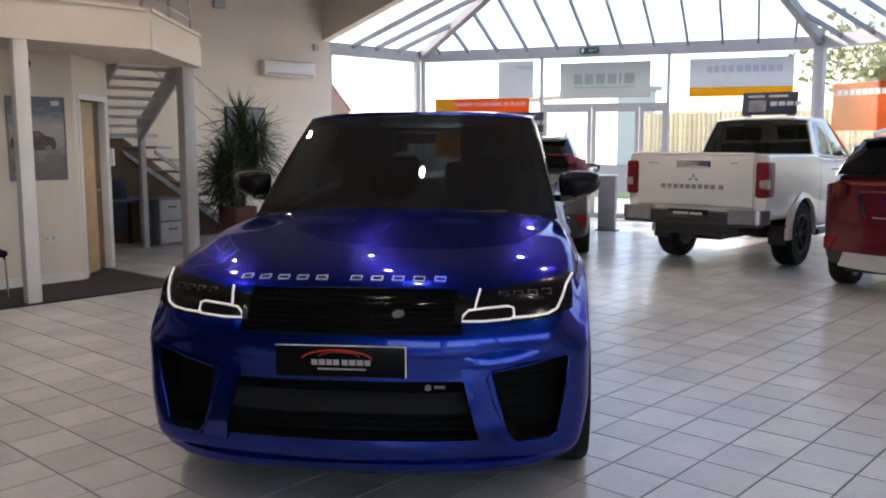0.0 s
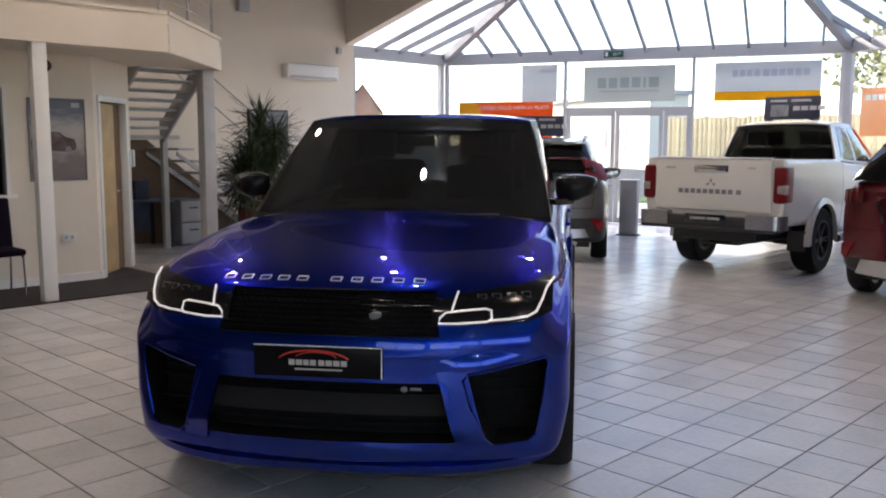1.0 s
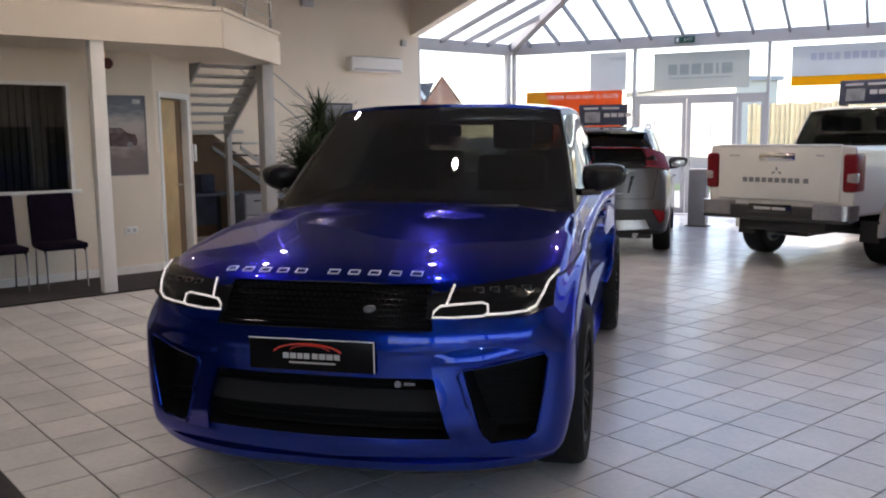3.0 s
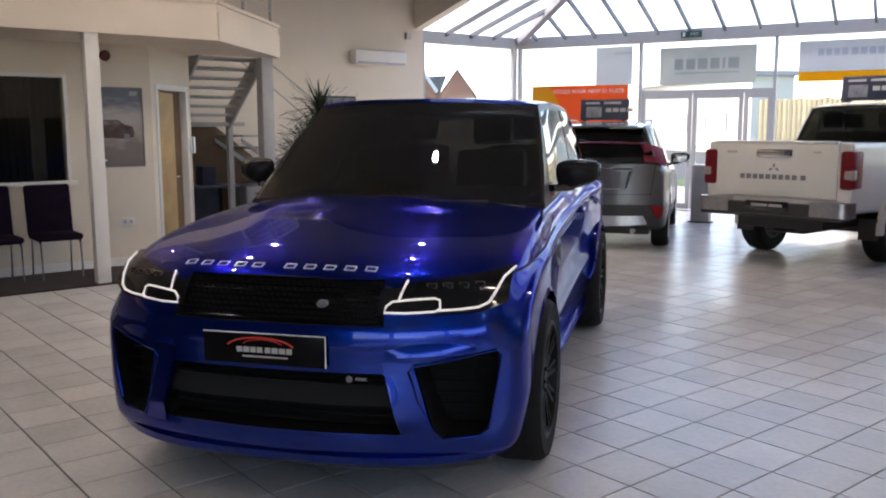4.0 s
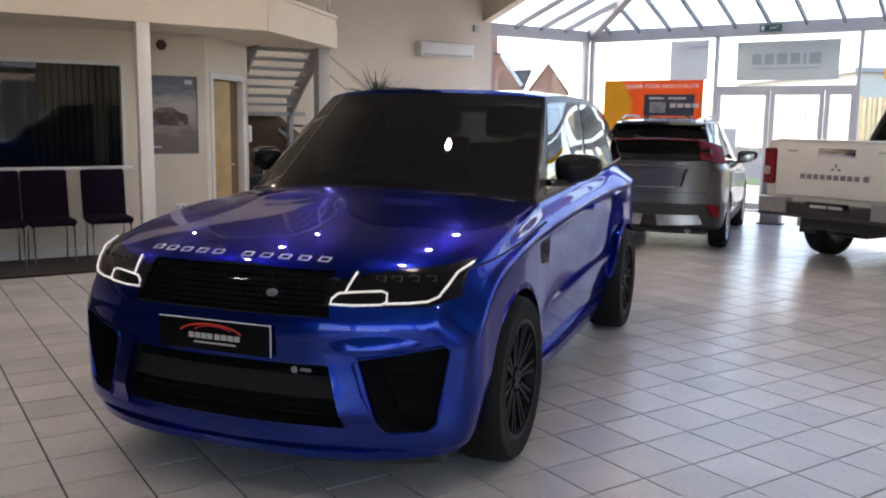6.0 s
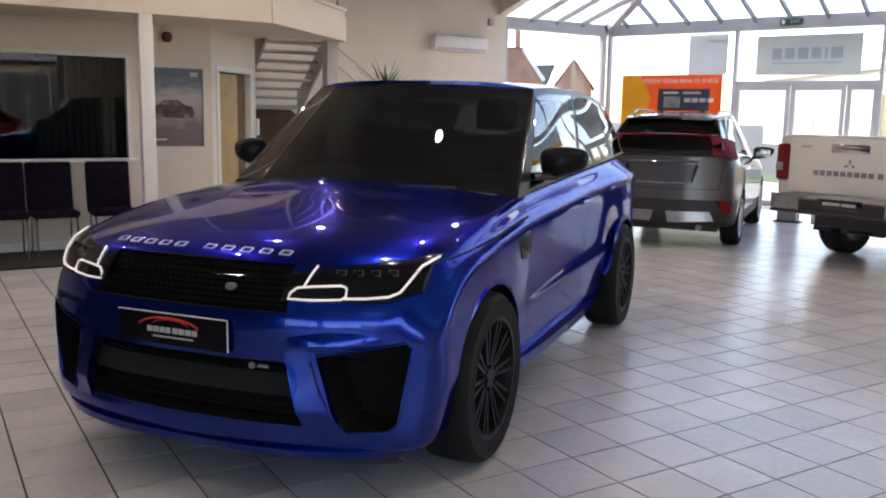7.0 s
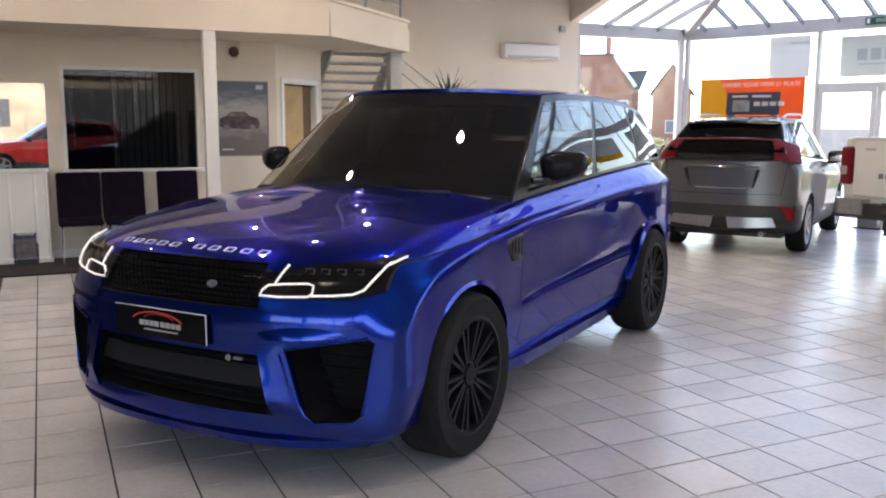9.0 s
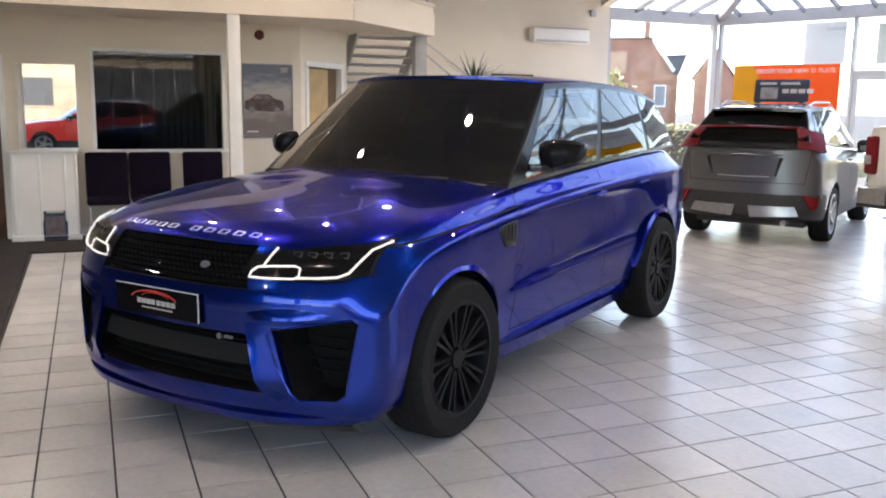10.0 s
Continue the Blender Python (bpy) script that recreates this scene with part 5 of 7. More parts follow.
    bmesh.ops.transform(bm, matrix=pose(fx(0.33, 0.605, 0.0), 0.33, 0.60, 0, 0, -90), verts=bm.verts)
    box(bm, (fx(0.37, 0.60, -0.008), 0.355, 0.596), (fx(0.37, 0.60, 0.002), 0.40, 0.606))
    part("emblem", bm, M_GREYBOLL, car)
    belt = [(0.765, 0.885, 1.166), (0.2, 0.885, 1.20), (-0.5, 0.880, 1.235), (-1.2, 0.875, 1.265), (-1.8, 0.855, 1.285), (-2.40, 0.80, 1.295)]
    top = [(0.02, 0.728, 1.742), (-0.35, 0.742, 1.761), (-0.8, 0.736, 1.761), (-1.3, 0.724, 1.747), (-1.78, 0.700, 1.715), (-2.26, 0.663, 1.662)]
    S, across = cabin(car, belt, top, 0.26, 0.08, [(0.0, (0.085, 0.026)), (0.395, 0.42), (0.71, 0.735), (0.965, 1.0)], M_BLUE, M_TINT, [M_SIDE, M_PRIVACY, M_PRIVACY], M_SIDE, pillar=M_PILLAR, trim=0.02)
    # frames round the windscreen and black header
    bm = patch(bmesh.new(), lambda u, v: across((belt[0], top[0]), 0.265, 2 * u - 1, -0.06 + 0.09 * v), 16, 2, 0.02, (-1, 0, -0.5))
    part("cowl", bm, M_MATTE, car)
    for s in (1, -1):
        bm = bmesh.new()
        p0, p1 = Vector((1.03, s * 0.15 - 0.1, 1.185)), Vector((0.93, s * 0.15 + 0.45, 1.205))
        sweep(bm, [p0, p0.lerp(p1, 0.5) + Vector((0.03, 0, 0.01)), p1], 0.009, 6)
        part("wiper", bm, M_BLACK, car)
    # roof rails, mirrors, interior
    for s in (1, -1):
        side_mirror(car, 0.375, 1.025, 1.335, s, M_CAP, 0.80, 40)
    bm = patch(bmesh.new(), lambda u, v: (0.95 - 0.55 * v - 0.22 * (2 * u - 1) ** 2, (2 * u - 1) * 0.74, 1.185 + 0.03 * v), 12, 4, 0.06, (0, 0, -1))
    part("dashboard", bm, M_SEAT, car)
    steering(car, 0.30, -0.37, 1.17)
    seat_row(car, -0.25, (0.37, -0.37), 1.10)
    seat_row(car, -1.15, (0.40, -0.40), 1.12)
    part("interior_mirror", boxes(((0.16, -0.12, 1.58), (0.18, 0.12, 1.65)), bevel=0.015), M_BLACK, car)
    part("headlining", boxes(((-2.0, -0.58, 1.675), (-0.02, 0.58, 1.685))), M_SEAT, car, smooth=False)
    for x in (1.46, -1.50):
        for s in (1, -1):
            wheel_part(car, x - 0.012, s * (0.894 if x > 0 else 0.914), 0.392, 0.262, s, 0.280, 10, M_RIM)
    part("underbody", boxes(((-2.0, -0.75, 0.22), (1.9, 0.75, 0.30))), M_BLACK, car, smooth=False)
    return car


blue_suv(pose(-3.979, 4.062, 0, 0, 0, -53.9))


def crossover(m, paint, label, name="crossover_car", lower=M_BLACK, skid=M_ALLOY, group="", plain=False):
    """A compact crossover with a divided rear window and a red lamp bar."""
    car = thing(name, m, label, "car", group)

    def bend(p):
        q = p.copy()
        if p.x > 1.0:
            k = min(1, (p.x - 1.0) / 1.0)
            q.x -= 0.34 * (abs(p.y) / 0.88) ** 3 * k * k * (3 - 2 * k)
        if p.x < -1.4:
            k = min(1, (-1.4 - p.x) / 0.8)
            q.x += 0.26 * (abs(p.y) / 0.88) ** 3 * k * k * (3 - 2 * k)
        return q

    st = [(2.18, 0.40, 0.80, 0.60, 0.70, 0.68, 0.70), (2.17, 0.30, 0.84, 0.66, 0.74, 0.76, 0.78), (2.12, 0.24, 0.87, 0.74, 0.77, 0.90, 0.93),
          (1.95, 0.22, 0.89, 0.82, 0.78, 0.98, 1.02), (1.335, 0.22, 0.90, 0.88, 0.78, 1.04, 1.08), (0.9, 0.22, 0.89, 0.90, 0.78, 1.07, 1.11),
          (0.2, 0.22, 0.885, 0.93, 0.78, 1.10, 1.10), (-0.6, 0.22, 0.885, 0.98, 0.775, 1.14, 1.14), (-1.335, 0.22, 0.90, 1.02, 0.765, 1.19, 1.19),
          (-1.8, 0.25, 0.895, 1.05, 0.74, 1.23, 1.23), (-2.10, 0.30, 0.87, 1.05, 0.71, 1.235, 1.235), (-2.17, 0.36, 0.84, 1.03, 0.69, 1.20, 1.20), (-2.20, 0.45, 0.82, 0.98, 0.67, 1.14, 1.14)]
    cuts = [cutter_wheel(x, (0.385, 0.355), s * 0.55, s * 1.2) for x in (1.335, -1.335) for s in (1, -1)]
    body = carve(loft_body(st, bend), 2, cuts, [paint, M_BLACK])
    for f in body.faces:
        c = f.calc_center_median()
        if f.material_index == 0 and c.z < 0.44:
            f.material_index = 1
        if f.material_index == 0 and c.x < -1.75 and c.z < (0.45 if plain else 0.61):
            f.material_index = 1
        if f.normal.z > 0.8 and -2.0 < c.x < 0.75 and abs(c.y) < 0.7 and c.z > 1.05:
            f.material_index = 1
    side = lambda c: abs(c.y) > 0.72 and 0.4 < c.z < 1.2
    for x in (0.75, -0.25):
        shut_line(body, (x, 0, 0.7), (1, 0, 0.05), side)
    shut_line(body, (-1.0, 0, 0.4), (1, 0, 0.35), side)
    shut_line(body, (0, 0.56, 0), (0, 1, -0.15), lambda c: c.x < -1.9 and 0.74 < c.z < 1.2)
    shut_line(body, (0, -0.56, 0), (0, 1, 0.15), lambda c: c.x < -1.9 and 0.74 < c.z < 1.2)
    shut_line(body, (0, 0, 0.75), (0, 0, 1), lambda c: c.x < -1.8 and abs(c.y) < 0.65)
    part("body", body, [paint, lower, M_GAP], car, angle=28)
    belt = [(0.75, 0.755, 1.09), (0.1, 0.775, 1.11), (-0.6, 0.775, 1.15), (-1.3, 0.765, 1.20), (-1.75, 0.74, 1.24), (-2.12, 0.70, 1.25)]
    top = [(-0.05, 0.585, 1.60), (-0.35, 0.60, 1.635), (-0.75, 0.605, 1.645), (-1.15, 0.60, 1.635), (-1.5, 0.585, 1.615), (-1.70, 0.565, 1.595)]
    S, across = cabin(car, belt, top, 0.24, 0.12, [(0.0, 0.05), (0.37, 0.41), (0.68, 0.72), (0.86, 1.0)], paint, M_TINT, [M_TINT, M_PRIVACY], M_PRIVACY, pillar=M_GLOSSBLACK if paint is M_RED else paint)
    # rear: lower dark glass, lamp bar and lamps
    def tail(y, z, out=0.0):
        return (-2.205 - out + 0.26 * (abs(y) / 0.88) ** 3, y, z)
    bm = patch(bmesh.new(), lambda u, v: tail((2 * u - 1) * (0.62 - 0.05 * v), 1.17 + 0.11 * v, 0.02 - 0.06 * v), 16, 3, 0.02, (1, 0, 0))
    if not plain:
        part("lower_rear_window", bm, M_GLOSSBLACK, car)
    bm = sweep(bmesh.new(), [(-1.965 - 0.13 * (1 - (y / 0.66) ** 2), y, 1.385 + 0.02 * (1 - (y / 0.66) ** 2)) for y in [-0.62 + 1.24 * k / 20 for k in range(21)]], 0.015, 8)
    if not plain:
        part("lamp_bar", bm, M_LAMPRED, car)
    for s in (1, -1):
        def swoosh(u, v):
            a = Vector((-2.175, 0.60, 1.17)).lerp(Vector((-1.985, 0.875, 1.12)), u)
            b = Vector((-2.07, 0.57, 1.400)).lerp(Vector((-1.82, 0.80, 1.325)), u)
            p = a.lerp(b, v) + Vector((-0.6, 0.6, 0.3)) * 0.03 * math.sin(math.pi * u) * (0.6 + 0.4 * math.sin(math.pi * v))
            return (p.x, s * p.y, p.z)
        bm = patch(bmesh.new(), swoosh, 12, 6, 0.08, (1, -s * 0.7, -0.2))
        if plain:
            bm = patch(bmesh.new(), lambda u, v: (-2.20 + 0.10 * u * u + 0.02 * v, s * (0.62 + 0.17 * u), 1.02 + (0.16 - 0.04 * u) * v), 8, 4, 0.06, (1, -s * 0.5, 0))
        part("tail_lamp", bm, M_LAMPRED if plain else M_TAILRED, car)
        bm = prism(bmesh.new(), [(-0.10, 0.085), (0.09, 0.055), (0.09, -0.06), (0.02, -0.10)] if s > 0 else [(0.10, 0.085), (-0.09, 0.055), (-0.09, -0.06), (-0.02, -0.10)], -0.03, 0.04, "x", 0.008)
        bmesh.ops.transform(bm, matrix=pose(-2.03, s * 0.74, 0.53, 0, 0, -s * 35), verts=bm.verts)
        part("reflector", bm, M_LAMPBRIGHT, car)
        side_mirror(car, 0.55, 0.95, 1.13, s, M_CAP, 0.85)
        part("roof_rail", sweep(bmesh.new(), [(0.0, s * 0.53, 1.65), (-0.3, s * 0.55, 1.705), (-1.2, s * 0.54, 1.70), (-1.5, s * 0.53, 1.65)], 0.014), M_ALLOY, car)
        bm = bmesh.new()
        sweep(bm, [(-0.6, s * 0.90, 0.98), (-0.58, s * 0.925, 0.98), (-0.45, s * 0.925, 0.977), (-0.43, s * 0.90, 0.977)], 0.011, 6)
        part("door_handle", bm, paint, car)
    for s in (1, -1):
        bm = patch(bmesh.new(), lambda u, v: (tail(0.08 + 0.56 * u, 0.5)[0] - 0.012, s * (0.08 + 0.56 * u - 0.05 * v * u + 0.03 * (1 - v) * (1 - u)), (0.27 if plain else 0.335) + 0.03 * u + ((0.17 if plain else 0.135) - 0.025 * u) * v), 8, 3, 0.03, (1, 0, 0))
        part("skid_plate", bm, skid, car, "silver skid plate")
    bm = patch(bmesh.new(), lambda u, v: (tail((2 * u - 1) * 0.34, 0.9)[0] - 0.006, (2 * u - 1) * (0.36 + 0.05 * v), 0.82 + 0.22 * v), 8, 3, 0.012, (1, 0, 0))
    part("plate_recess", bm, paint, car)
    part("recess_trim", sweep(bmesh.new(), [(tail(y, z)[0] - 0.018, y, z) for y, z in ((-0.30, 0.822), (-0.15, 0.818), (0.0, 0.816), (0.15, 0.818), (0.30, 0.822))], 0.006, 6), M_ALLOY, car)
    part("tailgate_handle", sweep(bmesh.new(), [(tail(y, 1.07)[0] - 0.012, y, 1.075) for y in (-0.44, -0.22, 0.0, 0.22, 0.44)], 0.012, 8), paint, car)
    for s in (1, -1):
        part("recess_side", prism(bmesh.new(), [(s * 0.36, 0.83), (s * 0.385, 0.83), (s * 0.45, 1.045), (s * 0.405, 1.045)], -2.216, -2.19, "x", 0.003), M_GLOSSBLACK, car)
    bm = patch(bmesh.new(), lambda u, v: (-1.68 - 0.14 * v - 0.08 * (1 - (2 * u - 1) ** 2), (2 * u - 1) * 0.54, 1.615 + 0.01 * (1 - (2 * u - 1) ** 2) - 0.012 * v), 14, 3, 0.025, (0, 0, -1))
    part("spoiler", bm, M_GLOSSBLACK, car)
    part("rear_wiper", sweep(bmesh.new(), [(-2.13, 0.0, 1.32), (-2.06, 0.05, 1.40), (-2.0, 0.26, 1.45)], 0.008, 6), M_BLACK, car)
    part("exhaust", rod(bmesh.new(), (-2.0, -0.45, 0.26), (-1.6, -0.45, 0.28), 0.035), M_ALLOY, car)
    part("underbody", boxes(((-1.8, -0.65, 0.2), (1.8, 0.65, 0.28))), M_BLACK, car, smooth=False)
    part("axle_beam", rod(bmesh.new(), (-1.335, -0.6, 0.3), (-1.335, 0.6, 0.3), 0.05), M_BLACK, car)
    part("dashboard", boxes(((0.2, -0.68, 1.08), (0.7, 0.68, 1.15)), bevel=0.03), M_SEAT, car)
    seat_row(car, -0.25, (0.34, -0.34), 1.03)
    seat_row(car, -1.0, (0.36, -0.36), 1.05)
    for x in (1.335, -1.335):
        for s in (1, -1):
            wheel_part(car, x, s * 0.775, 0.345, 0.225, s, 0.245, 5, M_ALLOY, "single")
    return car


def pickup(m):
    car = thing("pickup_truck", m, "white double-cab pickup truck with chrome rear bumper, tailgate shut", "truck")

    def bend(p):
        q = p.copy()
        if p.x > 1.5:
            k = min(1, (p.x - 1.5) / 1.0)
            q.x -= 0.30 * (abs(p.y) / 0.9) ** 3 * k * k * (3 - 2 * k)
        return q

    st = [(2.62, 0.5, 0.80, 0.8, 0.72, 0.92, 0.95), (2.6, 0.40, 0.84, 0.85, 0.76, 1.02, 1.06), (2.45, 0.36, 0.88, 0.95, 0.80, 1.16, 1.2), (1.9, 0.36, 0.90, 1.02, 0.82, 1.24, 1.28),
          (1.1, 0.38, 0.90, 1.08, 0.82, 1.29, 1.33), (0.4, 0.40, 0.895, 1.12, 0.82, 1.33, 1.33), (-0.55, 0.42, 0.895, 1.16, 0.82, 1.37, 1.37), (-0.68, 0.46, 0.895, 1.20, 0.84, 1.40, 1.40),
          (-0.72, 0.52, 0.90, 1.22, 0.85, 1.41, 1.41), (-1.35, 0.60, 0.905, 1.24, 0.86, 1.42, 1.42), (-2.3, 0.62, 0.90, 1.26, 0.86, 1.43, 1.43), (-2.56, 0.64, 0.895, 1.28, 0.86, 1.435, 1.435), (-2.585, 0.66, 0.89, 1.29, 0.855, 1.43, 1.43)]
    cuts = [cutter_wheel(x, (0.46, 0.42), s * 0.55, s * 1.2) for x in (1.65, -1.35) for s in (1, -1)]
    bm = bmesh.new()
    box(bm, (-2.5, -0.76, 0.92), (-0.75, 0.76, 1.8))
    cuts.append(bm)
    body = carve(loft_body(st, bend), 2, cuts, [M_PAINTWHITE, M_BLACK])
    for f in body.faces:
        c = f.calc_center_median()
        if f.normal.z > 0.8 and -0.5 < c.x < 1.0 and abs(c.y) < 0.75 and c.z > 1.2:
            f.material_index = 1
    side = lambda c: abs(c.y) > 0.75 and 0.5 < c.z < 1.4
    shut_line(body, (-0.66, 0, 0.8), (1, 0, 0), lambda c: abs(c.y) > 0.7 and c.z > 0.5, 0.012)
    for x in (1.05, 0.15):
        shut_line(body, (x, 0, 0.8), (1, 0, 0.05), side)
    part("body", body, [M_PAINTWHITE, M_BLACK, M_GAP], car, angle=28)
    belt = [(1.08, 0.79, 1.31), (0.6, 0.815, 1.34), (0.2, 0.815, 1.36), (-0.2, 0.81, 1.38), (-0.5, 0.80, 1.40), (-0.66, 0.78, 1.41)]
    top = [(0.40, 0.63, 1.84), (0.2, 0.65, 1.87), (0.0, 0.655, 1.88), (-0.2, 0.65, 1.88), (-0.38, 0.645, 1.87), (-0.52, 0.635, 1.855)]
    cabin(car, belt, top, 0.2, 0.04, [(0.0, 0.06), (0.46, 0.51), (0.83, 1.0)], M_PAINTWHITE, M_TINT, [M_TINT, M_TINT], M_REARGLASS, pillar=M_PAINTWHITE)
    # tailgate on the rear face
    gate = part("tailgate", boxes(((-2.615, -0.735, 0.80), (-2.575, 0.735, 1.425)), bevel=0.018), M_PAINTWHITE, car)
    part("gate_cap", boxes(((-2.63, -0.735, 1.415), (-2.56, 0.735, 1.445)), bevel=0.012), M_PAINTWHITE, gate)
    part("handle", boxes(((-2.638, -0.19, 1.27), (-2.61, 0.19, 1.315)), ((-2.628, -0.22, 1.255), (-2.612, 0.22, 1.35)), bevel=0.01), M_CHROME, gate, "chrome tailgate handle")
    bm = bmesh.new()
    for a in (90, 210, 330):
        c = Vector((-2.617, 0.045 * math.cos(radians(a)), 1.135 + 0.03 * math.sin(radians(a))))
        u, v = Vector((0, math.cos(radians(a)), math.sin(radians(a)))) * 0.03, Vector((0, -math.sin(radians(a)), math.cos(radians(a)))) * 0.015
        q = [bm.verts.new(c + w) for w in (u, v, -u, -v)]
        r = [bm.verts.new(w.co - Vector((0.004, 0, 0))) for w in q]
        bm.faces.new(q); bm.faces.new(r[::-1])
        for i in range(4):
            bm.faces.new((q[i], q[(i + 1) % 4], r[(i + 1) % 4], r[i]))
    part("emblem", bm, M_GREYBOLL, gate)
    bar_row([0.058] * 9 + [0.0, 0.06], -0.42, 0.055, 0.022, lambda a, b, d=0: (-2.616 - 0.004 * d, -a, 1.005 + b), M_GREYBOLL, gate)
    bar_row([0.09], 0.46, 0.02, 0.0, lambda a, b, d=0: (-2.616 - 0.003 * d, -a, 1.31 + b), M_STEEL, gate)
    bar_row([0.13], -0.60, 0.025, 0.0, lambda a, b, d=0: (-2.616 - 0.003 * d, -a, 1.30 + b), M_STEEL, gate)
    for s in (1, -1):
        bm = boxes(((-2.62, min(s * 0.755, s * 0.908), 0.92), (-2.36, max(s * 0.755, s * 0.912), 1.34)), bevel=0.035)
        lamp = part("tail_lamp", bm, M_TAILRED, car)
        part("reversing_lens", boxes(((-2.625, min(s * 0.80, s * 0.916), 1.02), (-2.52, max(s * 0.80, s * 0.916), 1.14)), bevel=0.025), M_LAMPCLEAR, lamp)
        # chrome bumper corner, black step in the middle
        bm = bmesh.new()
        patch(bm, lambda u, v: (-2.74 + 0.10 * max(0, (u - 0.75) / 0.25) ** 2, s * (0.50 + 0.42 * u), 0.615 + 0.165 * v), 10, 3, 0.12, (1, 0, 0))
        part("bumper_end", bm, M_ALLOY, car)
        side_mirror(car, 0.95, 1.0, 1.42, s, M_CHROME, 1.0)
        part("door_handle", sweep(bmesh.new(), [(-0.25, s * 0.90, 1.20), (-0.23, s * 0.93, 1.20), (-0.08, s * 0.93, 1.20), (-0.06, s * 0.90, 1.20)], 0.012, 6), M_CHROME, car)
        for x in (1.65, -1.35):
            bm = bmesh.new()

            def lip(u, v):
                t = radians(-6 + 192 * u)
                r = 0.45 + 0.07 * v
                return (x + r * math.cos(t), s * (0.935 - 0.02 * v), 0.42 + r * math.sin(t))
            patch(bm, lip, 24, 2, 0.05, (0, -s, 0))
            part("wheel_arch", bm, M_PAINTWHITE, car)
        part("mud_flap", boxes(((-1.86, min(s * 0.66, s * 0.88), 0.30), (-1.845, max(s * 0.66, s * 0.88), 0.55)), bevel=0.005), M_BLACK, car)
        part("side_step", rod(bmesh.new(), (1.1, s * 0.86, 0.38), (-0.7, s * 0.86, 0.38), 0.05), M_BLACK, car)
    part("bumper_step", boxes(((-2.735, -0.50, 0.60), (-2.56, 0.50, 0.74)), ((-2.745, -0.86, 0.575), (-2.50, 0.86, 0.612)), bevel=0.015), M_BLACK, car)
    plate = part("number_plate", boxes(((-2.752, -0.26, 0.655), (-2.742, 0.26, 0.765)), bevel=0.002), M_GLOSSBLACK, car, "black plate with plain bars")
    bar_row([0.2, 0.16], -0.19, 0.03, 0.02, lambda a, b, d=0: (-2.753 - 0.002 * d, -a, 0.70 + b), M_STEEL, plate)
    part("underbody", boxes(((-2.4, -0.5, 0.42), (2.3, 0.5, 0.62)), ((-2.3, -0.25, 0.36), (-1.7, 0.25, 0.45)), bevel=0.02), M_BLACK, car)
    part("axle_beam", rod(bmesh.new(), (-1.35, -0.7, 0.40), (-1.35, 0.7, 0.40), 0.07), M_BLACK, car)
    part("bed_liner", boxes(((-2.5, -0.755, 0.925), (-0.76, 0.755, 0.935))), M_BLACK, car, smooth=False)
    part("spare_wheel", rod(bmesh.new(), (-2.0, 0, 0.38), (-2.0, 0, 0.56), 0.33, seg=28), M_TYRE, car)
    seat_row(car, 0.25, (0.36, -0.36), 1.20)
    seat_row(car, -0.35, (0.36, -0.36), 1.20)
    for x in (1.65, -1.35):
        for s in (1, -1):
            wheel_part(car, x, s * 0.775, 0.405, 0.27, s, 0.25, 6, M_DISC, "split")
    return car


pickup(pose(-4.885, 12.39, 0, 0, 0, 91.5))
crossover(pose(-8.13, 10.95, 0, 0, 0, 124), M_SILVER, "grey metallic crossover with red lamp bar, tailgate shut")
crossover(pose(-2.28, 11.35, 0, 0, 0, 90), M_RED, "dark red crossover parked beside the pickup", skid=M_STEEL, plain=True)
crossover(pose(8.9, 2.0, -0.05, 0, 0, -88), M_BRIGHTRED, "bright red car parked outside the display window", "parked_car")

# ---------------------------------------------------------------- things in the showroom
def visitor_chair(m):
    c = thing("visitor_chair", m, "dark purple upholstered visitor chair with chrome legs", "chair", "chairs by the office wall")
    bm = bmesh.new()
    box(bm, (-0.22, -0.235, 0.42), (0.22, 0.235, 0.49), 0.03)
    part("seat", bm, M_FABRIC, c)
    bm = bmesh.new()
    box(bm, (-0.03, -0.235, 0.0), (0.03, 0.235, 0.56), 0.028, pose(-0.21, 0, 0.44, 0, -8, 0))
    part("backrest", bm, M_FABRIC, c)
    for s in (1, -1):
        y = s * 0.20
        part("leg", sweep(bmesh.new(), [(0.16, y, 0.43), (0.20, y, 0.40), (0.22, y, 0.2), (0.23, y, 0.012)], 0.011, 10), M_CHROME, c)
        part("leg", sweep(bmesh.new(), [(-0.18, y, 0.43), (-0.20, y, 0.40), (-0.22, y, 0.2), (-0.24, y, 0.012)], 0.011, 10), M_CHROME, c)
        part("back_post", sweep(bmesh.new(), [(-0.16, y, 0.43), (-0.22, y, 0.46), (-0.245, y, 0.60)], 0.011, 10), M_CHROME, c)
    return c


first = visitor_chair(pose(-9.32, 2.06, 0.008, 0, 0, 0))
copy_thing(first, pose(-9.32, 2.55, 0.008, 0, 0, 1))
copy_thing(first, pose(-9.32, 3.15, 0.008, 0, 0, -2))

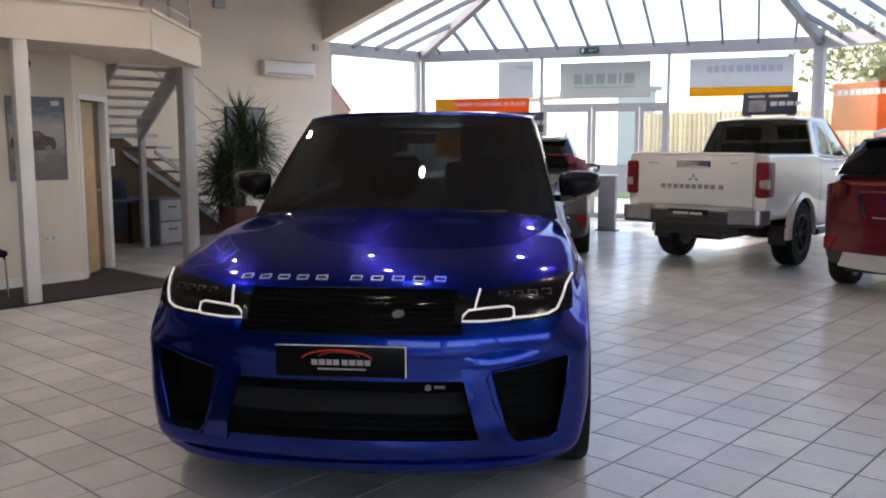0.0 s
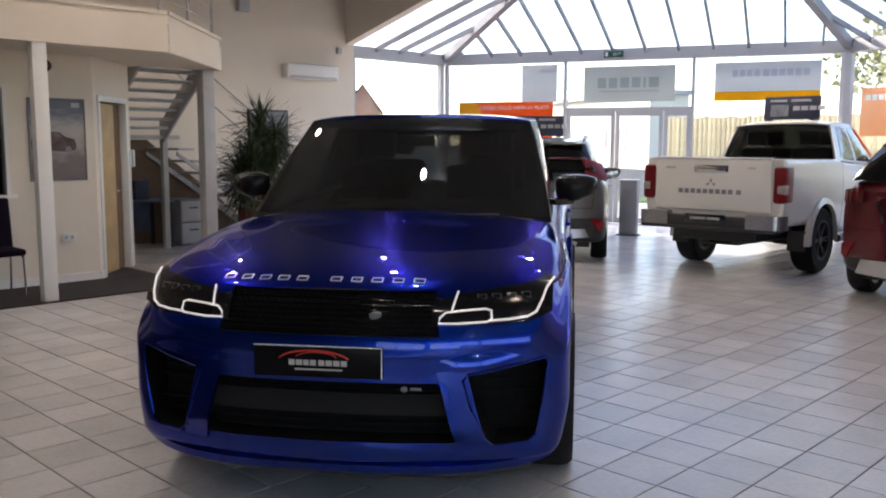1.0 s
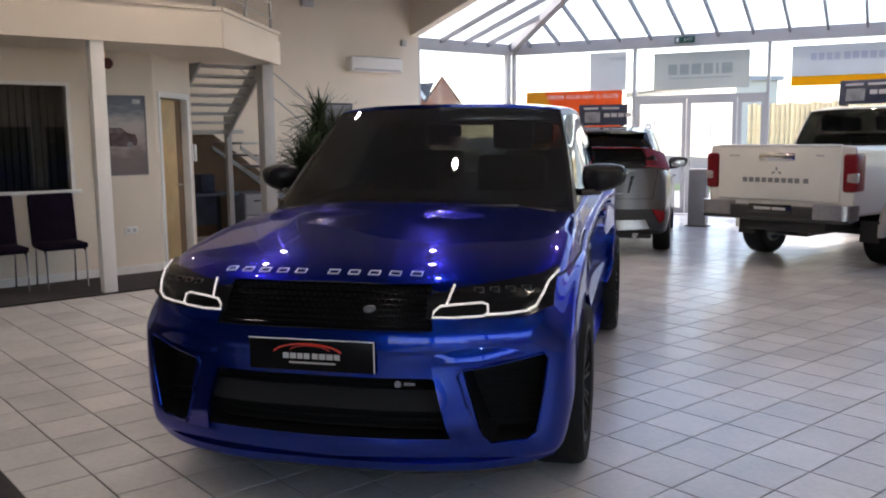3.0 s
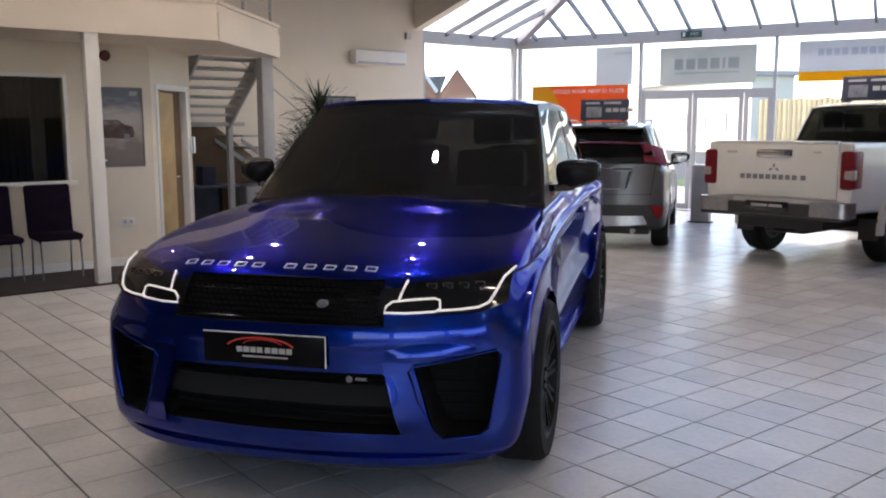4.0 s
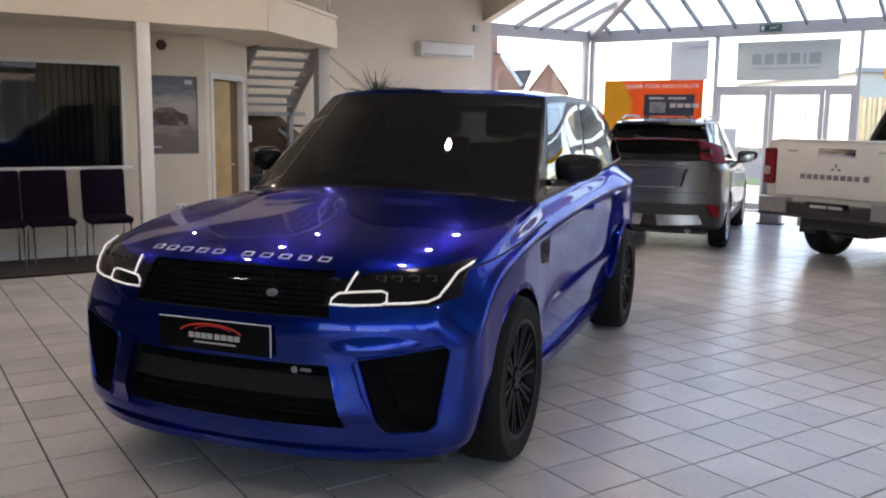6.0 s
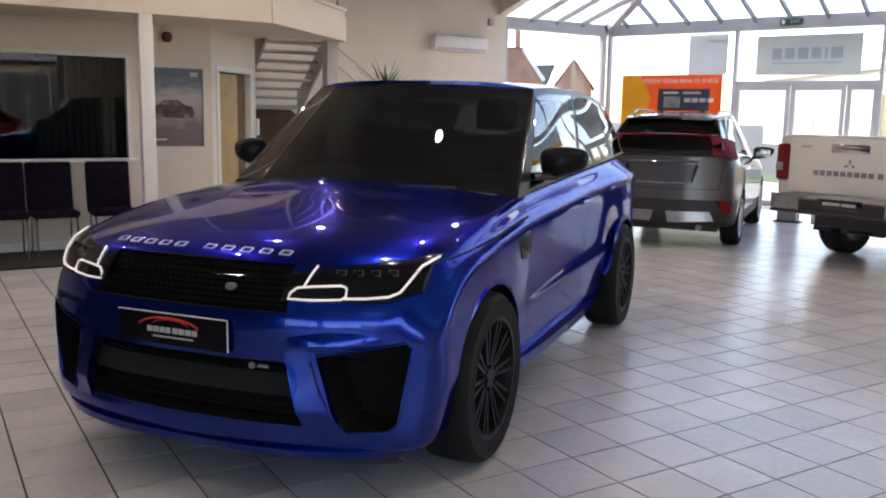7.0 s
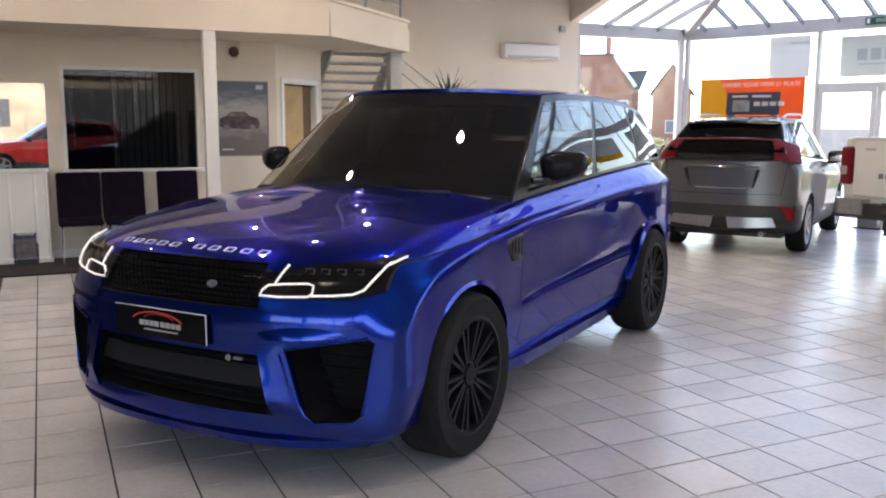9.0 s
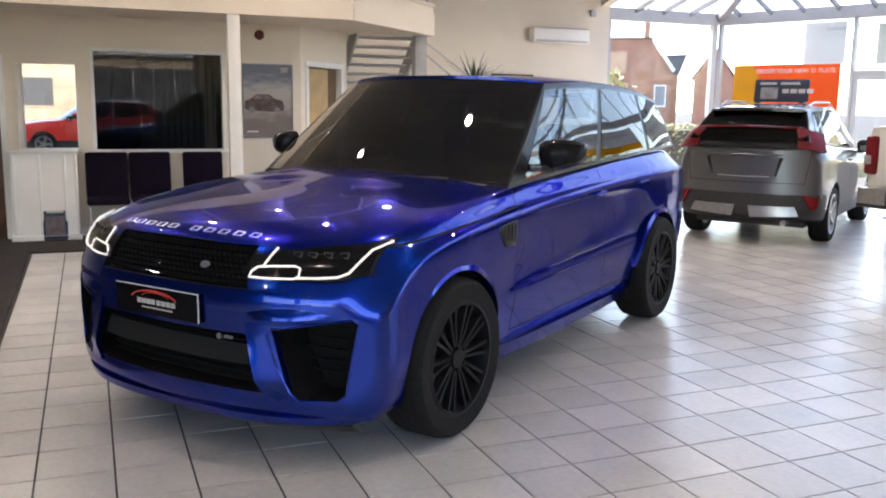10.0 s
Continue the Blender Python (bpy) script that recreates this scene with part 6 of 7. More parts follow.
# poster of a car in a landscape
poster = thing("poster", pose(OX, 3.68, 1.165), "framed poster of a car in a dusty landscape", "poster")
part("frame", boxes(((0, 0, 0), (0.02, 0.63, 0.012)), ((0, 0, 0.903), (0.02, 0.63, 0.915)), ((0, 0, 0.012), (0.02, 0.012, 0.903)), ((0, 0.618, 0.012), (0.02, 0.63, 0.903))), M_GREYBOLL, poster, smooth=False)
part("print", boxes(((0.002, 0.012, 0.012), (0.010, 0.618, 0.903))), M_PHOTO, poster, smooth=False)
bm = bmesh.new()
prism(bm, [(0.02, 0.37), (0.03, 0.46), (0.10, 0.485), (0.17, 0.54), (0.33, 0.545), (0.40, 0.49), (0.50, 0.465), (0.52, 0.40), (0.51, 0.345), (0.40, 0.325), (0.06, 0.345)], 0.0105, 0.0125, "x")
part("pictured_car", bm, M_PHOTO_DARK, poster)
bm = bmesh.new()
prism(bm, [(0.12, 0.485), (0.18, 0.53), (0.32, 0.533), (0.37, 0.49)], 0.0126, 0.0132, "x")
part("pictured_windows", bm, M_PHOTO_LAND, poster)
for y in (0.11, 0.43):
    part("pictured_wheel", rod(bmesh.new(), (0.0126, y, 0.35), (0.0134, y, 0.35), 0.036, seg=16), M_GREYBOLL, poster)
bar_row([0.09], 0.48, 0.05, 0.02, lambda a, b, d=0: (0.0105 + 0.002 * d, a, 0.82 + b), M_LIGHTSIGN, poster)
bar_row([0.14], 0.05, 0.02, 0.02, lambda a, b, d=0: (0.0105 + 0.002 * d, a, 0.07 + b), M_LIGHTSIGN, poster)

# fire bell
bell = thing("alarm_bell", pose(OX, 3.90, 2.43), "small dark red alarm bell on the wall", "alarm")
part("base", rod(bmesh.new(), (0, 0, 0), (0.03, 0, 0), 0.055, seg=20), M_POT, bell)
bm = bmesh.new()
rod(bm, (0.03, 0, 0), (0.055, 0, 0), 0.062, 0.045, 20)
part("dome", bm, M_POT, bell)

# white pedestal with a mirror panel and leaflet holder
ped = thing("display_pedestal", pose(-9.60, 1.40, 0.008), "white panelled pedestal against the wall", "pedestal")
part("body", boxes(((-0.10, -0.36, 0.06), (0.16, 0.34, 1.0))), M_WHITE, ped, smooth=False)
part("top", boxes(((-0.10, -0.38, 1.0), (0.18, 0.36, 1.03)), bevel=0.005), M_WHITE, ped)
part("plinth", boxes(((-0.10, -0.38, 0.0), (0.19, 0.36, 0.06)), bevel=0.005), M_WHITE, ped)
for y in (-0.34, -0.07, 0.19, 0.31):
    part("rib", boxes(((0.16, y, 0.07), (0.172, y + 0.03, 0.99)), bevel=0.004), M_WHITE, ped)
mirror = thing("wall_mirror", pose(OX, 1.14, 1.035), "frameless mirror panel above the pedestal", "mirror")
part("mirror_glass", boxes(((0.012, 0.012, 0.012), (0.02, 0.628, 0.968))), shader("mirror", (0.86, 0.87, 0.86), 0.01, 1.0), mirror, smooth=False)
part("edge", boxes(((0, 0, 0), (0.024, 0.64, 0.012)), ((0, 0, 0.968), (0.024, 0.64, 0.98)), ((0, 0, 0.012), (0.024, 0.012, 0.968)), ((0, 0.628, 0.012), (0.024, 0.64, 0.968))), M_WHITE, mirror, smooth=False)
leaf = thing("leaflet_holder", pose(-9.405, 1.48, 0.012), "small dark leaflet stand on the carpet by the pedestal", "leaflet")
part("board", boxes(((-0.012, -0.13, 0.01), (0.0, 0.13, 0.36)), bevel=0.004, m=pose(0, 0, 0, 0, -6, 0)), M_NAVY, leaf)
bar_row([0.18], -0.09, 0.02, 0.015, lambda a, b, d=0: (-0.032 + 0.003 * d, a, 0.31 + b), M_GREYSIGN, leaf)
part("picture", boxes(((0.0, -0.10, 0.05), (0.0015, 0.10, 0.27)), m=pose(0, 0, 0, 0, -6, 0)), M_PHOTO_DARK, leaf, smooth=False)
part("foot", boxes(((-0.06, -0.12, 0.0), (0.05, 0.12, 0.012)), bevel=0.003), M_BLACK, leaf)

door4 = thing("door_4", pose(OX, 0.1, 0), "brown wooden door in the office wall, shut", "door", kind="structure")
part("door_leaf", boxes(((0.002, 0.06, 0.01), (0.03, 0.86, 2.04)), bevel=0.003), M_DARKWOOD, door4)
part("frame", boxes(((0, 0, 0), (0.045, 0.06, 2.1)), ((0, 0.86, 0), (0.045, 0.92, 2.1)), ((0, 0.06, 2.04), (0.045, 0.86, 2.1))), M_WHITE, door4, smooth=False)

# power socket below the poster
sock = thing("wall_socket", pose(OX, 4.07, 0.52), "white double power socket on the office wall", "socket")
part("plate", boxes(((0, -0.075, -0.045), (0.012, 0.075, 0.045)), bevel=0.003), M_WHITE, sock)
for y in (-0.035, 0.035):
    part("outlet", boxes(((0.012, y - 0.02, -0.02), (0.0135, y + 0.02, 0.02))), M_FRAME, sock, smooth=False)

# intercom by the doorway
ic = thing("wall_phone", dm @ pose(1.14, -0.03, 1.28), "white wall phone beside the doorway", "phone")
part("base", boxes(((-0.05, 0.0, 0), (0.05, 0.03, 0.22)), bevel=0.01), M_WHITE, ic)
part("handset", boxes(((-0.03, -0.035, 0.0), (0.03, 0.0, 0.22)), bevel=0.015), M_SIGNWHITE, ic)

# air conditioner and small fittings on the tall wall
ac = thing("air_conditioner", pose(WX, 9.36, 2.755), "white wall-mounted air conditioner", "air conditioner")
part("casing", boxes(((0, 0, 0.0), (0.21, 1.16, 0.26)), bevel=0.03), M_WHITE, ac)
part("flap", boxes(((0.15, 0.05, 0.012), (0.216, 1.11, 0.05)), bevel=0.006), M_FRAME, ac)
part("intake", boxes(((0.04, 0.06, 0.262), (0.18, 1.1, 0.266))), M_GREYBOLL, ac, smooth=False)
for q, s_, lab in (((WX, 10.62, 3.27), (0.06, 0.11, 0.12), "small grey sensor box on the wall"), ((WX, 8.45, 3.83), (0.1, 0.22, 0.2), "small grey speaker box high on the wall")):
    solid("wall_box", boxes(((q[0], q[1], q[2]), (q[0] + s_[0], q[1] + s_[1], q[2] + s_[2])), bevel=0.01), M_FRAME, lab, "wall box")
scr = thing("wall_screen", pose(WX, 8.62, 1.50), "dark framed screen on the wall beside the plant", "screen")
part("frame", boxes(((0, 0, 0), (0.05, 0.84, 0.68)), bevel=0.01), M_BLACK, scr)
part("glass", boxes(((0.05, 0.03, 0.03), (0.053, 0.81, 0.65))), M_GREYBOLL, scr, smooth=False)


# potted yucca
def yucca(m):
    p = thing("potted_plant", m, "tall bushy dark green yucca in a square maroon pot", "plant")
    bm = bmesh.new()
    prism(bm, [(-0.20, -0.20), (0.20, -0.20), (0.20, 0.20), (-0.20, 0.20)], 0, 0.68, "z", 0.01)
    for v in bm.verts:
        k = 0.82 + 0.28 * v.co.z
        v.co.x *= k
        v.co.y *= k
    part("pot", bm, M_POT, p)
    part("soil", boxes(((-0.19, -0.19, 0.672), (0.19, 0.19, 0.685))), M_SOIL, p, smooth=False)
    rng = random.Random(4)
    heads = []
    for k, (x, y, h) in enumerate(((0.02, 0.03, 1.95), (-0.09, 0.08, 1.55), (0.08, -0.10, 1.35), (-0.05, -0.08, 1.15), (0.10, 0.10, 1.75), (-0.12, 0.02, 1.35), (0.02, 0.14, 1.5))):
        pts = [Vector((x * 0.6, y * 0.6, 0.66)), Vector((x, y, 0.66 + (h - 0.66) * 0.5)), Vector((x * 2.2, y * 2.2, h))]
        part("stem", sweep(bmesh.new(), pts, 0.028, 8), M_BARK, p)
        heads.append(pts[-1])
    bm = bmesh.new()
    for hd in heads:
        for i in range(230):
            az, el = rng.uniform(0, 2 * math.pi), rng.uniform(-0.75, 1.35)
            ln_ = rng.uniform(0.40, 0.68) * (1.0 if el > -0.2 else 0.85)
            d = Vector((math.cos(az) * math.cos(el), math.sin(az) * math.cos(el), math.sin(el)))
            base = hd + Vector((0, 0, rng.uniform(-0.38, 0.06)))
            side_ = d.cross(Vector((0, 0, 1)))
            if side_.length < 0.05:
                continue
            side_.normalize()
            droop = rng.uniform(0.05, 0.22)
            w = rng.uniform(0.011, 0.017)
            prev = None
            for s_, f in ((0.0, 0.6), (0.35, 1.0), (0.7, 0.7), (1.0, 0.05)):
                c = base + d * ln_ * s_ - Vector((0, 0, droop * s_ * s_))
                row = (bm.verts.new(c - side_ * w * f), bm.verts.new(c + Vector((0, 0, -0.004))), bm.verts.new(c + side_ * w * f))
                if prev:
                    bm.faces.new((prev[0], prev[1], row[1], row[0]))
                    bm.faces.new((prev[1], prev[2], row[2], row[1]))
                prev = row
    part("foliage", bm, M_LEAF, p)
    return p


yucca(pose(-10.45, 7.08, 0, 0, 0, 8) @ Matrix.Scale(0.97, 4))

# desk corner below the stairs
desk = thing("desk", pose(-12.35, 6.05, 0), "blue-grey office desk under the landing", "desk")
part("top", boxes(((-0.35, -0.6, 0.70), (0.35, 0.6, 0.735)), bevel=0.005), M_DESK, desk)
for x, y in ((-0.3, -0.55), (0.3, -0.55), (-0.3, 0.55), (0.3, 0.55)):
    part("leg", boxes(((x - 0.025, y - 0.025, 0), (x + 0.025, y + 0.025, 0.70))), M_BLACK, desk, smooth=False)
part("modesty_panel", boxes(((-0.33, -0.55, 0.2), (-0.31, 0.55, 0.70))), M_DESK, desk, smooth=False)
cab = thing("filing_cabinet", pose(-12.3, 6.95, 0), "grey two-drawer filing cabinet under the stairs", "cabinet")
part("body", boxes(((-0.3, -0.22, 0), (0.3, 0.22, 0.72)), bevel=0.008), M_GREYBOLL, cab)
for k in range(2):
    d_ = part("drawer", boxes(((0.3, -0.20, 0.04 + k * 0.34), (0.315, 0.20, 0.35 + k * 0.34)), bevel=0.004), M_STEEL, cab)
    part("handle", boxes(((0.315, -0.07, 0.24 + k * 0.34), (0.33, 0.07, 0.26 + k * 0.34))), M_BLACK, d_, smooth=False)
for k, (y, s_, lab, mt) in enumerate(((5.75, 0.30, "stack of grey papers on the desk", M_LIGHTSIGN), (6.25, 0.22, "dark box file on the desk", M_NAVY))):
    solid("papers" if k == 0 else "box_file", boxes(((-12.5, y - s_ / 2, 0.735), (-12.25, y + s_ / 2, 0.80 + k * 0.22)), bevel=0.004), mt, lab, "papers" if k == 0 else "file")

# grey totem near the entrance
tot = thing("totem_stand", pose(-8.10, 13.20, 0, 0, 0, 20), "grey metal totem stand near the entrance doors", "stand")
part("column", boxes(((-0.15, -0.10, 0.02), (0.15, 0.10, 0.96)), bevel=0.012), M_GREYBOLL, tot)
part("base", boxes(((-0.19, -0.14, 0.0), (0.19, 0.14, 0.02)), bevel=0.005), M_BLACK, tot)
part("cap", boxes(((-0.16, -0.11, 0.96), (0.16, 0.11, 0.98)), bevel=0.005), M_STEEL, tot)

# exit sign under the eaves beam
ex = thing("exit_sign", Matrix.Translation(bay(3.61, 0.03, 3.36)) @ Matrix.Rotation(ANG, 4, "Z"), "small green exit sign fixed to the eaves beam", "sign")
part("box", boxes(((-0.19, -0.03, -0.06), (0.19, 0.03, 0.06)), bevel=0.006), M_GREEN, ex)
bm = text_mesh("EXIT", 0.08, 0.001)
bmesh.ops.transform(bm, matrix=pose(0.07, -0.031, 0, 90, 0, 0), verts=bm.verts)
part("lettering", bm, M_SIGNWHITE, ex, smooth=False)
part("pictogram", boxes(((-0.16, -0.032, -0.04), (-0.11, -0.030, 0.04))), M_SIGNWHITE, ex, smooth=False)


# hanging signs along the front
def hanging(name, s0, s1, z0, z1, label, fields, out=0.11):
    t_ = thing(name, Matrix.Translation(bay((s0 + s1) / 2, -out, z0)) @ Matrix.Rotation(ANG, 4, "Z"), label, "sign")
    w, h = (s1 - s0) / 2, z1 - z0
    for a, b, mt in fields:
        part("panel", boxes(((-w, -0.01, h * a), (w, 0.01, h * b)), bevel=0.0), mt, t_, smooth=False)
    for x in (-w * 0.8, w * 0.8):
        part("hanger", rod(bmesh.new(), (x, 0, h), (x, 0, ZB - z0 + 0.02), 0.004, seg=6), M_STEEL, t_)
    return t_, w, h


sg, w, h = hanging("model_sign", 2.99, 4.80, 2.43, 3.135, "grey hanging sign with dark bars, seen from behind", [(0, 1, M_GREYSIGN)])
bar_row([0.17, 0.17, 0.18, 0.17, 0.05, 0.20], -0.62, 0.20, 0.055, lambda a, b, d=0: (a, -0.0105 - 0.003 * d, 0.28 + b), M_GREYTEXT, sg)
bar_row([1.2], -0.6, 0.02, 0.0, lambda a, b, d=0: (a, -0.0105 - 0.003 * d, 0.20 + b), M_GREYTEXT, sg)
sg, w, h = hanging("banner_sign", 5.54, 7.42, 2.42, 3.14, "pale hanging banner with a yellow lower edge", [(0.24, 1, M_LIGHTSIGN), (0, 0.24, M_YELLOW)])
bar_row([0.10] * 4 + [0.0] + [0.11] * 6, -0.62, 0.13, 0.03, lambda a, b, d=0: (a, -0.0105 - 0.003 * d, 0.45 + b), M_PALETEXT, sg)
sg, w, h = hanging("side_banner", 1.64, 2.40, 2.46, 3.22, "pale blue-grey hanging banner", [(0, 1, M_LIGHTSIGN)], 0.22)
bar_row([0.07] * 4, 0.02, 0.05, 0.02, lambda a, b, d=0: (a, -0.0105 - 0.003 * d, 0.6 + b), M_PALETEXT, sg)
sg, w, h = hanging("orange_banner", 0.16, 2.27, 1.22, 2.48, "orange banner reading order your new 21 plate", [(0, 1, M_ORANGE)], 0.4)
bm = text_mesh("ORDER YOUR NEW 21 PLATE", 0.118, 0.001)
bmesh.ops.transform(bm, matrix=pose(0.20, -0.012, h - 0.13, 90, 0, 0), verts=bm.verts)
part("lettering", bm, M_SIGNWHITE, sg, smooth=False)
part("panel", prism(bmesh.new(), [(-1.05, h), (-0.66, h), (-0.40, h - 0.45), (-0.62, 0.0), (-1.05, 0.0)], -0.0125, -0.0105, "y"), M_YELLOW, sg, smooth=False)
t_ = thing("orange_banner", Matrix.Translation(APEX + D2 * 0.75 - N2 * 0.16 + Vector((0, 0, 1.75))) @ Matrix.Rotation(-ANG, 4, "Z"), "orange banner with white bars", "sign")
part("panel", boxes(((-0.55, -0.01, 0), (1.1, 0.01, 0.85))), M_ORANGE, t_, smooth=False)
bar_row([0.1] * 9, -0.45, 0.1, 0.03, lambda a, b, d=0: (a, -0.0105 - 0.003 * d, 0.63 + b), M_SIGNWHITE, t_)
for x in (-0.45, 1.0):
    part("hanger", rod(bmesh.new(), (x, 0, 0.85), (x, 0, ZB - 1.75 + 0.02), 0.004, seg=6), M_STEEL, t_)


# advertising boards on the car roofs
def roof_board(m, w, h, label):
    b = thing("roof_board", m, label, "sign")
    part("panel", boxes(((-w / 2, -0.012, 0.02), (w / 2, 0.012, h)), bevel=0.004, m=pose(0, 0, 0, -8, 0, 0)), M_NAVY, b)
    mm = pose(0, 0, 0, -8, 0, 0)
    bar_row([w * 0.3, w * 0.35], -w * 0.4, 0.03, 0.06, lambda a, c, d=0: mm @ Vector((a, -0.0125 - 0.003 * d, h * 0.78 + c)), M_LIGHTSIGN, b)
    bar_row([w * 0.12] * 4, w * 0.02, 0.06, 0.02, lambda a, c, d=0: mm @ Vector((a, -0.0125 - 0.003 * d, h * 0.42 + c)), M_LIGHTSIGN, b)
    part("picture", boxes(((-w * 0.38, -0.016, h * 0.18), (-w * 0.06, -0.0125, h * 0.66)), m=mm), M_PHOTO_SKY, b, smooth=False)
    for x in (-w * 0.4, w * 0.4):
        part("foot", boxes(((x - 0.03, -0.10, 0.0), (x + 0.03, 0.10, 0.02)), bevel=0.004), M_BLACK, b)
    return b


roof_board(pose(-4.87, 12.15, 1.925, 0, 0, 5), 0.76, 0.34, "dark blue advertising board on the pickup roof")
roof_board(pose(-8.39, 11.0, 1.695, 0, 0, 34), 0.74, 0.34, "dark blue advertising board on the crossover roof")

# ---------------------------------------------------------------- outside
ground = solid("ground", boxes(((-400, -400, -0.6), (400, 400, -0.21))), M_ASPHALT, "dark asphalt yard and road", "ground", kind="structure", smooth=False)
bm = bmesh.new()
prism(bm, [(WX - 5, 6.0), (WX - 0.26, 6.0), (WX - 0.26, 13.9), (APEX.x, APEX.y + 0.3), (END.x + 0.3, 13.9), (END.x + 0.3, 6.0), (END.x + 8, 6.0), (END.x + 8, 21.5), (WX - 5, 21.5)], -0.3, -0.05, "z")
solid("pavement", bm, M_PAVE, "pale paved forecourt in front of the doors", "pavement", kind="structure", smooth=False)
solid("pavement_2", boxes(((RX + 0.21, -8, -0.3), (RX + 6, 8, -0.05))), M_PAVE, "pale paved parking strip beside the display windows", "pavement", kind="structure", smooth=False)
solid("lawn", boxes(((-40, 21.6, -0.3), (20, 24.0, -0.04))), M_GRASS, "strip of grass beside the forecourt", "lawn", kind="structure", smooth=False)

fence = thing("timber_fence", Matrix.Identity(4), "tall pale timber fence of upright boards", "fence", kind="structure")
bmB = boxes(((-0.07, -0.012, 0), (0.07, 0.012, 2.5)), bevel=0.004)
b0 = part("board", bmB, M_FENCE, fence)
rng = random.Random(2)
b0.matrix_basis = pose(-13.7, 24.3, -0.1)
for k in range(1, 122):
    ob = b0.copy()
    scene.collection.objects.link(ob)
    ob.matrix_basis = pose(-13.7 + 0.15 * k, 24.3 + rng.uniform(-0.006, 0.006), -0.1 + rng.uniform(-0.03, 0.03))
part("rail", boxes(((-13.8, 24.32, 0.4), (4.4, 24.37, 0.5)), ((-13.8, 24.32, 1.9), (4.4, 24.37, 2.0))), M_FENCE, fence, smooth=False)


def house(m, w, d, eaves, ridge, label, windows, stack=0.3):
    """Brick house with a gable looking along -y."""
    h = thing("brick_house", m, label, "house")
    bm = bmesh.new()
    prism(bm, [(-w / 2, 0), (w / 2, 0), (w / 2, eaves), (0, ridge), (-w / 2, eaves)], 0, d, "y")
    part("wall", bm, M_BRICK, h, smooth=False)
    for s in (1, -1):
        bm = bmesh.new()
        v = [bm.verts.new(p) for p in ((0, -0.25, ridge + 0.12), (s * (w / 2 + 0.3), -0.25, eaves - 0.1), (s * (w / 2 + 0.3), d + 0.2, eaves - 0.1), (0, d + 0.2, ridge + 0.12))]
        bm.faces.new(v)
        bmesh.ops.solidify(bm, geom=bm.faces[:], thickness=0.1)
        part("roof", bm, M_ROOFTILE, h, smooth=False)
    if stack:
        part("chimney", boxes(((-w * 0.2, d * stack, eaves), (-w * 0.2 + 0.6, d * stack + 0.6, ridge + 0.9))), M_BRICK, h, smooth=False)
    for x, z in windows:
        wn_ = part("window", boxes(((x - 0.5, -0.04, z), (x + 0.5, 0.05, z + 1.2))), M_WHITE, h, smooth=False)
        part("pane", boxes(((x - 0.43, -0.05, z + 0.07), (x + 0.43, -0.041, z + 1.13))), M_GREYBOLL, wn_, smooth=False)
    return h


house(pose(-64.6, 55.4, -0.2, 0, 0, 50), 3.5, 10, 4.7, 7.35, "red brick house with a gable", [(0.0, 1.0)], 0)

terrace = thing("brick_terrace", pose(-32.95, 26.1, -0.2, 0, 0, 54.6), "red brick terrace with a white bargeboard and slate roof", "house")
part("wall", boxes(((-6, 0, 0), (0, 6, 4.95))), M_BRICK, terrace, smooth=False)
part("gable_wall", prism(bmesh.new(), [(0.0, 0.0), (0.95, 0.0), (0.95, 3.5), (0.0, 4.9)], 0.05, 5.5, "y"), M_BRICK, terrace, smooth=False)
part("coping", boxes(((-6.1, -0.06, 4.95), (0.05, 6.05, 5.04))), M_ROOFTILE, terrace, smooth=False)
part("bargeboard", prism(bmesh.new(), [(-0.05, 4.98), (0.07, 5.06), (1.12, 3.58), (1.0, 3.46)], -0.05, 0.06, "y"), M_WHITE, terrace, smooth=False)
stack = part("chimney", boxes(((-0.36, 0.3, 5.04), (-0.10, 0.7, 6.0))), M_BRICK, terrace, smooth=False)
part("pot", rod(bmesh.new(), (-0.23, 0.5, 6.0), (-0.23, 0.5, 6.4), 0.09, seg=10), M_ROOFTILE, stack)
part("roof", prism(bmesh.new(), [(0.30, 4.40), (1.72, 4.46), (1.36, 3.5), (0.9, 3.5)], 3.0, 8.0, "y"), M_SLATE, terrace, "dark slate roof", smooth=False)
part("rear_wall", boxes(((0.95, 3.2, 0), (1.32, 8.0, 3.5))), M_BRICK, terrace, smooth=False)
wn_ = part("window", boxes(((0.20, 0.0, 1.9), (0.75, 0.12, 2.9))), M_WHITE, terrace, smooth=False)
part("pane", boxes(((0.26, -0.01, 1.96), (0.69, 0.0, 2.84))), M_GREYBOLL, wn_, smooth=False)

shop = thing("far_building", pose(-26, 50, -0.2, 0, 0, -30), "long pale rendered building across the road", "building")
part("wall", boxes(((-26, 0, 0), (-6.8, 3, 5.2))), M_RENDERED, shop, smooth=False)
part("roof", boxes(((-26.3, -0.3, 5.2), (-6.5, 3.3, 5.5))), M_STEEL, shop, smooth=False)
for k in range(5):
    x = -24.5 + k * 3.2
    wn_ = part("window", boxes(((x, -0.05, 1.4), (x + 1.6, 0.1, 2.9))), M_FRAME, shop, smooth=False)
    part("pane", boxes(((x + 0.08, -0.06, 1.48), (x + 1.52, -0.051, 2.82))), M_STEEL, wn_, smooth=False)


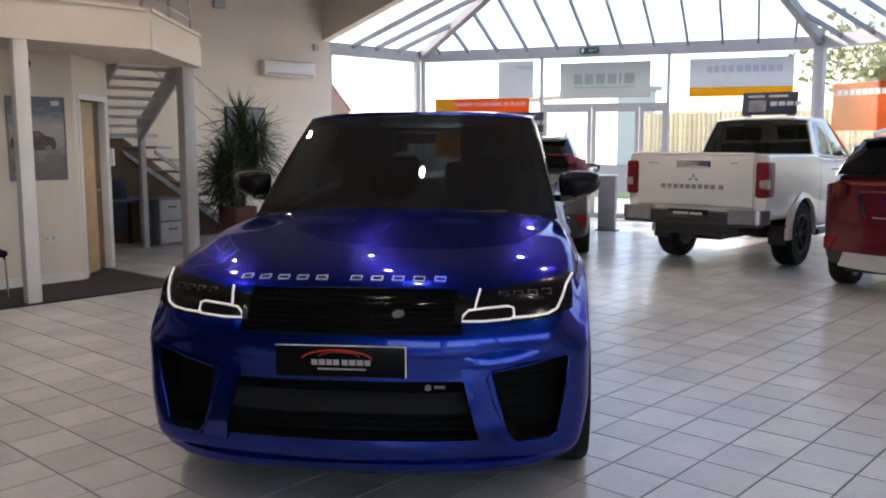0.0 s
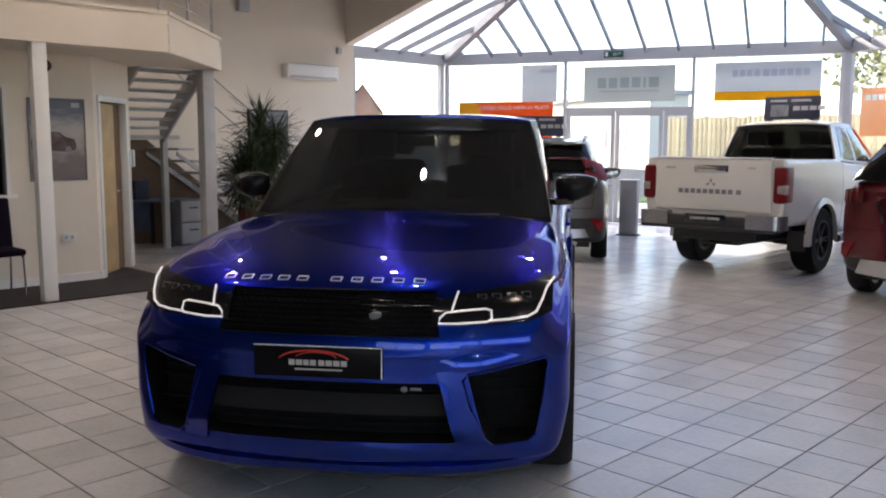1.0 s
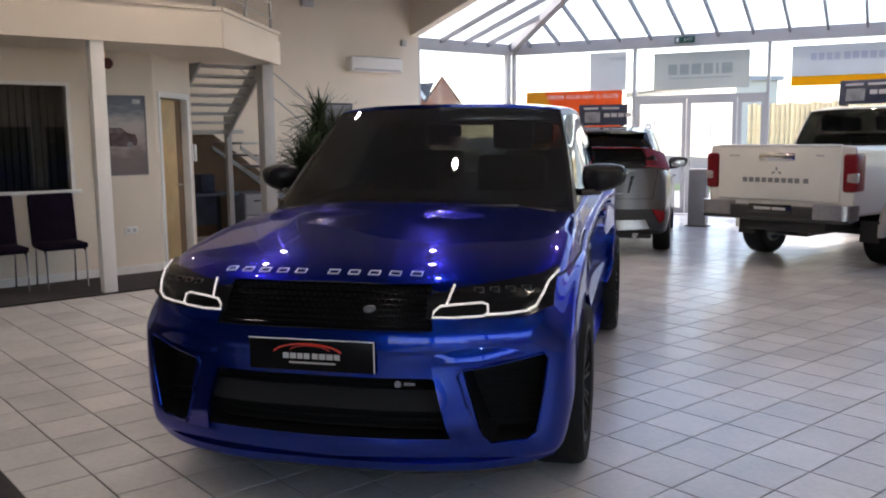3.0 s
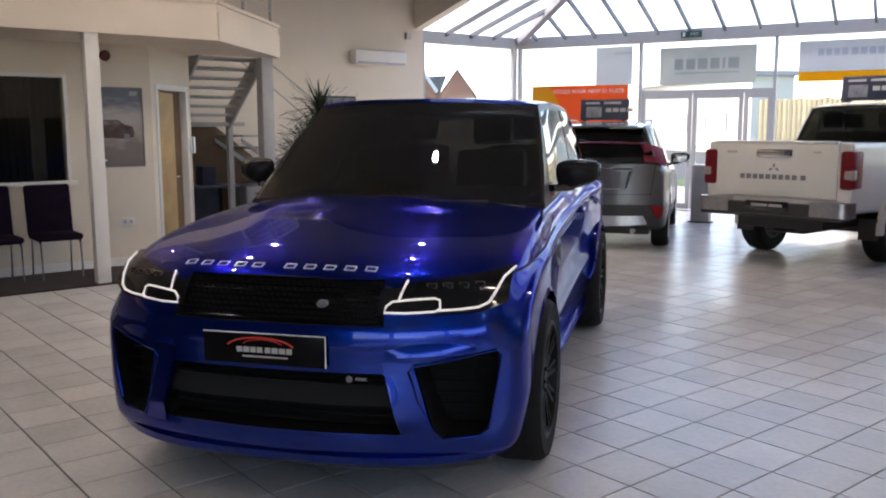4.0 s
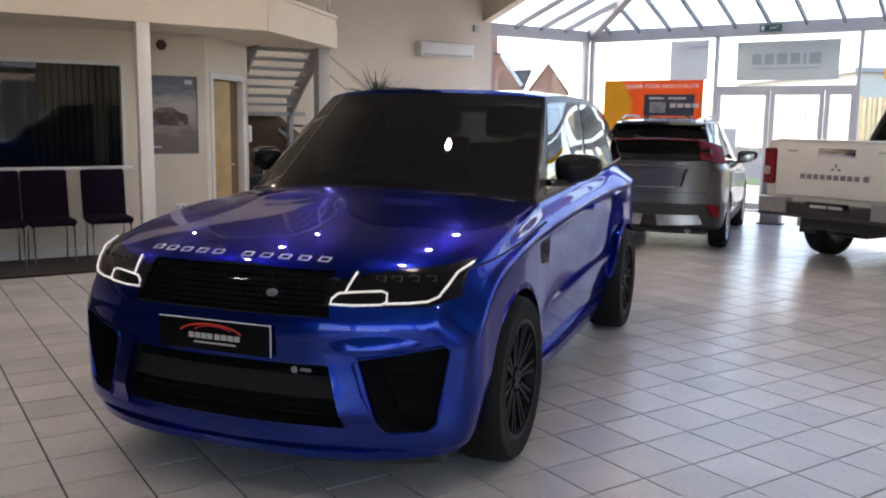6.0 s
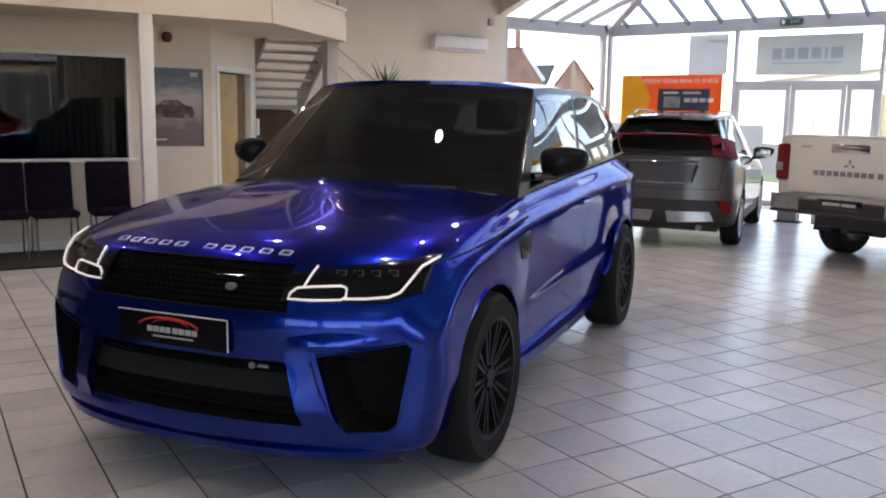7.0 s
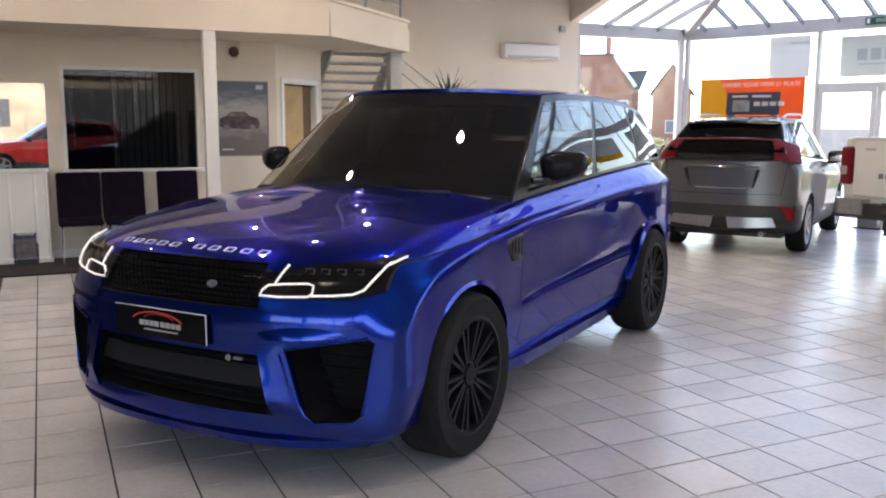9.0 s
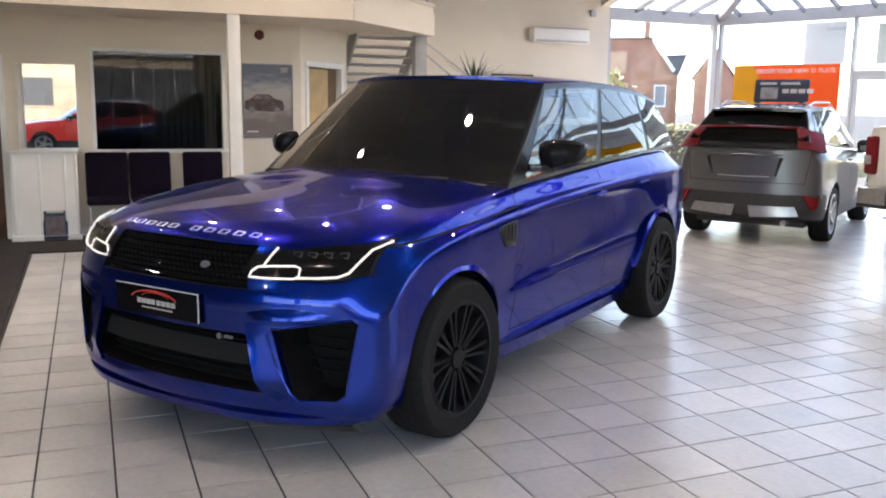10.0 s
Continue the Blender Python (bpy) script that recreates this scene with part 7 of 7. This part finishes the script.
def tree(m, height, spread, seed, label):
    t_ = thing("tree", m, label, "tree", "trees outside")
    rng = random.Random(seed)
    bm = bmesh.new()
    rod(bm, (0, 0, 0), (0, 0, height * 0.45), 0.14, 0.09, 10)
    tips = []
    for k in range(8):
        az = rng.uniform(0, 6.28)
        a = Vector((0, 0, height * rng.uniform(0.3, 0.45)))
        b = Vector((math.cos(az) * spread * rng.uniform(0.4, 0.9), math.sin(az) * spread * rng.uniform(0.4, 0.9), height * rng.uniform(0.55, 0.95)))
        rod(bm, a, b, 0.05, 0.015, 6)
        tips += [a.lerp(b, q) for q in (0.6, 0.8, 1.0)]
    part("trunk", bm, M_BARK, t_)
    bm = bmesh.new()
    for c in tips:
        for k in range(90):
            p = c + Vector((rng.gauss(0, 0.5), rng.gauss(0, 0.5), rng.gauss(0, 0.4)))
            r = rng.uniform(0.09, 0.19)
            n = Vector((rng.gauss(0, 1), rng.gauss(0, 1), rng.gauss(0, 1))).normalized()
            u = n.orthogonal().normalized() * r
            v = n.cross(u)
            bm.faces.new([bm.verts.new(p + q) for q in (u, v * 0.6, -u, -v * 0.6)])
    part("crown", bm, M_TREELEAF, t_)


M_TREELEAF = shader("spring_leaf", (0.42, 0.40, 0.18), 0.6, island=0.3)
for x, y, h_, s_, sd in ((-10.5, 36, 6.5, 2.4, 2), (-4.5, 33, 6.0, 2.2, 3), (1.0, 34, 6.5, 2.4, 4), (-24.5, 17.5, 3.0, 1.1, 6), (18.0, 9.0, 6.0, 2.4, 9)):
    tree(pose(x, y, -0.2, 0, 0, sd * 40), h_, s_, sd, "leafy tree beyond the forecourt")
hedge = thing("hedge", Matrix.Identity(4), "low clipped green hedge outside the side window", "hedge")
bm = bmesh.new()
rng = random.Random(9)
for k in range(3500):
    p = Vector((-21.0 + rng.uniform(-0.45, 0.45), rng.uniform(8, 20), rng.uniform(-0.1, 1.15)))
    r = rng.uniform(0.05, 0.10)
    n = Vector((rng.gauss(0, 1), rng.gauss(0, 1), rng.gauss(0, 1))).normalized()
    u = n.orthogonal().normalized() * r
    v = n.cross(u)
    bm.faces.new([bm.verts.new(p + q) for q in (u, v * 0.6, -u, -v * 0.6)])
part("foliage", bm, M_TREELEAF, hedge)
part("branches", boxes(((-21.3, 8.1, -0.2), (-20.7, 19.9, 0.95))), M_BARK, hedge, smooth=False)

east = thing("far_building", pose(23, 4, -0.2, 0, 0, -90), "low grey industrial unit beyond the car park", "building")
part("wall", boxes(((-12, 0, 0), (14, 6, 3.9))), M_EASTWALL, east, smooth=False)
part("roof", boxes(((-12.3, -0.3, 3.9), (14.3, 6.3, 4.2))), M_GREYBOLL, east, smooth=False)
front = part("shopfront", boxes(((-5.6, -0.03, 0.05), (1.9, 0.1, 3.35))), M_BLIND_INTERIOR, east, "dark glazed shopfront", smooth=False)
for k in range(9):
    x = -5.6 + k * 0.9375
    part("mullion", boxes(((x - 0.03, -0.08, 0.05), (x + 0.03, -0.031, 3.35))), M_GREYBOLL, front, smooth=False)
for x in (-10.5, -7.9, 3.4, 6.2, 9.2):
    w_ = part("window", boxes(((x, -0.04, 1.5), (x + 1.5, 0.1, 2.9))), M_EASTWALL, east, smooth=False)
    part("pane", boxes(((x + 0.08, -0.05, 1.58), (x + 1.42, -0.041, 2.82))), M_BLIND_INTERIOR, w_, smooth=False)

# ---------------------------------------------------------------- floor tiles
TILE = bpy.data.meshes.new("tile")
bm = bmesh.new()
g_ = T / 2 - 0.0047
v = [bm.verts.new(p) for p in ((-g_, -g_, -0.006), (g_, -g_, -0.006), (g_, g_, -0.006), (-g_, g_, -0.006))]
x_ = [bm.verts.new(p) for p in ((-g_, -g_, 0), (g_, -g_, 0), (g_, g_, 0), (-g_, g_, 0))]
bm.faces.new(x_)
for i in range(4):
    bm.faces.new((v[i], v[(i + 1) % 4], x_[(i + 1) % 4], x_[i]))
bm.to_mesh(TILE)
TILE_V = [tuple(q.co) for q in bm.verts]
bm.verts.index_update()
TILE_F = [tuple(q.index for q in f.verts) for f in bm.faces]
bm.free()
TILE.materials.append(M_TILE)


def inside(x, y):
    """Whether a tile centre lies on the tiled floor."""
    if x < WX + 0.1 or x > RX - 0.1 or y < BY + 0.1:
        return False
    if y < 1.24 + T / 2 and -8.6 < x < -3.3:
        return False
    if x < -8.6 and y < 5.0:
        return False
    if y > FY - 0.2:
        p = Vector((x, y, 0))
        if x > END.x - 0.1 or (p - P0).dot(N1) < 0.1 or (p - APEX).dot(N2) < 0.1:
            return False
    return True


rng = random.Random(11)
verts, faces, count = [], [], 0
for i in range(-40, 30):
    for j in range(-34, 44):
        x, y = TX + (i + 0.5) * T, TY + (j + 0.5) * T
        if not inside(x, y):
            continue
        dz, ax, ay = rng.uniform(-0.0006, 0.0006), rng.uniform(-0.0012, 0.0012), rng.uniform(-0.0012, 0.0012)
        if -3.5 < x < 1.0 and 1.26 < y < 6.5 and count < 300:
            ob = new("tile", TILE)
            ob.parent = floor
            ob.matrix_basis = Matrix.Translation((x, y, dz)) @ Euler((ax, ay, 0)).to_matrix().to_4x4()
            count += 1
        else:
            k = len(verts)
            verts += [(x + a, y + b, c + dz + (ax * b - ay * a if c > -0.005 else 0)) for a, b, c in TILE_V]
            faces += [tuple(k + q for q in f) for f in TILE_F]
me = bpy.data.meshes.new("tile_field")
me.from_pydata(verts, [], faces)
me.materials.append(M_TILE_REST)
tf = new("tile_field", me)
tf.parent = floor
tagged(tf, "pale grey ceramic floor tiles", kind="stuff")
